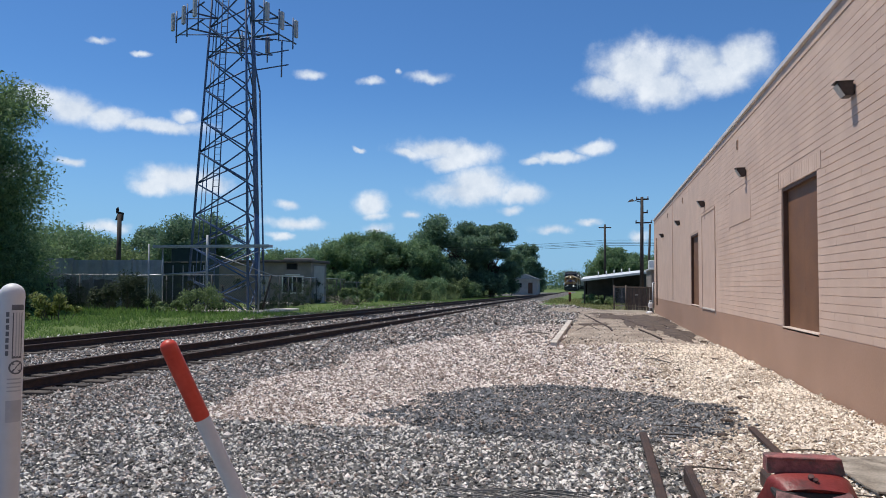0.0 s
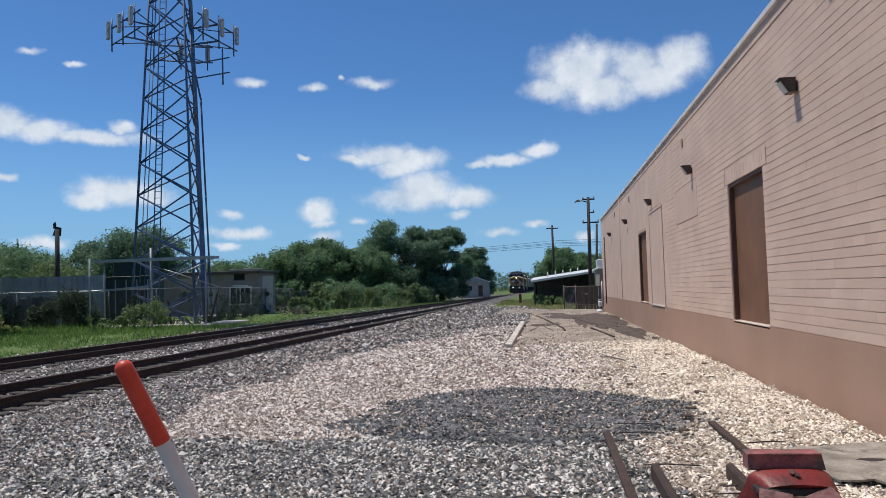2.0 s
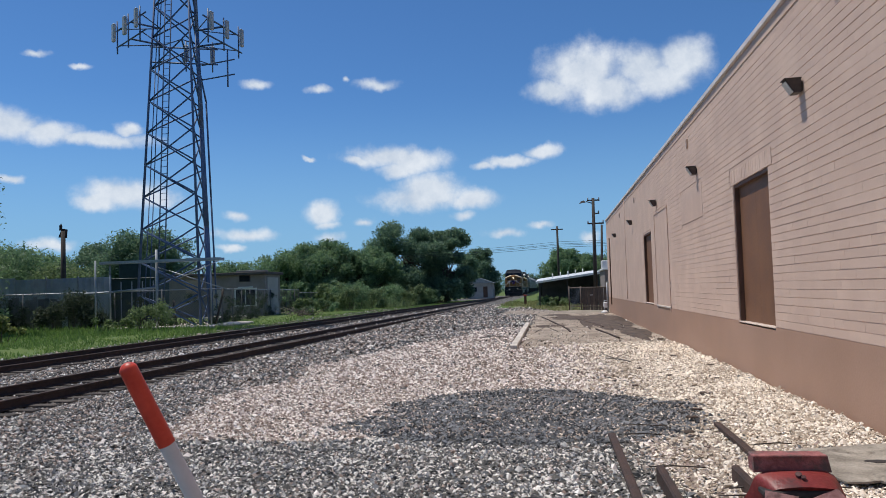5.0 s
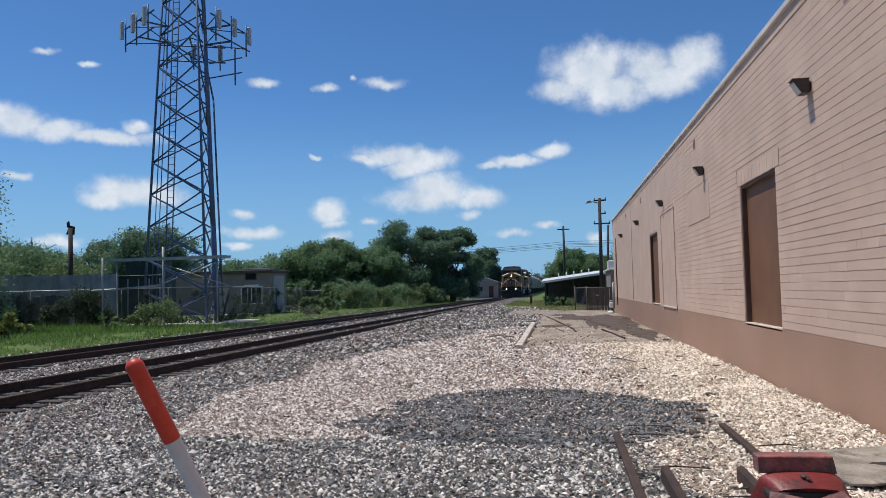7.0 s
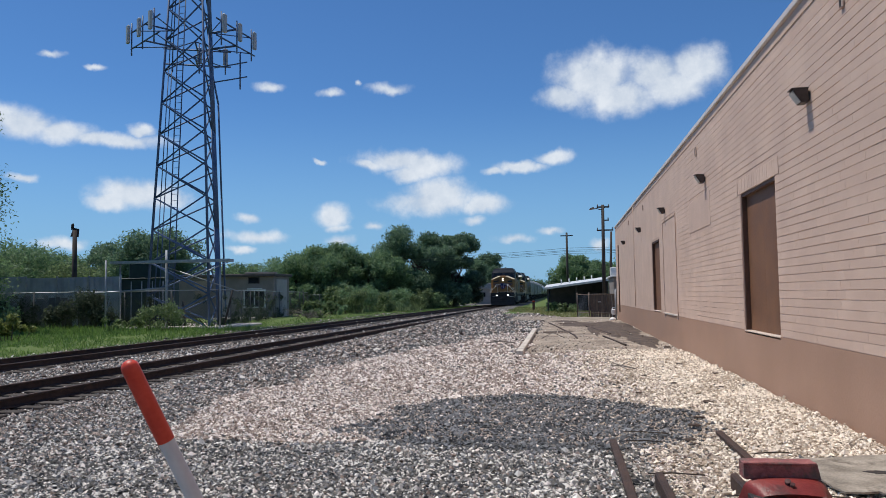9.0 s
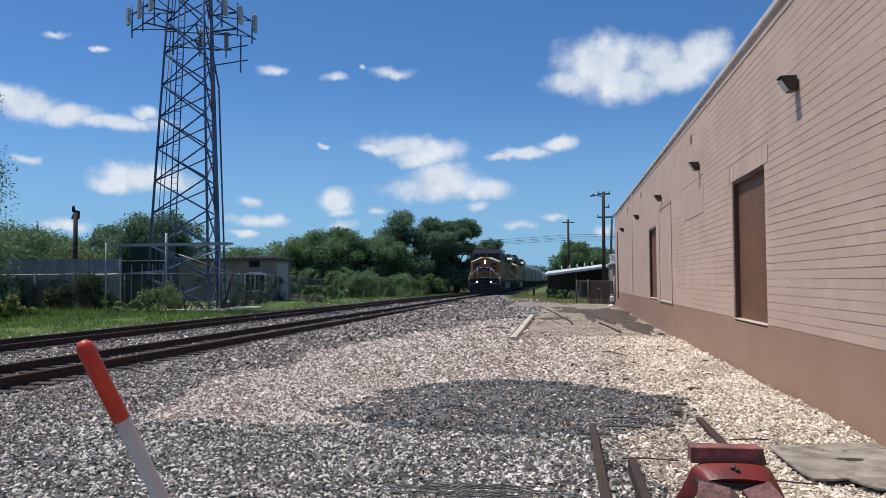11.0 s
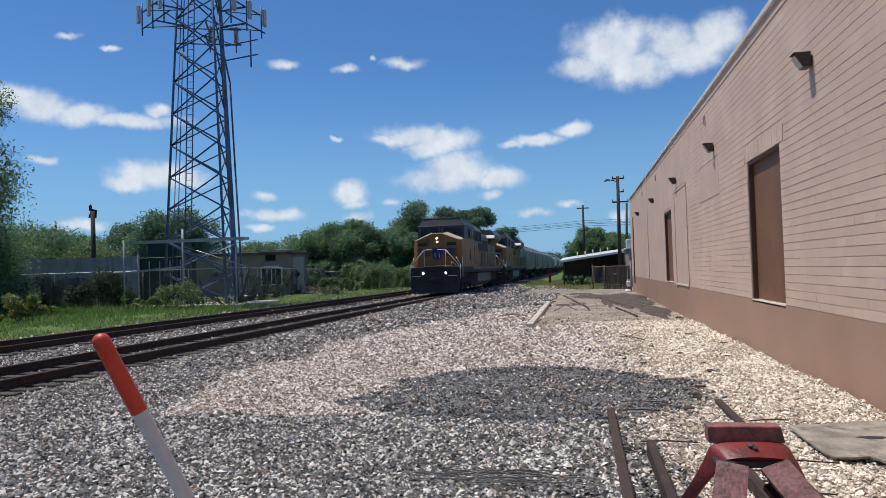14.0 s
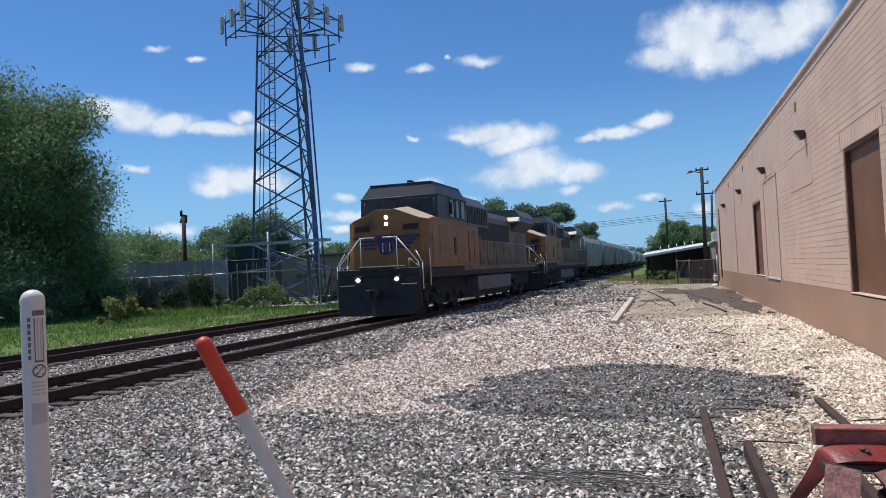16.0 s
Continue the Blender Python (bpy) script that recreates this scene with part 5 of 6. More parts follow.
# ---------------------------------------------------------------- marker posts
def marker_post(name, label, foot, top, r, cap, cap_len, bars):
    t = thing(name, label, "marker post", Matrix.Translation(foot) if bars else Matrix.Translation(foot) @ (Vector(top) - Vector(foot)).to_track_quat("Z", "Y").to_matrix().to_4x4(), "utility markers")
    n = (Vector(top) - Vector(foot)).length
    part("tube", Form().lathe([(r, -0.15), (r, n - cap_len)], 24), "white", t, "weathered white plastic tube")
    g = 0.0006 if bars else 0.003
    dome = [(r + g, n - cap_len - 0.01), (r + g, n - r)] + [((r + g) * math.cos(a), n - r + r * math.sin(a)) for a in np.linspace(0.15, math.pi / 2 - 0.02, 7)]
    part("cap", Form().lathe(dome, 24), cap, t, "rounded cap")
    if bars:
        # stickers on the tube, turned towards the yard
        def sticker(z0, z1, a0, a1, mat, nm):
            f = Form()
            aa = np.linspace(a0, a1, 7)
            vs = [((r + g) * math.cos(a), (r + g) * math.sin(a), z) for g in (0.0012,) for z in (z0, z1) for a in aa]
            f.add(vs, [(i, i + 1, 8 + i, 7 + i) for i in range(6)])
            part(nm, f, mat, t)
        mid = bars
        sticker(n - 0.075, n - 0.060, mid - 0.1, mid + 0.95, "ink", "printed_bar")
        for k in range(7):
            sticker(n - 0.093 - 0.018 * k, n - 0.080 - 0.018 * k, mid - 0.50, mid - 0.25, "ink", "printed_bar")
        for k in range(4):
            sticker(n - 0.205, n - 0.082, mid + 0.0 + 0.24 * k, mid + 0.09 + 0.24 * k, "ink" if k in (0, 3) else "pale_ink", "printed_line")
        sticker(n - 0.209, n - 0.203, mid + 0.0, mid + 0.81, "ink", "printed_line")
        ring = Form()

        def wrap(u, w):
            return ((r + 0.0014) * math.cos(mid + 0.38 + u / r), (r + 0.0014) * math.sin(mid + 0.38 + u / r), n - 0.234 + w)

        for k in range(20):
            a, b = 2 * math.pi * k / 20, 2 * math.pi * (k + 1) / 20
            ring.add([wrap(w * math.cos(v), w * math.sin(v)) for w, v in ((0.0195, a), (0.0195, b), (0.015, b), (0.015, a))], [(0, 1, 2, 3)])
        for e in (-1, 1):
            ring.add([wrap(u, w) for u, w in ((-0.011 * e - 0.003, 0.012), (-0.011 * e + 0.003, 0.012), (0.011 * e + 0.003, -0.012), (0.011 * e - 0.003, -0.012))], [(0, 1, 2, 3)])
        part("warning_mark", ring, "ink", t, "round no-digging mark")
        for k in range(4):
            sticker(n - 0.268 - 0.011 * k, n - 0.264 - 0.011 * k, mid - 0.30, mid + 0.85, "pale_ink", "printed_line")
        sticker(n - 0.385, n - 0.325, mid - 0.35, mid + 0.95, "pale_ink", "faded_label")
    return t


marker_post("marker_post", "upright white plastic utility marker with faded printed warnings", (-1.135, 1.895, -0.05), (-1.133, 1.892, 1.60), 0.0325, "white", 0.033, -0.77)
marker_post("marker_post", "leaning white plastic utility marker with faded orange cap", (-0.96, 3.60, -0.03), (-1.394, 3.109, 1.350), 0.0345, "orange", 0.385, 0)


# ---------------------------------------------------------------- stub siding and bumping post
def stub_siding():
    s = thing("stub_track", "short half-buried rusty siding rails in gravel", "railway track", group="tracks")
    for x, y0, y1 in ((0.935, 2.4, 8.5), (2.13, 2.4, 9.1)):
        part("rail", Form().extrude(rail_profile(x, 0.05), "y", y0, y1), "rail", s)
    for x, y0, y1, z in ((1.20, 3.9, 6.75, 0.11), (1.80, 3.9, 6.75, 0.11)):
        part("guard_bar", Form().extrude([(x - 0.033, -0.05), (x + 0.033, -0.05), (x + 0.033, z - 0.015), (x + 0.02, z), (x - 0.02, z), (x - 0.033, z - 0.015)], "y", y0, y1), "rail", s, "rusty inner bar")
    for k in range(7):
        y = 3.0 + k * 0.87
        part("tie", Form().box((0.45, y, -0.2), (2.30, y + 0.16, -0.028), 0.012), "tie", s)


stub_siding()


def bumping_post():
    b = thing("bumping_post", "red-painted steel bumping post on the stub track", "bumping post")
    head = Form().hull([(x, y, z) for x, z in ((1.200, 0.792), (1.514, 0.792), (1.198, 0.858), (1.500, 0.858)) for y in (3.605, 3.70)]
                       + [(x, y, 0.864) for x in (1.206, 1.492) for y in (3.62, 3.69)])
    part("head", head, "red_worn", b, "worn dark red head block")
    part("head_lip", Form().box((1.198, 3.596, 0.853), (1.498, 3.625, 0.866), 0.004), "red_worn", b)
    # curved strap: outer and inner edge, from one foot over the top to the other
    stations = (((0.90, 4.10, 0.06), (0.96, 4.05, 0.06)), ((1.101, 3.75, 0.525), (1.151, 3.70, 0.535)), ((1.172, 3.645, 0.69), (1.212, 3.585, 0.668)),
                ((1.190, 3.615, 0.745), (1.224, 3.54, 0.708)), ((1.203, 3.60, 0.777), (1.240, 3.50, 0.740)), ((1.245, 3.597, 0.797), (1.280, 3.482, 0.755)),
                ((1.36, 3.595, 0.803), (1.36, 3.472, 0.764)), ((1.470, 3.597, 0.800), (1.450, 3.482, 0.757)), ((1.515, 3.60, 0.784), (1.500, 3.50, 0.744)),
                ((1.540, 3.612, 0.752), (1.522, 3.54, 0.712)), ((1.578, 3.66, 0.690), (1.545, 3.60, 0.668)), ((1.70, 3.82, 0.500), (1.655, 3.78, 0.505)), ((2.12, 4.35, 0.06), (2.06, 4.30, 0.06)))

    def smooth_line(ps, n=5):
        ps = [Vector(p) for p in ps]
        out = []
        for i in range(len(ps) - 1):
            p0, p1, p2, p3 = ps[max(0, i - 1)], ps[i], ps[i + 1], ps[min(len(ps) - 1, i + 2)]
            for k in range(n):
                u = k / n
                out.append(0.5 * (2 * p1 + (p2 - p0) * u + (2 * p0 - 5 * p1 + 4 * p2 - p3) * u * u + (3 * p1 - p0 - 3 * p2 + p3) * u ** 3))
        return out + [ps[-1]]

    outer, inner = smooth_line([s[0] for s in stations]), smooth_line([s[1] for s in stations])
    thick = Vector((0, 0.022, -0.022))
    strap = Form()
    for r in ([outer, [o.lerp(i, 0.5) + Vector((0, -0.006, 0.008)) for o, i in zip(outer, inner)], inner], [inner, [p + thick for p in inner]], [[p + thick for p in inner], [p + thick for p in outer]], [[p + thick for p in outer], outer]):
        n = len(outer)
        strap.add([p for line in r for p in line], [(j * n + i, j * n + i + 1, (j + 1) * n + i + 1, (j + 1) * n + i) for j in range(len(r) - 1) for i in range(n - 1)], True)
    part("yoke", strap, "red", b, "curved red yoke bent down into two legs")
    # two struts of old rail, foot side up, running down behind
    for top, low in (((1.273, 3.475, 0.738), (0.998, 2.60, 0.052)), ((1.4365, 3.475, 0.738), (1.935, 2.60, 0.052))):
        p, q = Vector(top), Vector(low)
        u = (q - p).normalized()
        sx = Vector((1, 0, 0))
        n = sx.cross(u).normalized()
        n = n if n.z > 0 else -n
        side = u.cross(n).normalized()

        def slab(w, d0, d1, w2=None):
            return Form().hull([e + side * (sg * (w if d == d0 else (w2 or w)) / 2) - n * d for e in (p, q) for sg in (-1, 1) for d in (d0, d1)])
        # the foot's paler red holds the sky's sheen in its colour
        leg = part("strut", slab(0.128, 0.0, 0.014), "red_pale", b, "rust-patched rail foot of the strut, red paled for sky sheen")
        # web and head coloured darker for the shade under the foot
        part("strut_web", slab(0.05, 0.014, 0.125, 0.022), "red_dark", leg)
        part("strut_head", slab(0.066, 0.125, 0.158), "red_dark", leg)
    # dark slab added in place of the shade between yoke and struts
    part("crosspiece", Form().box((1.205, 3.478, 0.716), (1.512, 3.59, 0.744), 0.006), "dark_gap", b)
    part("bolt", Form().tube((1.362, 3.545, 0.778), (1.356, 3.525, 0.806), 0.013, 7).tube((1.37, 3.525, 0.775), (1.372, 3.51, 0.797), 0.010, 6), "red_dark", b, "dark red bolt stub")


bumping_post()


def loose_items():
    b = thing("plywood_board", "weathered grey-brown plywood sheet lying on gravel", "board")
    outline = [(2.51, 7.67), (2.502, 7.2), (2.515, 6.62), (2.55, 6.46), (2.68, 6.455), (2.81, 6.50), (2.86, 6.34), (2.93, 6.23), (3.08, 6.18), (3.30, 6.20), (3.56, 6.24), (3.58, 7.42), (3.50, 7.93), (3.2, 7.86), (2.8, 7.72)]
    part("sheet", Form().extrude(outline, "z", 0.034, 0.050), "board", b)
    # no cut in the sheet: a dark plate paints the hole's shade
    hole = Form().hull([(3.05 + 0.11 * math.cos(a) * (1 + 0.4 * math.sin(3 * a)), 7.15 + 0.06 * math.sin(a), z) for a in np.linspace(0, 6.0, 9) for z in (0.0505, 0.053)])
    part("knot_hole", hole, "dark_gap", b, "ragged hole drawn as a dark plate")
    k = thing("timber_beam", "long pale weathered timber beam lying on the ground", "timber beam")
    part("beam", Form().hull([(x, y, z) for x, y in ((-0.80, 20.6), (-0.62, 20.55), (-0.66, 33.6), (-0.84, 33.7)) for z in (-0.05, 0.085)] + [(x, y, 0.10) for x, y in ((-0.785, 20.63), (-0.635, 20.58), (-0.675, 33.57), (-0.825, 33.67))]), "beam", k)
    rng = random.Random(4)
    for x, y, r in ((2.50, 11.6, 0.085), (2.95, 17.5, 0.06), (3.3, 15.5, 0.06), (3.35, 22.8, 0.09), (1.95, 9.6, 0.06), (2.1, 10.2, 0.05), (1.75, 8.7, 0.05), (2.3, 13.9, 0.05), (1.6, 12.6, 0.045), (3.0, 13.4, 0.04), (1.9, 15.1, 0.05)):
        f = Form()
        for lump in range(4):
            ox, oy, q = r * rng.uniform(-0.9, 0.9), r * rng.uniform(-0.4, 0.4), r * rng.uniform(0.45, 0.85)
            f.hull([(ox + q * math.cos(a) * rng.uniform(0.6, 1.1) * w, oy + q * math.sin(a) * rng.uniform(0.6, 1.1) * w, q * h * rng.uniform(0.7, 1.1)) for a in np.linspace(0, 5.5, 7) for w, h in ((1, -0.2), (0.95, 0.2), (0.5, 0.5))])
        tagged(part("rock", f, "soil"), "loose dark clod lying on pale gravel", "rock", "rocks").location = (x, y, 0.02)
    for pts in (((-2.05, 24.9, 0.03), (-1.6, 24.7, 0.10), (-1.1, 24.9, 0.04)), ((1.45, 17.2, 0.03), (1.62, 16.7, 0.07), (1.9, 16.3, 0.03)), ((-0.3, 27.3, 0.03), (0.1, 27.8, 0.2), (0.5, 27.4, 0.03))):
        f = Form().path(pts, 0.014, 5)
        f.path([pts[1], (pts[1][0] + 0.3, pts[1][1] + 0.35, 0.16)], 0.009, 5).path([pts[1], (pts[1][0] - 0.25, pts[1][1] + 0.3, 0.14)], 0.008, 5)
        tagged(part("branch", f, "wood_scrap"), "broken dry branch lying on the gravel", "branch", "branches")
    reeds = Form()
    for k in range(34):
        x0, y0 = rng.uniform(-0.75, 0.15), 5.86 + rng.gauss(0, 0.07)
        n, bow = rng.randint(4, 7), rng.uniform(-0.012, 0.012)
        pts = [(x0 + 0.11 * i, y0 - 0.022 * i + bow * i * i * 0.4, 0.035 + 0.012 * math.sin(i * 1.3 + k) + 0.004 * (k % 4)) for i in range(n)]
        reeds.path(pts, rng.uniform(0.003, 0.006), 4)
    tagged(part("dry_reeds", reeds, "straw"), "flattened bundle of grey dry reeds on gravel", "reeds", kind="stuff")
    for k in range(9):
        x, y = rng.uniform(1.25, 2.6), rng.uniform(5.4, 9.2)
        f = Form().path([(-0.22, 0, 0.0), (0.0, 0.012, 0.008), (rng.uniform(0.1, 0.3), rng.uniform(-0.03, 0.03), 0.0)], 0.0065, 5)
        st = tagged(part("stick", f, "tie"), "short dry stick lying on pale gravel", "stick", "sticks")
        st.matrix_basis = pose(x, y, 0.026, 0, 0, rng.uniform(-9, 9))
    for pts in (((-0.3, 42, 0.02), (0.1, 38, 0.03), (0.55, 33, 0.03), (0.88, 29.6, 0.03), (0.92, 27.6, 0.02)), ((1.2, 42, 0.02), (1.5, 38, 0.03), (1.95, 33.5, 0.03), (2.25, 30.5, 0.03)), ((1.9, 29, 0.02), (2.1, 26.5, 0.03), (2.3, 24, 0.02))):
        f = Form()
        for p, q in zip(pts, pts[1:]):
            f.hull([(x + dx, y, z) for (x, y, _) in (p, q) for dx in (-0.03, 0.03) for z in (-0.05, 0.025)])
        tagged(part("old_rail", f, "rail"), "old rusty rail half sunk in dirt", "old rail", "old rails")
    soil = Form()
    rng = random.Random(9)
    for cx, cy, rx, ry in ((2.75, 36.5, 1.1, 8.5), (3.1, 27.0, 0.5, 4.0), (0.3, 32.2, 0.75, 0.8), (1.3, 40.0, 1.2, 3.0), (0.5, 44.0, 0.8, 1.5), (1.7, 33.5, 0.22, 4.5)):
        n = 72
        ring = [(cx + rx * math.cos(a) * (0.9 + 0.4 * noise.noise(Vector((math.cos(a) * 2.5, math.sin(a) * 2.5, cy))) + rng.uniform(-0.10, 0.10)), cy + ry * math.sin(a) * (0.9 + 0.4 * noise.noise(Vector((math.cos(a) * 2.5, math.sin(a) * 2.5, cx))) + rng.uniform(-0.08, 0.08))) for a in np.linspace(0, 2 * math.pi, n, endpoint=False)]
        vs = [(min(x, 3.64), y, -0.03) for x, y in ring] + [(min(cx + (x - cx) * 0.8, 3.64), cy + (y - cy) * 0.8, 0.015) for x, y in ring] + [(cx, cy, 0.03)]
        soil.add(vs, [(i, (i + 1) % n, n + (i + 1) % n, n + i) for i in range(n)] + [(n + i, n + (i + 1) % n, 2 * n) for i in range(n)], True)
    tagged(part("soil_patch", soil, "soil"), "dark damp soil beside the wall", "soil", kind="stuff")
    bag = Form().hull([(0.22 * math.cos(a) * r, 0.3 * math.sin(a) * r, h) for a in np.linspace(0, 5.7, 9) for r, h in ((1, 0.0), (0.8, 0.10), (0.4, 0.16))], smooth=True)
    tagged(part("plastic_bag", bag, "white"), "crumpled white plastic bag on the ground", "plastic bag").location = (3.3, 45.6, -0.02)
    g = thing("gas_meter", "grey gas meter with pipes at the wall's end", "gas meter", pose(3.5, 45.8, 0))
    part("pipe", Form().path([(0, 0, 0), (0, 0, 1.75), (0.12, 0, 1.75)], 0.04, 8).path([(-0.18, 0.3, 0), (-0.18, 0.3, 0.7), (0, 0.3, 0.7)], 0.03, 8), "galv", g)
    part("meter_case", Form().box((-0.25, -0.15, 0.30), (-0.02, 0.15, 0.62), 0.05), "white", g)
    m = thing("track_marker", "short rusty brown marker stake in the grass", "marker stake", pose(-2.25, 73.5, 0))
    part("stake", Form().box((-0.12, -0.06, -0.1), (0.12, 0.06, 0.80), 0.02), "doorframe", m)
    part("stake_top", Form().box((-0.13, -0.07, 0.80), (0.13, 0.07, 0.90), 0.02), "orange", m)


loose_items()


# ---------------------------------------------------------------- cell tower
def cell_tower():
    t = thing("cell_tower", "tall dark steel lattice cell tower with panel antennas", "cell tower", pose(-21.6, 43.6, -0.1))
    H = 25.0

    def leg(k, z):
        r = 2.70 - 0.062 * z
        a = math.radians((170, 290, 50)[k] + 27)
        return Vector((r * math.cos(a), r * math.sin(a), z))

    for k in range(3):
        part("leg", Form().tube(leg(k, 0), leg(k, H), 0.085, 8, 0.06), "tower", t)
    step = 1.95
    for lvl in range(int(H / step)):
        z0, z1 = lvl * step, (lvl + 1) * step
        for k in range(3):
            a0, b0, a1, b1 = leg(k, z0), leg((k + 1) % 3, z0), leg(k, z1), leg((k + 1) % 3, z1)
            part("brace", Form().tube(a0, b1, 0.05, 5), "tower", t)
            f = Form().tube(b0, a1, 0.05, 5)
            part("brace", f, "tower", t)
    # climbing ladder and cable runs
    lad = Form()
    for o in (-0.2, 0.2):
        lad.tube(leg(0, 0).lerp(leg(1, 0), 0.34) + Vector((o, 0.3, 0)), leg(0, H).lerp(leg(1, H), 0.34) + Vector((o, 0.3, 0)), 0.038, 5)
    for k in range(60):
        c = leg(0, k * 0.4).lerp(leg(1, k * 0.4), 0.34) + Vector((0, 0.3, 0))
        lad.tube(c - Vector((0.2, 0, 0)), c + Vector((0.2, 0, 0)), 0.02, 4)
    part("ladder", lad, "tower", t)
    for k in range(7):
        c = [leg(2, z).lerp(leg(1, z), 0.12 + 0.07 * k) + Vector((0.18, -0.05, 0)) for z in (0, 6, 12, 18, H)]
        part("feeder_cable", Form().path(c, 0.045, 6), "tower", t)
    for u in (0.10, 0.18):
        part("feeder_cable", Form().path([leg(0, z).lerp(leg(1, z), u) + Vector((0, 0.1, 0)) for z in (0, 8, 16, H)], 0.03, 5), "tower", t)
    part("cable_bulge", Form().path([leg(2, 1) + Vector((0.35, 0, 0)), leg(2, 8) + Vector((0.36, 0, 0)), leg(2, 14.0) + Vector((0.38, 0, 0)), leg(2, 16.0) + Vector((0.05, 0, 0))], 0.06, 6), "tower", t)
    # three antenna platforms
    for az in (232, 352, 112):
        a = math.radians(az)
        out, side = Vector((math.cos(a), math.sin(a), 0)), Vector((-math.sin(a), math.cos(a), 0))
        f = Form()
        for z in (16.9, 17.9):
            c = out * 3.0 + Vector((0, 0, z))
            f.tube(c - side * 2.1, c + side * 2.1, 0.05, 6)
            f.tube(out * 1.2 + Vector((0, 0, z)), c, 0.06, 6)
            f.tube(out * 1.2 + Vector((0, 0, z)), c - side * 1.6, 0.035, 5).tube(out * 1.2 + Vector((0, 0, z)), c + side * 1.6, 0.035, 5)
        arm = part("antenna_mount", f, "tower", t)
        for k in (-1.75, -0.1, 1.55):
            c = out * 3.1 + side * k
            part("mount_pipe", Form().tube(c + Vector((0, 0, 16.4)), c + Vector((0, 0, 18.4)), 0.045, 6), "tower", arm)
            if az != 112 or k < 0:
                p = out * 3.32 + side * k
                turn = Matrix.Translation(p + Vector((0, 0, 17.65))) @ Matrix.Rotation(a, 4, "Z")
                part("panel_antenna", Form().box((-0.09, -0.15, -0.55), (0.09, 0.15, 0.55), 0.04, turn), "antenna", arm, "pale grey panel antenna")
    low = Form()
    for z in (15.0, 15.9):
        low.tube((1.2, 0.4, z), (3.6, -0.3, z), 0.04, 6)
    low.tube((3.1, -0.15, 14.3), (3.1, -0.15, 16.6), 0.05, 6)
    part("lower_mount", low, "tower", t)
    part("footing", Form().box((-3.2, -3.0, -0.3), (3.2, 3.0, 0.12), 0.05), "sill", t, "concrete pad")


cell_tower()


def ice_bridge():
    b = thing("cable_bridge", "galvanised cable bridge on posts before the tower", "cable bridge")
    part("tray", Form().box((-25.2, 40.7, 3.66), (-17.9, 41.2, 3.70)).box((-25.2, 40.68, 3.66), (-17.9, 40.72, 3.82)).box((-25.2, 41.18, 3.66), (-17.9, 41.22, 3.82)), "galv", b)
    for x, z in ((-21.85, 4.4), (-24.7, 3.7), (-18.6, 3.7), (-25.6, 3.9)):
        part("post", Form().tube((x, 40.95, -0.2), (x, 40.95, z), 0.07 if z > 4 else 0.05, 8), "galv", b)
    part("cross_pipe", Form().path([(-26.3, 41.0, 2.0), (-24.5, 41.0, 2.08), (-21.9, 41.0, 2.25)], 0.06, 6), "galv", b)
    part("brace_pipe", Form().tube((-21.8, 41, 3.4), (-18.2, 42.5, 2.0), 0.035, 5).tube((-20.6, 41, 2.7), (-18.6, 42, 3.7), 0.03, 5), "galv", b)


ice_bridge()


def chain_fence(pts, label, top=2.1):
    c = thing("chain_link_fence", label, "fence", group="fences")
    for (x0, y0), (x1, y1) in zip(pts, pts[1:]):
        p, q = Vector((x0, y0, 0)), Vector((x1, y1, 0))
        n = max(1, round((q - p).length / 3))
        for k in range(n + 1):
            e = p.lerp(q, k / n)
            part("post", Form().tube(e + Vector((0, 0, -0.3)), e + Vector((0, 0, top + 0.05)), 0.035, 6), "wire", c)
        part("top_rail", Form().tube(p + Vector((0, 0, top)), q + Vector((0, 0, top)), 0.03, 6), "galv", c)
        length, wires = (q - p).length, Form()
        u = (q - p).normalized()
        gap = 0.16
        for k in range(int((length + top) / gap)):
            for s in (0, 1):
                a = k * gap - top
                b2, z0, z1 = a + top, 0.02, top
                if a < 0:
                    z0 += -a
                    a = 0
                if b2 > length:
                    z1 -= b2 - length
                    b2 = length
                if z1 <= z0:
                    continue
                zs = (z0, z1) if s else (top - z0, top - z1)
                A, B = p + u * a + Vector((0, 0, zs[0])), p + u * b2 + Vector((0, 0, zs[1]))
                w = Vector((0, 0, 0.0095))
                wires.add([A - w, B - w, B + w, A + w], [(0, 1, 2, 3)])
        m = part("wire_mesh", wires, "wire", c)
        m["kind"] = "stuff"


chain_fence(((-46, 42.3), (-19.3, 42.3)), "grey chain-link fence along the grass")
chain_fence(((-19.3, 42.3), (-26.8, 80.0)), "grey chain-link fence running off past the house")
chain_fence(((-26.8, 80.0), (-21.0, 118.0)), "grey chain-link fence behind the weeds", 1.8)


def board_fence():
    f = thing("board_fence", "low dark weathered board fence behind the wire", "fence", group="fences")
    rng = random.Random(71)
    x = -46.0
    while x < -27.6:
        w = rng.uniform(0.28, 0.62)
        if rng.random() > 0.08:
            h = rng.uniform(1.55, 1.95)
            m = Matrix.Translation((x, 43.0 + rng.uniform(-0.03, 0.03), 0)) @ Matrix.Rotation(rng.uniform(-0.025, 0.025), 4, "Y")
            part("board", Form().box((0.01, 0, -0.15), (w - 0.01, 0.03, h), 0.006, m), "old_board", f)
        x += w
    for z in (0.5, 1.5):
        part("rail", Form().box((-46, 43.05, z), (-27.6, 43.11, z + 0.09)), "old_board", f)
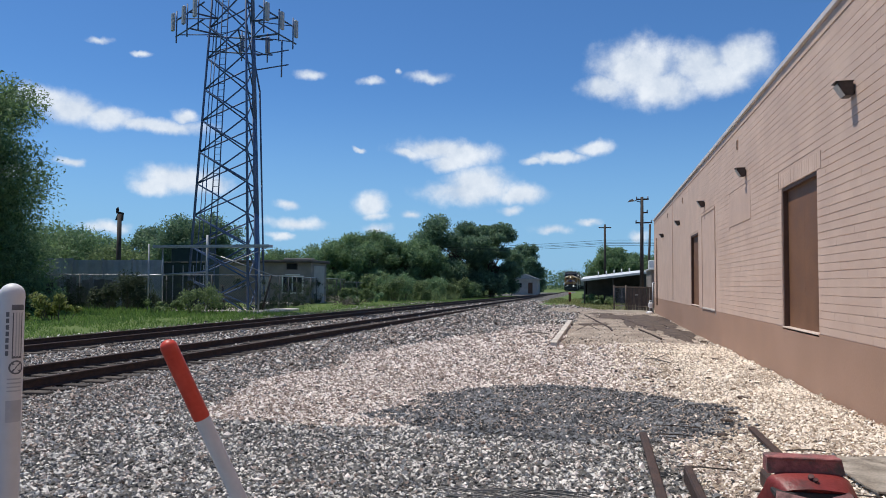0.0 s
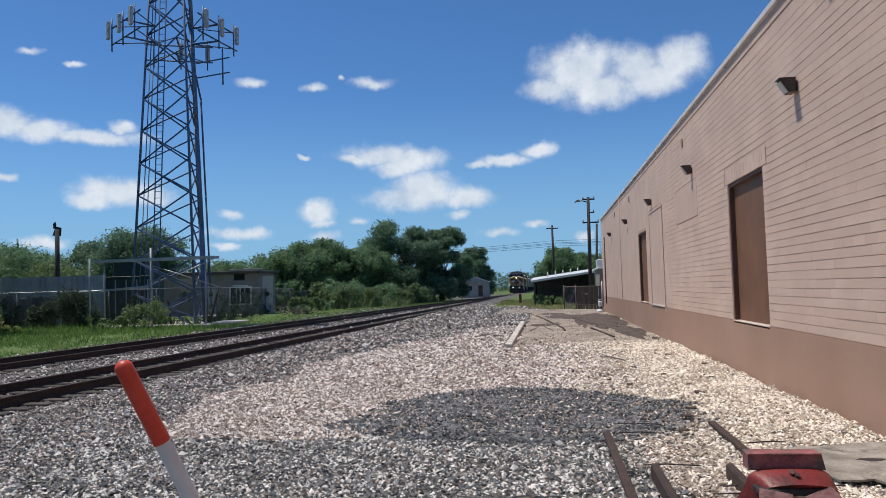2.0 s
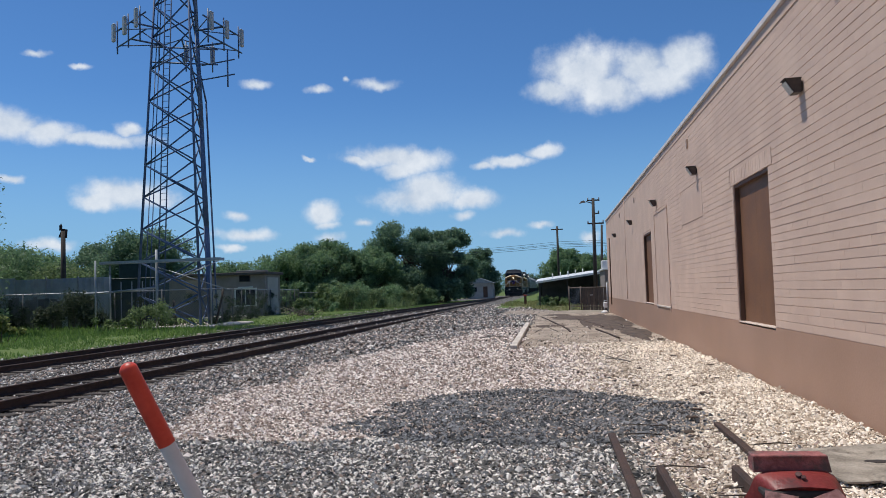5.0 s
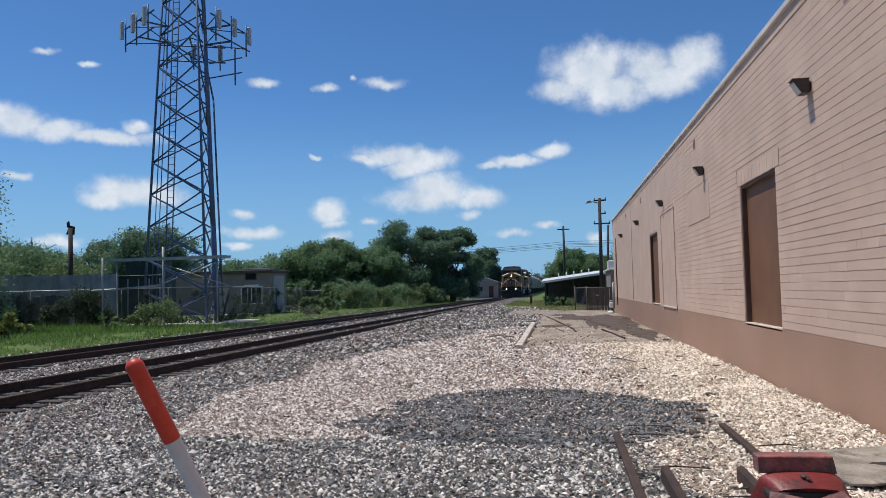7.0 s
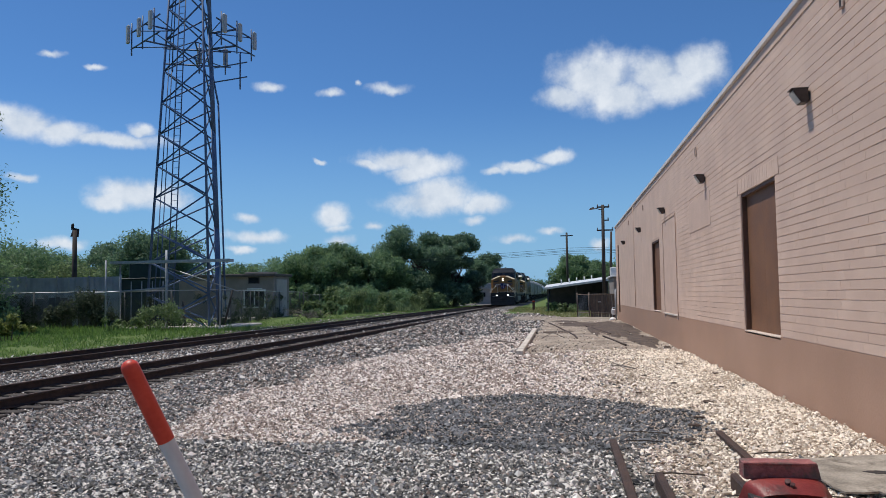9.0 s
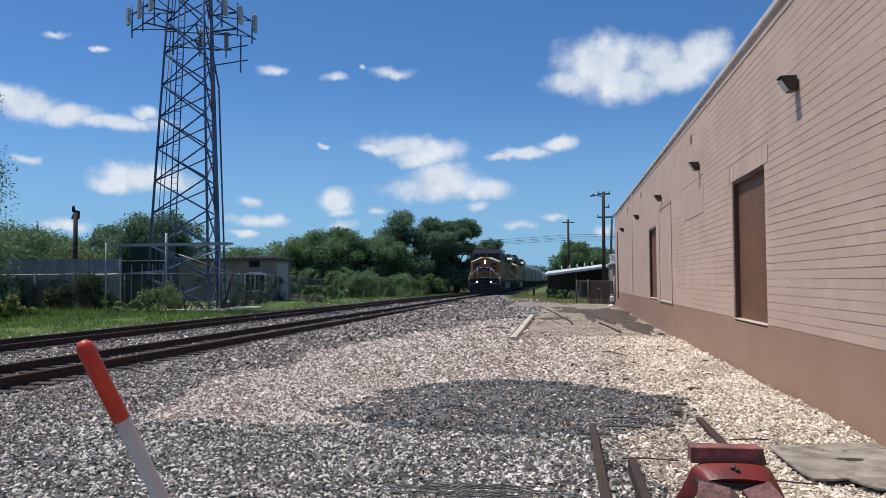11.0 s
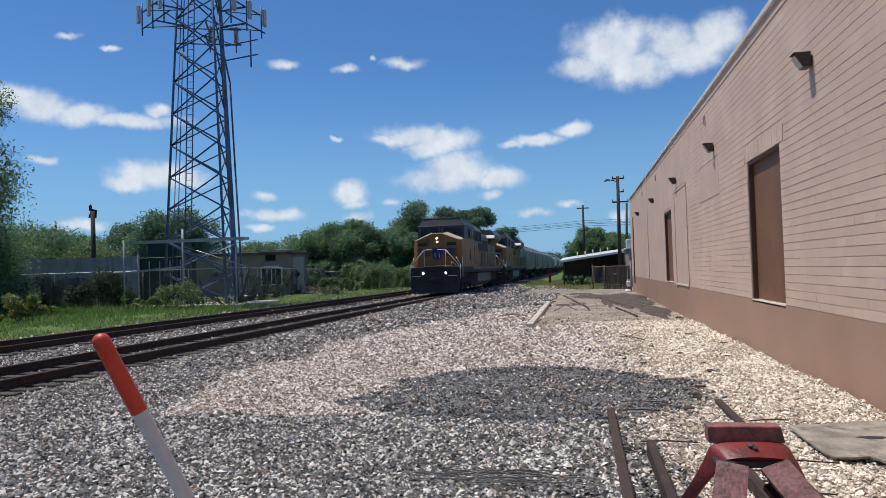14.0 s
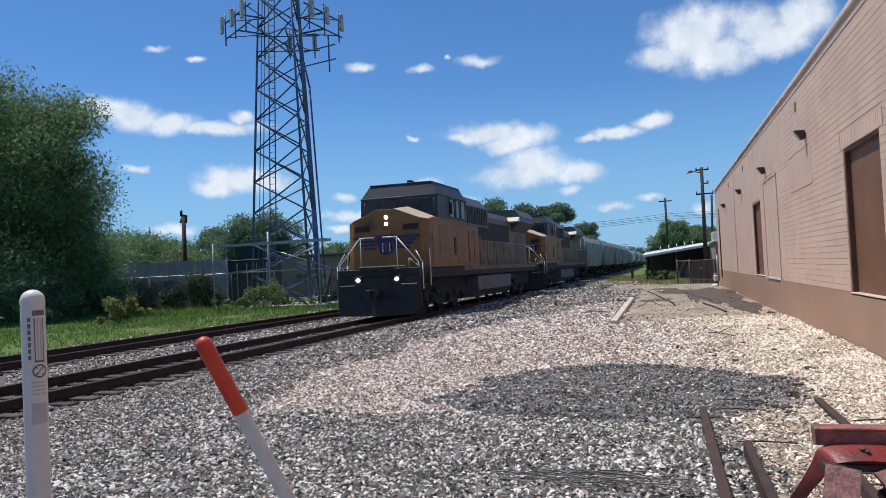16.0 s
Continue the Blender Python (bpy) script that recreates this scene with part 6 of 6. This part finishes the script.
    for px, lean, h in ((-23.0, 0.30, 1.9), (-21.6, -0.12, 1.6), (-19.2, 0.25, 2.2)):
        q = thing("leaning_post", "old dark post leaning against the fence", "post", pose(px, 42.75, -0.1), "leaning posts")
        part("post", Form().tube((0, 0, 0), (lean * h, 0, h), 0.07, 7, 0.06), "tie", q)


board_fence()


def sheet_fence():
    s = thing("sheet_metal_fence", "blue-grey corrugated sheet fence behind the chain link", "fence", group="fences")
    n = 9
    for k in range(n):
        x0 = -48 + k * 2.25
        f, prof = Form(), []
        for i in range(11):
            prof.append((x0 + i * 0.224, 46.0 + (0.05 if i % 2 else 0.0)))
        prof += [(x, y + 0.03) for x, y in reversed(prof)]
        f.extrude(prof, "z", -0.1, 3.12 + (0.12 if k < 6 else 0.0))
        part("sheet", f, "slate", s)
    for k in range(n + 1):
        part("post", Form().box((-48.05 + k * 2.25, 45.9, -0.1), (-47.95 + k * 2.25, 45.98, 3.2)), "galv", s)


sheet_fence()


def yard_buildings():
    sh = thing("equipment_shelter", "dark green steel equipment shelter behind the fence", "shelter")
    part("body", Form().box((-28.6, 47, -0.1), (-25.3, 49, 2.95), 0.04), "green_box", sh)
    part("lid", Form().box((-28.7, 46.9, 2.95), (-25.2, 49.1, 3.02), 0.02), "green_box", sh)
    part("upper_unit", Form().box((-29.6, 50, -0.1), (-27.2, 52, 4.25), 0.05), "green_box", sh, "taller dark unit")
    for k in range(5):
        part("panel_rib", Form().box((-28.4 + k * 0.75, 46.96, 0.2), (-28.34 + k * 0.75, 47.0, 2.8)), "slate", sh)
    e = Matrix.Translation((0.5, 0.1, 1.6))
    h = thing("house", "low grey-brown flat-roofed building behind the fence", "house", e @ Matrix.Scale(1.15, 4) @ e.inverted())
    body = Form().box((-28.2, 54, -0.2), (-20.5, 57.2, 3.15))
    part("wall", body, "stucco", h)
    part("roof", Form().box((-28.4, 53.7, 3.15), (-20.3, 57.4, 3.36), 0.03), "roofing", h)
    part("parapet", Form().box((-22.6, 53.75, 3.36), (-20.4, 54.5, 3.48), 0.02), "stucco", h)
    w = part("window", Form().box((-22.4, 53.94, 2.70), (-21.65, 53.99, 3.08)), "glass", h, "small dark window")
    part("window_frame", Form().box((-22.46, 53.96, 2.64), (-22.4, 53.995, 3.14)).box((-21.65, 53.96, 2.64), (-21.59, 53.995, 3.14)).box((-22.4, 53.96, 2.64), (-21.65, 53.995, 2.70)).box((-22.4, 53.96, 3.08), (-21.65, 53.995, 3.14)), "roofing", w)
    w2 = part("window", Form().box((-22.7, 53.95, 0.95), (-21.2, 53.99, 2.1)), "glass", h, "window with white frame")
    fr = Form()
    for a, b in (((-22.8, 0.85), (-21.1, 0.95)), ((-22.8, 2.1), (-21.1, 2.2)), ((-22.8, 0.95), (-22.7, 2.1)), ((-21.2, 0.95), (-21.1, 2.1)), ((-22.0, 0.95), (-21.92, 2.1))):
        fr.box((a[0], 53.91, a[1]), (b[0], 53.98, b[1]))
    part("window_frame", fr, "white_roof", w2, "white window frame")
    part("sill", Form().box((-22.5, 53.85, 2.22), (-21.4, 54.0, 2.30)), "white_roof", h)
    part("door", Form().box((-24.6, 53.94, 0.0), (-23.8, 53.99, 2.1), 0.01), "stucco_pale", h, "pale door")
    part("side_panel", Form().box((-20.5, 54.5, 0.1), (-20.46, 56.7, 2.95), 0.01), "stucco_pale", h, "pale wall panel")
    # lighter tan panel paints sunlight onto the stucco wall
    part("wall_panel", Form().box((-26.6, 53.93, 1.9), (-25.6, 53.99, 2.9), 0.01), "sunlit_wall", h, "tan panel painted as a sunlit piece of wall")
    part("vent_pipe", Form().path([(-24.9, 55, 3.3), (-24.9, 55, 4.2), (-24.95, 55, 4.6)], 0.05, 6), "cable", h)
    sl = thing("concrete_slab", "pale concrete edging along the yard", "slab")
    part("slab", Form().box((-26, 55.5, -0.1), (-22.4, 57.5, 0.10), 0.03), "sill", sl)
    wb = thing("white_building", "small pale building by the distant crossing", "house")
    part("wall", Form().box((-15.2, 141, -0.2), (-10.6, 147, 2.6)), "stucco_pale", wb)
    part("roof", Form().extrude([(-15.5, 2.6), (-10.2, 2.6), (-12.9, 3.6)], "y", 140.6, 147.4), "galv", wb)
    part("door", Form().box((-12.3, 140.94, 0), (-11.5, 140.98, 2.0)), "doorframe", wb)
    part("window", Form().box((-14.4, 140.94, 1.1), (-13.5, 140.98, 1.9)), "glass", wb)


yard_buildings()


# ---------------------------------------------------------------- shed, gate and poles
def shed():
    s = thing("open_shed", "dark open shed with a sloping white metal roof", "shed")
    part("roof", Form().hull([(x, y, z + e + 0.030 * (y - 65.5)) for x, z in ((-1.05, 1.99), (4.42, 2.67)) for y in (65.5, 77.0) for e in (0.0, 0.08)]), "white_roof", s, "white sheet-metal roof")
    part("back_wall", Form().extrude([(-0.8, -0.1), (4.3, -0.1), (4.3, 2.6), (-0.8, 1.95)], "y", 76.5, 76.7), "shed_wall", s)
    part("side_wall", Form().box((-0.85, 69, -0.1), (-0.7, 76.5, 1.98)), "shed_wall", s)
    part("side_wall", Form().extrude([(66, -0.1), (76.5, -0.1), (76.5, 2.62), (66, 2.62)], "x", 4.15, 4.3), "shed_wall", s)
    part("front_screen", Form().extrude([(-0.6, -0.1), (4.1, -0.1), (4.1, 2.55), (-0.6, 1.96)], "y", 69.0, 69.1), "shed_wall", s, "dark screen wall")
    for x in (-0.75, 1.6, 3.9):
        part("post", Form().box((x - 0.06, 66.0, -0.1), (x + 0.06, 66.12, 1.98 + 0.126 * (x + 1) - 0.0), 0.01), "shed_wall", s)
    part("fascia", Form().extrude([(-1.02, 1.90), (4.42, 2.57), (4.42, 2.67), (-1.02, 1.99)], "y", 65.52, 65.60), "white_roof", s, "white roof edge")
    for k in range(5):
        part("roof_vent", Form().tube((0.4 + 0.7 * k, 70 + 0.8 * k, 2.25 + 0.11 * k), (0.4 + 0.7 * k, 70 + 0.8 * k, 2.80 + 0.10 * k), 0.05, 6), "white_roof", s)
    g = thing("board_gate", "brown board gate and mesh panel enclosing the yard", "gate")
    for k in range(9):
        x = 2.28 + k * 0.165
        y = 51.9 - (x - 2.28) * 1.1
        part("board", Form().box((x, y, -0.05), (x + 0.155, y + 0.04, 1.50), 0.006), "gate_wood", g)
    for x, y in ((1.45, 53.0), (2.2, 52.1), (3.78, 50.2)):
        part("post", Form().tube((x, y, -0.1), (x, y, 1.6), 0.045, 8), "gate_wood", g)
    for z in (0.25, 1.48):
        part("rail", Form().tube((1.45, 53.03, z), (3.78, 50.23, z), 0.03, 6), "gate_wood", g)
    mesh = Form()
    for k in range(10):
        x = 1.5 + 0.07 * k
        mesh.tube((x, 53 - (x - 1.45) * 1.2, 0), (x, 53 - (x - 1.45) * 1.2, 1.45), 0.008, 4)
    part("mesh_panel", mesh, "galv", g)
    part("sign_plate", Form().box((2.75, 51.3, 0.95), (3.1, 51.34, 1.02)), "stucco_pale", g)
    o = thing("outbuilding", "small grey outbuilding behind the warehouse with roof unit", "outbuilding")
    part("wall", Form().box((4.15, 57, -0.1), (9.5, 63, 2.70)), "stucco", o)
    part("roof", Form().box((4.0, 56.8, 2.70), (9.6, 63.2, 2.82), 0.02), "white_roof", o)
    part("roof_unit", Form().box((4.05, 58.2, 2.82), (5.0, 59.4, 3.45), 0.04), "white_roof", o, "white roof ventilator")


shed()


def poles():
    p = thing("utility_pole", "dark wooden utility pole with street lamp and brackets", "utility pole", pose(3.50, 58.0, 0), "utility poles")
    part("pole", Form().tube((0, 0, -0.3), (0.08, 0, 8.1), 0.16, 10, 0.11), "pole", p)
    part("lamp_arm", Form().path([(0.05, 0, 7.7), (-0.45, -0.05, 7.85)], 0.035, 6), "pole", p)
    part("lamp_head", Form().hull([(-0.45, -0.15, 7.80), (-0.45, 0.1, 7.80), (-0.95, -0.12, 7.72), (-0.95, 0.06, 7.72), (-0.6, -0.05, 7.95), (-0.8, -0.05, 7.90)]), "bronze", p)
    for a, b in (((-0.35, 7.88), (0.55, 7.98)), ((-0.40, 6.15), (0.80, 6.25)), ((0.0, 6.9), (0.5, 6.98))):
        part("crossarm", Form().box((a[0], -0.06, a[1]), (b[0], 0.06, b[1])), "pole", p)
    for x, z in ((-0.3, 7.98), (0.5, 7.98), (-0.35, 6.25), (0.75, 6.25), (0.45, 6.98)):
        part("insulator", Form().lathe([(0.03, 0), (0.06, 0.05), (0.03, 0.09), (0.05, 0.13), (0.02, 0.17)], 8, pose(x, 0, z)), "antenna", p)
    q = thing("utility_pole", "short leaning wooden pole behind the warehouse", "utility pole", pose(4.15, 62, 0), "utility poles")
    part("pole", Form().tube((0, 0, -0.3), (0.25, 0, 6.4), 0.12, 8, 0.08), "pole", q)
    r = thing("utility_pole", "distant wooden utility pole with crossarm", "utility pole", pose(1.17, 96, 0), "utility poles")
    part("pole", Form().tube((0, 0, -0.3), (0, 0, 9.05), 0.17, 8, 0.12), "pole", r)
    part("crossarm", Form().box((-0.75, -0.06, 8.6), (0.75, 0.06, 8.72)), "pole", r)
    l = thing("utility_pole", "cut-off wooden pole with a ragged top", "utility pole", pose(-33.8, 50, 0), "utility poles")
    part("pole", Form().tube((0, 0, -0.3), (0, 0, 6.6), 0.2, 8, 0.15), "pole", l)
    part("ragged_top", Form().hull([(-0.30, -0.1, 6.15), (0.3, 0, 6.1), (-0.25, 0.1, 6.6), (0.28, 0.1, 6.7), (-0.12, 0, 6.8)]).hull([(-0.30, 0, 6.65), (-0.12, 0.05, 6.65), (-0.28, -0.05, 7.0), (-0.16, 0.04, 7.15), (-0.05, 0, 6.95)]), "pole", l)
    f = thing("utility_pole", "distant pole with crossarm above the trees", "utility pole", pose(-39.5, 120, 0), "utility poles")
    part("pole", Form().tube((0, 0, -0.3), (0, 0, 9.6), 0.16, 8, 0.12), "pole", f)
    part("crossarm", Form().box((-0.8, -0.06, 9.0), (0.8, 0.06, 9.15)), "pole", f)
    for k, (z, za) in enumerate(((7.12, 6.45), (6.85, 6.25), (6.45, 6.0), (6.70, 6.10))):
        w = Form()
        pts = []
        for i in range(25):
            u = i / 24
            x = -30 + u * 31.2
            pts.append((x, 100 - 4 * u, za + (z - za) * u - 0.6 * 4 * u * (1 - u) * 0.5))
        w.path(pts, 0.022, 4)
        w.path([(1.2, 96, z), (12, 92, z - 0.25), (24, 88, z - 0.1)], 0.022, 4)
        tagged(part("overhead_wire", w, "cable"), "black overhead wire strung between poles", "wire", "overhead wires")


poles()


# ---------------------------------------------------------------- trees and weeds
tree("tree", "large dark green tree overhanging the fence", -38.2, 34.8, 13.9, 8.5, 44000, 0.150, 21, "leaf_near", 0.12, clumps=105)
tree("tree", "pale green tree beyond the fence", -47.0, 60, 6.6, 6.0, 9000, 0.20, 22, "leaf", 0.1)
tree("tree", "pale green tree beyond the fence", -39.0, 58, 4.6, 3.6, 5000, 0.18, 23, "leaf_pale", 0.1)
tree("tree", "dark green tree behind the tower", -41.5, 75, 8.8, 5.0, 9000, 0.24, 24, "leaf_dark", 0.1)
tree("tree", "dark green tree behind the tower", -49.5, 78, 7.8, 4.6, 8000, 0.24, 25, "leaf_dark", 0.1)
tree("tree", "green tree behind the low building", -34.5, 82, 5.6, 4.4, 6000, 0.22, 26, "leaf", 0.08)
tree("tree", "green tree behind the low building", -55, 80, 6.6, 5.0, 6000, 0.24, 27, "leaf", 0.08)
tree("tree", "broad green tree in the row beyond the weeds", -34.0, 97, 7.3, 4.8, 9000, 0.26, 28, "leaf", 0.06)
tree("tree", "broad green tree in the row beyond the weeds", -28.6, 96, 8.5, 4.8, 10000, 0.26, 29, "leaf", 0.06)
tree("tree", "broad green tree in the row beyond the weeds", -23.4, 98, 7.6, 4.2, 8000, 0.26, 30, "leaf", 0.06)
tree("tree", "tall dark green oak beside the tracks", -19.2, 106, 11.0, 6.0, 16000, 0.27, 31, "leaf_dark", 0.05, clumps=40)
tree("tree", "tall dark green oak beside the tracks", -14.6, 108, 10.0, 4.6, 14000, 0.27, 32, "leaf_dark", 0.05, clumps=36)
tree("tree", "dark tree by the distant crossing", -13.6, 148, 9.6, 4.0, 9000, 0.26, 33, "leaf_dark", 0.04)
tree("tree", "green tree behind the shed", 2.5, 112, 7.0, 3.7, 9000, 0.24, 34, "leaf", 0.05)
tree("tree", "green tree behind the shed", 5.6, 116, 6.4, 3.8, 7000, 0.24, 35, "leaf", 0.05)
tree("tree", "green tree behind the shed", 11.0, 112, 7.4, 4.4, 7000, 0.24, 36, "leaf", 0.05)
tree("tree", "green tree behind the shed", 2.2, 140, 5.0, 2.4, 4000, 0.24, 37, "leaf_dark", 0.04)


def far_woods():
    rng = random.Random(12)
    cl = []
    for k in range(240):
        x = -260 + k * 1.45
        y = 265 + 30 * math.sin(k * 0.3) + (0 if x < -40 else 40)
        if -13 < x < 1:
            y = 330
        h = (7.6 if -16 < x < 6 else 5.5) + 2.2 * noise.noise(Vector((k * 0.13, 0, 0))) + rng.uniform(-0.6, 0.6)
        for z in ((1.0, 2.4, 3.8, 5.0, h - 1.6) if -16 < x < 6 else (1.2, h * 0.5, h - 1.6)):
            cl.append((x, y, z, rng.uniform(1.5, 2.6), 0.9))
    v, q = leaves(cl, 60000, 0.42, 40, True)
    tagged(new("far_woods", raw_mesh("far_woods", v, q, "leaf_dark")), "distant dark green woods along the horizon", "woods", kind="stuff")


far_woods()
def vine_curtain():
    """Creepers grown into the wire of the fence, thick near the ground."""
    rng = random.Random(61)
    cl = []
    for _ in range(420):
        x = -44 + 24.5 * rng.random()
        u = rng.random() ** 1.7
        if noise.noise(Vector((x * 0.35, u * 1.3, 6.0))) < -0.12:
            continue
        cl.append((x, 42.22, 0.05 + 1.75 * u, rng.uniform(0.12, 0.30), rng.uniform(0.8, 1.3)))
    v, q = leaves(cl, 17000, 0.060, 62, True)
    v[:, 1] = 42.22 + (v[:, 1] - 42.22) * 0.45
    cl = []
    for _ in range(260):
        k, u = rng.random(), rng.random() ** 2.2
        x, y = -19.3 - 7.5 * k, 42.3 + 37.7 * k
        if noise.noise(Vector((y * 0.3, u * 1.3, 9.0))) > -0.2:
            cl.append((x, y, 0.05 + 1.8 * u, rng.uniform(0.12, 0.26), 1.0))
    v2, q2 = leaves(cl, 15000, 0.052, 63, True)
    v, q = np.concatenate([v, v2]), np.concatenate([q, q2 + len(v)])
    tagged(new("fence_vines", raw_mesh("fence_vines", v, q, "dry")), "dull dry creepers grown through the fence wire", "vine", kind="stuff")


vine_curtain()
shrub("vine_bush", "dark dried vine hanging over the fence", -26.9, 41.6, 2.2, 2.7, 4200, 0.065, 41, "dry", "vine", 0.7)
shrub("vine_bush", "dark vine stump among the grass", -28.6, 41.2, 1.2, 1.9, 2200, 0.065, 42, "dry", "vine", 0.7)
shrub("bush", "leafy green weed bush in the grass", -21.2, 39.0, 2.3, 1.65, 2600, 0.07, 43, "leaf_pale")
shrub("bush", "yellow-flowering weed bush beside the grass", -22.8, 29.6, 1.9, 1.25, 2600, 0.07, 44, "flower")
shrub("bush", "low green weed in the grass", -23.5, 39.5, 1.8, 0.8, 1200, 0.08, 45, "leaf_pale")
shrub("bush", "green weed clump beside the track", -19.2, 60.5, 2.4, 1.5, 1600, 0.13, 46, "leaf_pale")
shrub("bush", "green weed clump beside the track", -21.0, 68.0, 3.0, 1.3, 1600, 0.13, 47, "leaf")
for bx, by, bw, bh, bs, bm_ in ((-19.6, 73, 3.0, 2.3, 63, "leaf_pale"), (-20.3, 77.5, 3.2, 2.7, 64, "leaf"), (-19.4, 82, 3.0, 2.2, 65, "leaf_pale"), (-18.9, 88, 3.4, 2.6, 66, "leaf"), (-17.9, 94, 3.0, 2.0, 67, "leaf_pale"), (-16.6, 101, 3.0, 2.2, 68, "leaf")):
    shrub("bush", "tall feathery weeds behind the track", bx, by, bw, bh, 5200, 0.085, bs, bm_)
shrub("bush", "tall feathery weeds behind the track", -24.0, 86, 4.2, 3.0, 5000, 0.16, 48, "leaf_pale")
shrub("bush", "tall feathery weeds behind the track", -20.8, 90, 4.6, 2.5, 5000, 0.16, 49, "leaf")
shrub("bush", "tall feathery weeds behind the track", -18.4, 98, 3.6, 2.4, 4000, 0.16, 50, "leaf_pale")
shrub("bush", "dark undergrowth below the large tree", -34.0, 38.0, 9.0, 2.2, 7000, 0.12, 55, "leaf", depth=2.5)
# thicket added to darken ground that only lies in tree shade
shrub("bush", "thicket added in place of the large tree's shade", -30.6, 31.5, 5.5, 1.5, 5200, 0.075, 69, "leaf_near", depth=4.0)
shrub("bush", "weeds growing against the shed", 0.3, 64.8, 2.6, 0.9, 2200, 0.09, 51, "leaf_pale")
shrub("bush", "weeds growing beside the shed", -0.3, 67.5, 1.2, 0.9, 1200, 0.10, 52, "leaf")
shrub("bush", "undergrowth below the oaks", -16.6, 104, 9.0, 3.4, 8000, 0.22, 53, "leaf_dark", depth=3)
shrub("bush", "undergrowth below the tree row", -29, 93, 12.0, 3.6, 9000, 0.22, 54, "leaf", depth=3)
bp = thing("brush_pile", "grey pile of cut branches beside the track", "brush pile", pose(-18.7, 56.5, -0.05))
stk, rs = Form(), random.Random(6)
for k in range(46):
    a, r0 = rs.uniform(0, 6.28), rs.uniform(0, 0.9)
    p0 = Vector((r0 * math.cos(a) * 1.6, r0 * math.sin(a), rs.uniform(0, 0.35)))
    stk.tube(p0, p0 + Vector((rs.uniform(-1.3, 1.3), rs.uniform(-0.6, 0.6), rs.uniform(0.0, 0.5))), 0.025, 5, 0.01)
part("branches", stk, "wood_scrap", bp)


# ---------------------------------------------------------------- pieces: ties and bricks
def lay_ties():
    me = Form().box((-1.3, -0.115, -0.36), (1.3, 0.115, -0.168), 0.012).mesh("tie", "tie")
    for t, line, y0, n in ((main_track, track_x, 3.0, 290), (second_track, second_x, 9.0, 150)):
        for k in range(n):
            y = y0 + 0.5 * k
            ob = part("tie", me, "tie", t)
            ob.matrix_basis = pose(line(y) + 0.02 * math.sin(k * 2.1), y, 0.006 * math.sin(k * 1.7), 0, 0, -math.degrees(heading(y, line)) + 1.2 * math.sin(k * 3.3))


lay_ties()


def lay_bricks():
    rng = random.Random(3)
    skip = [(d[0] - 0.02, d[1] + 0.02, d[2], d[3]) for d in DOORS] + [(12.04, 14.77, 3.34, 3.61), (22.55, 25.35, 0.8, 3.84), (17.4, 20.15, 3.04, 3.81)]
    single, rest = [], Form()
    rows = int((WALL_TOP - 0.17 - BAND) / COURSE)
    for j in range(rows):
        z0 = BAND + 0.006 + j * COURSE
        y = -8.0 + (BRICK / 2 if j % 2 else 0)
        while y < WALL_END - 0.02:
            a, b = y + 0.0001, min(y + BRICK - 0.0001, WALL_END)
            y += BRICK
            # thick paint has filled some stretches of the bed joints
            fill = noise.noise(Vector((a * 0.42, j * 0.8, 2.0))) * 1.3 + noise.noise(Vector((a * 2.3, j * 1.7, 5.0))) * 0.7
            joint = 0.0048 * min(1.5, max(0.06, 0.72 - fill)) * (1.0 if a < 13 else max(0.22, 1.0 - 0.055 * (a - 13)))
            z1 = z0 + COURSE - joint
            if a < 7.3 and a > -8.1 and b < 6.9:
                continue
            for y0, y1, q0, q1 in skip:
                if b > y0 and a < y1 and z1 > q0 and z0 < q1:
                    if a < y0 - 0.05:
                        b = min(b, y0)
                    elif b > y1 + 0.05:
                        a = max(a, y1)
                    else:
                        a = b
            if b - a < 0.04:
                continue
            if 8.25 < a < 10.6 and joint > 0.0032 and abs((b - a) - (BRICK - 0.0002)) < 1e-6 and len(single) < 300:
                single.append((a, z0))
            else:
                o = rng.uniform(-0.0006, 0.0006)
                rest.add([(x, yy, zz) for x, c in ((WALL_X + o, min(0.006, joint * 0.9)), (WALL_X + 0.016, 0)) for yy, zz in ((a + c * 0.15, z0 + c), (b - c * 0.15, z0 + c), (b - c * 0.15, z1 - c), (a + c * 0.15, z1 - c))],
                         [(0, 1, 2, 3), (0, 4, 5, 1), (1, 5, 6, 2), (2, 6, 7, 3), (3, 7, 4, 0)])
    me = Form().hull([(x, yy, zz) for x, c in ((0.0, 0.004), (0.016, 0)) for yy, zz in ((c * 0.15, c), (BRICK - 0.0008 - c * 0.15, c), (BRICK - 0.0008 - c * 0.15, COURSE - 0.0055 - c), (c * 0.15, COURSE - 0.0055 - c))]).mesh("brick", "brick")
    for a, z in single:
        part("brick", me, "brick", warehouse).location = (WALL_X + rng.uniform(-0.0006, 0.0006), a, z)
    ob = part("brickwork", rest, "brick", warehouse, "pinkish painted brickwork")
    ob["kind"] = "stuff"


lay_bricks()


# ---------------------------------------------------------------- what moves
def motions():
    for ob, behind, first, second, wheels in TRAIN:
        rows = []
        for k in range(33):
            t = 0.5 * k
            p, yaw = riding(behind + first, second - first, t)
            rows.append((t, Matrix.Translation(p) @ pose(0, 0, 0, 0, 0, yaw) @ pose(0, -first, 0)))
        walk(ob, rows)
        for w in wheels:
            at = w.location.copy()
            step = SPEED / 15 / 0.52
            walk(w, [(k / 15, Matrix.Translation(at) @ Matrix.Rotation(k * step, 4, "X")) for k in range(241)])


motions()
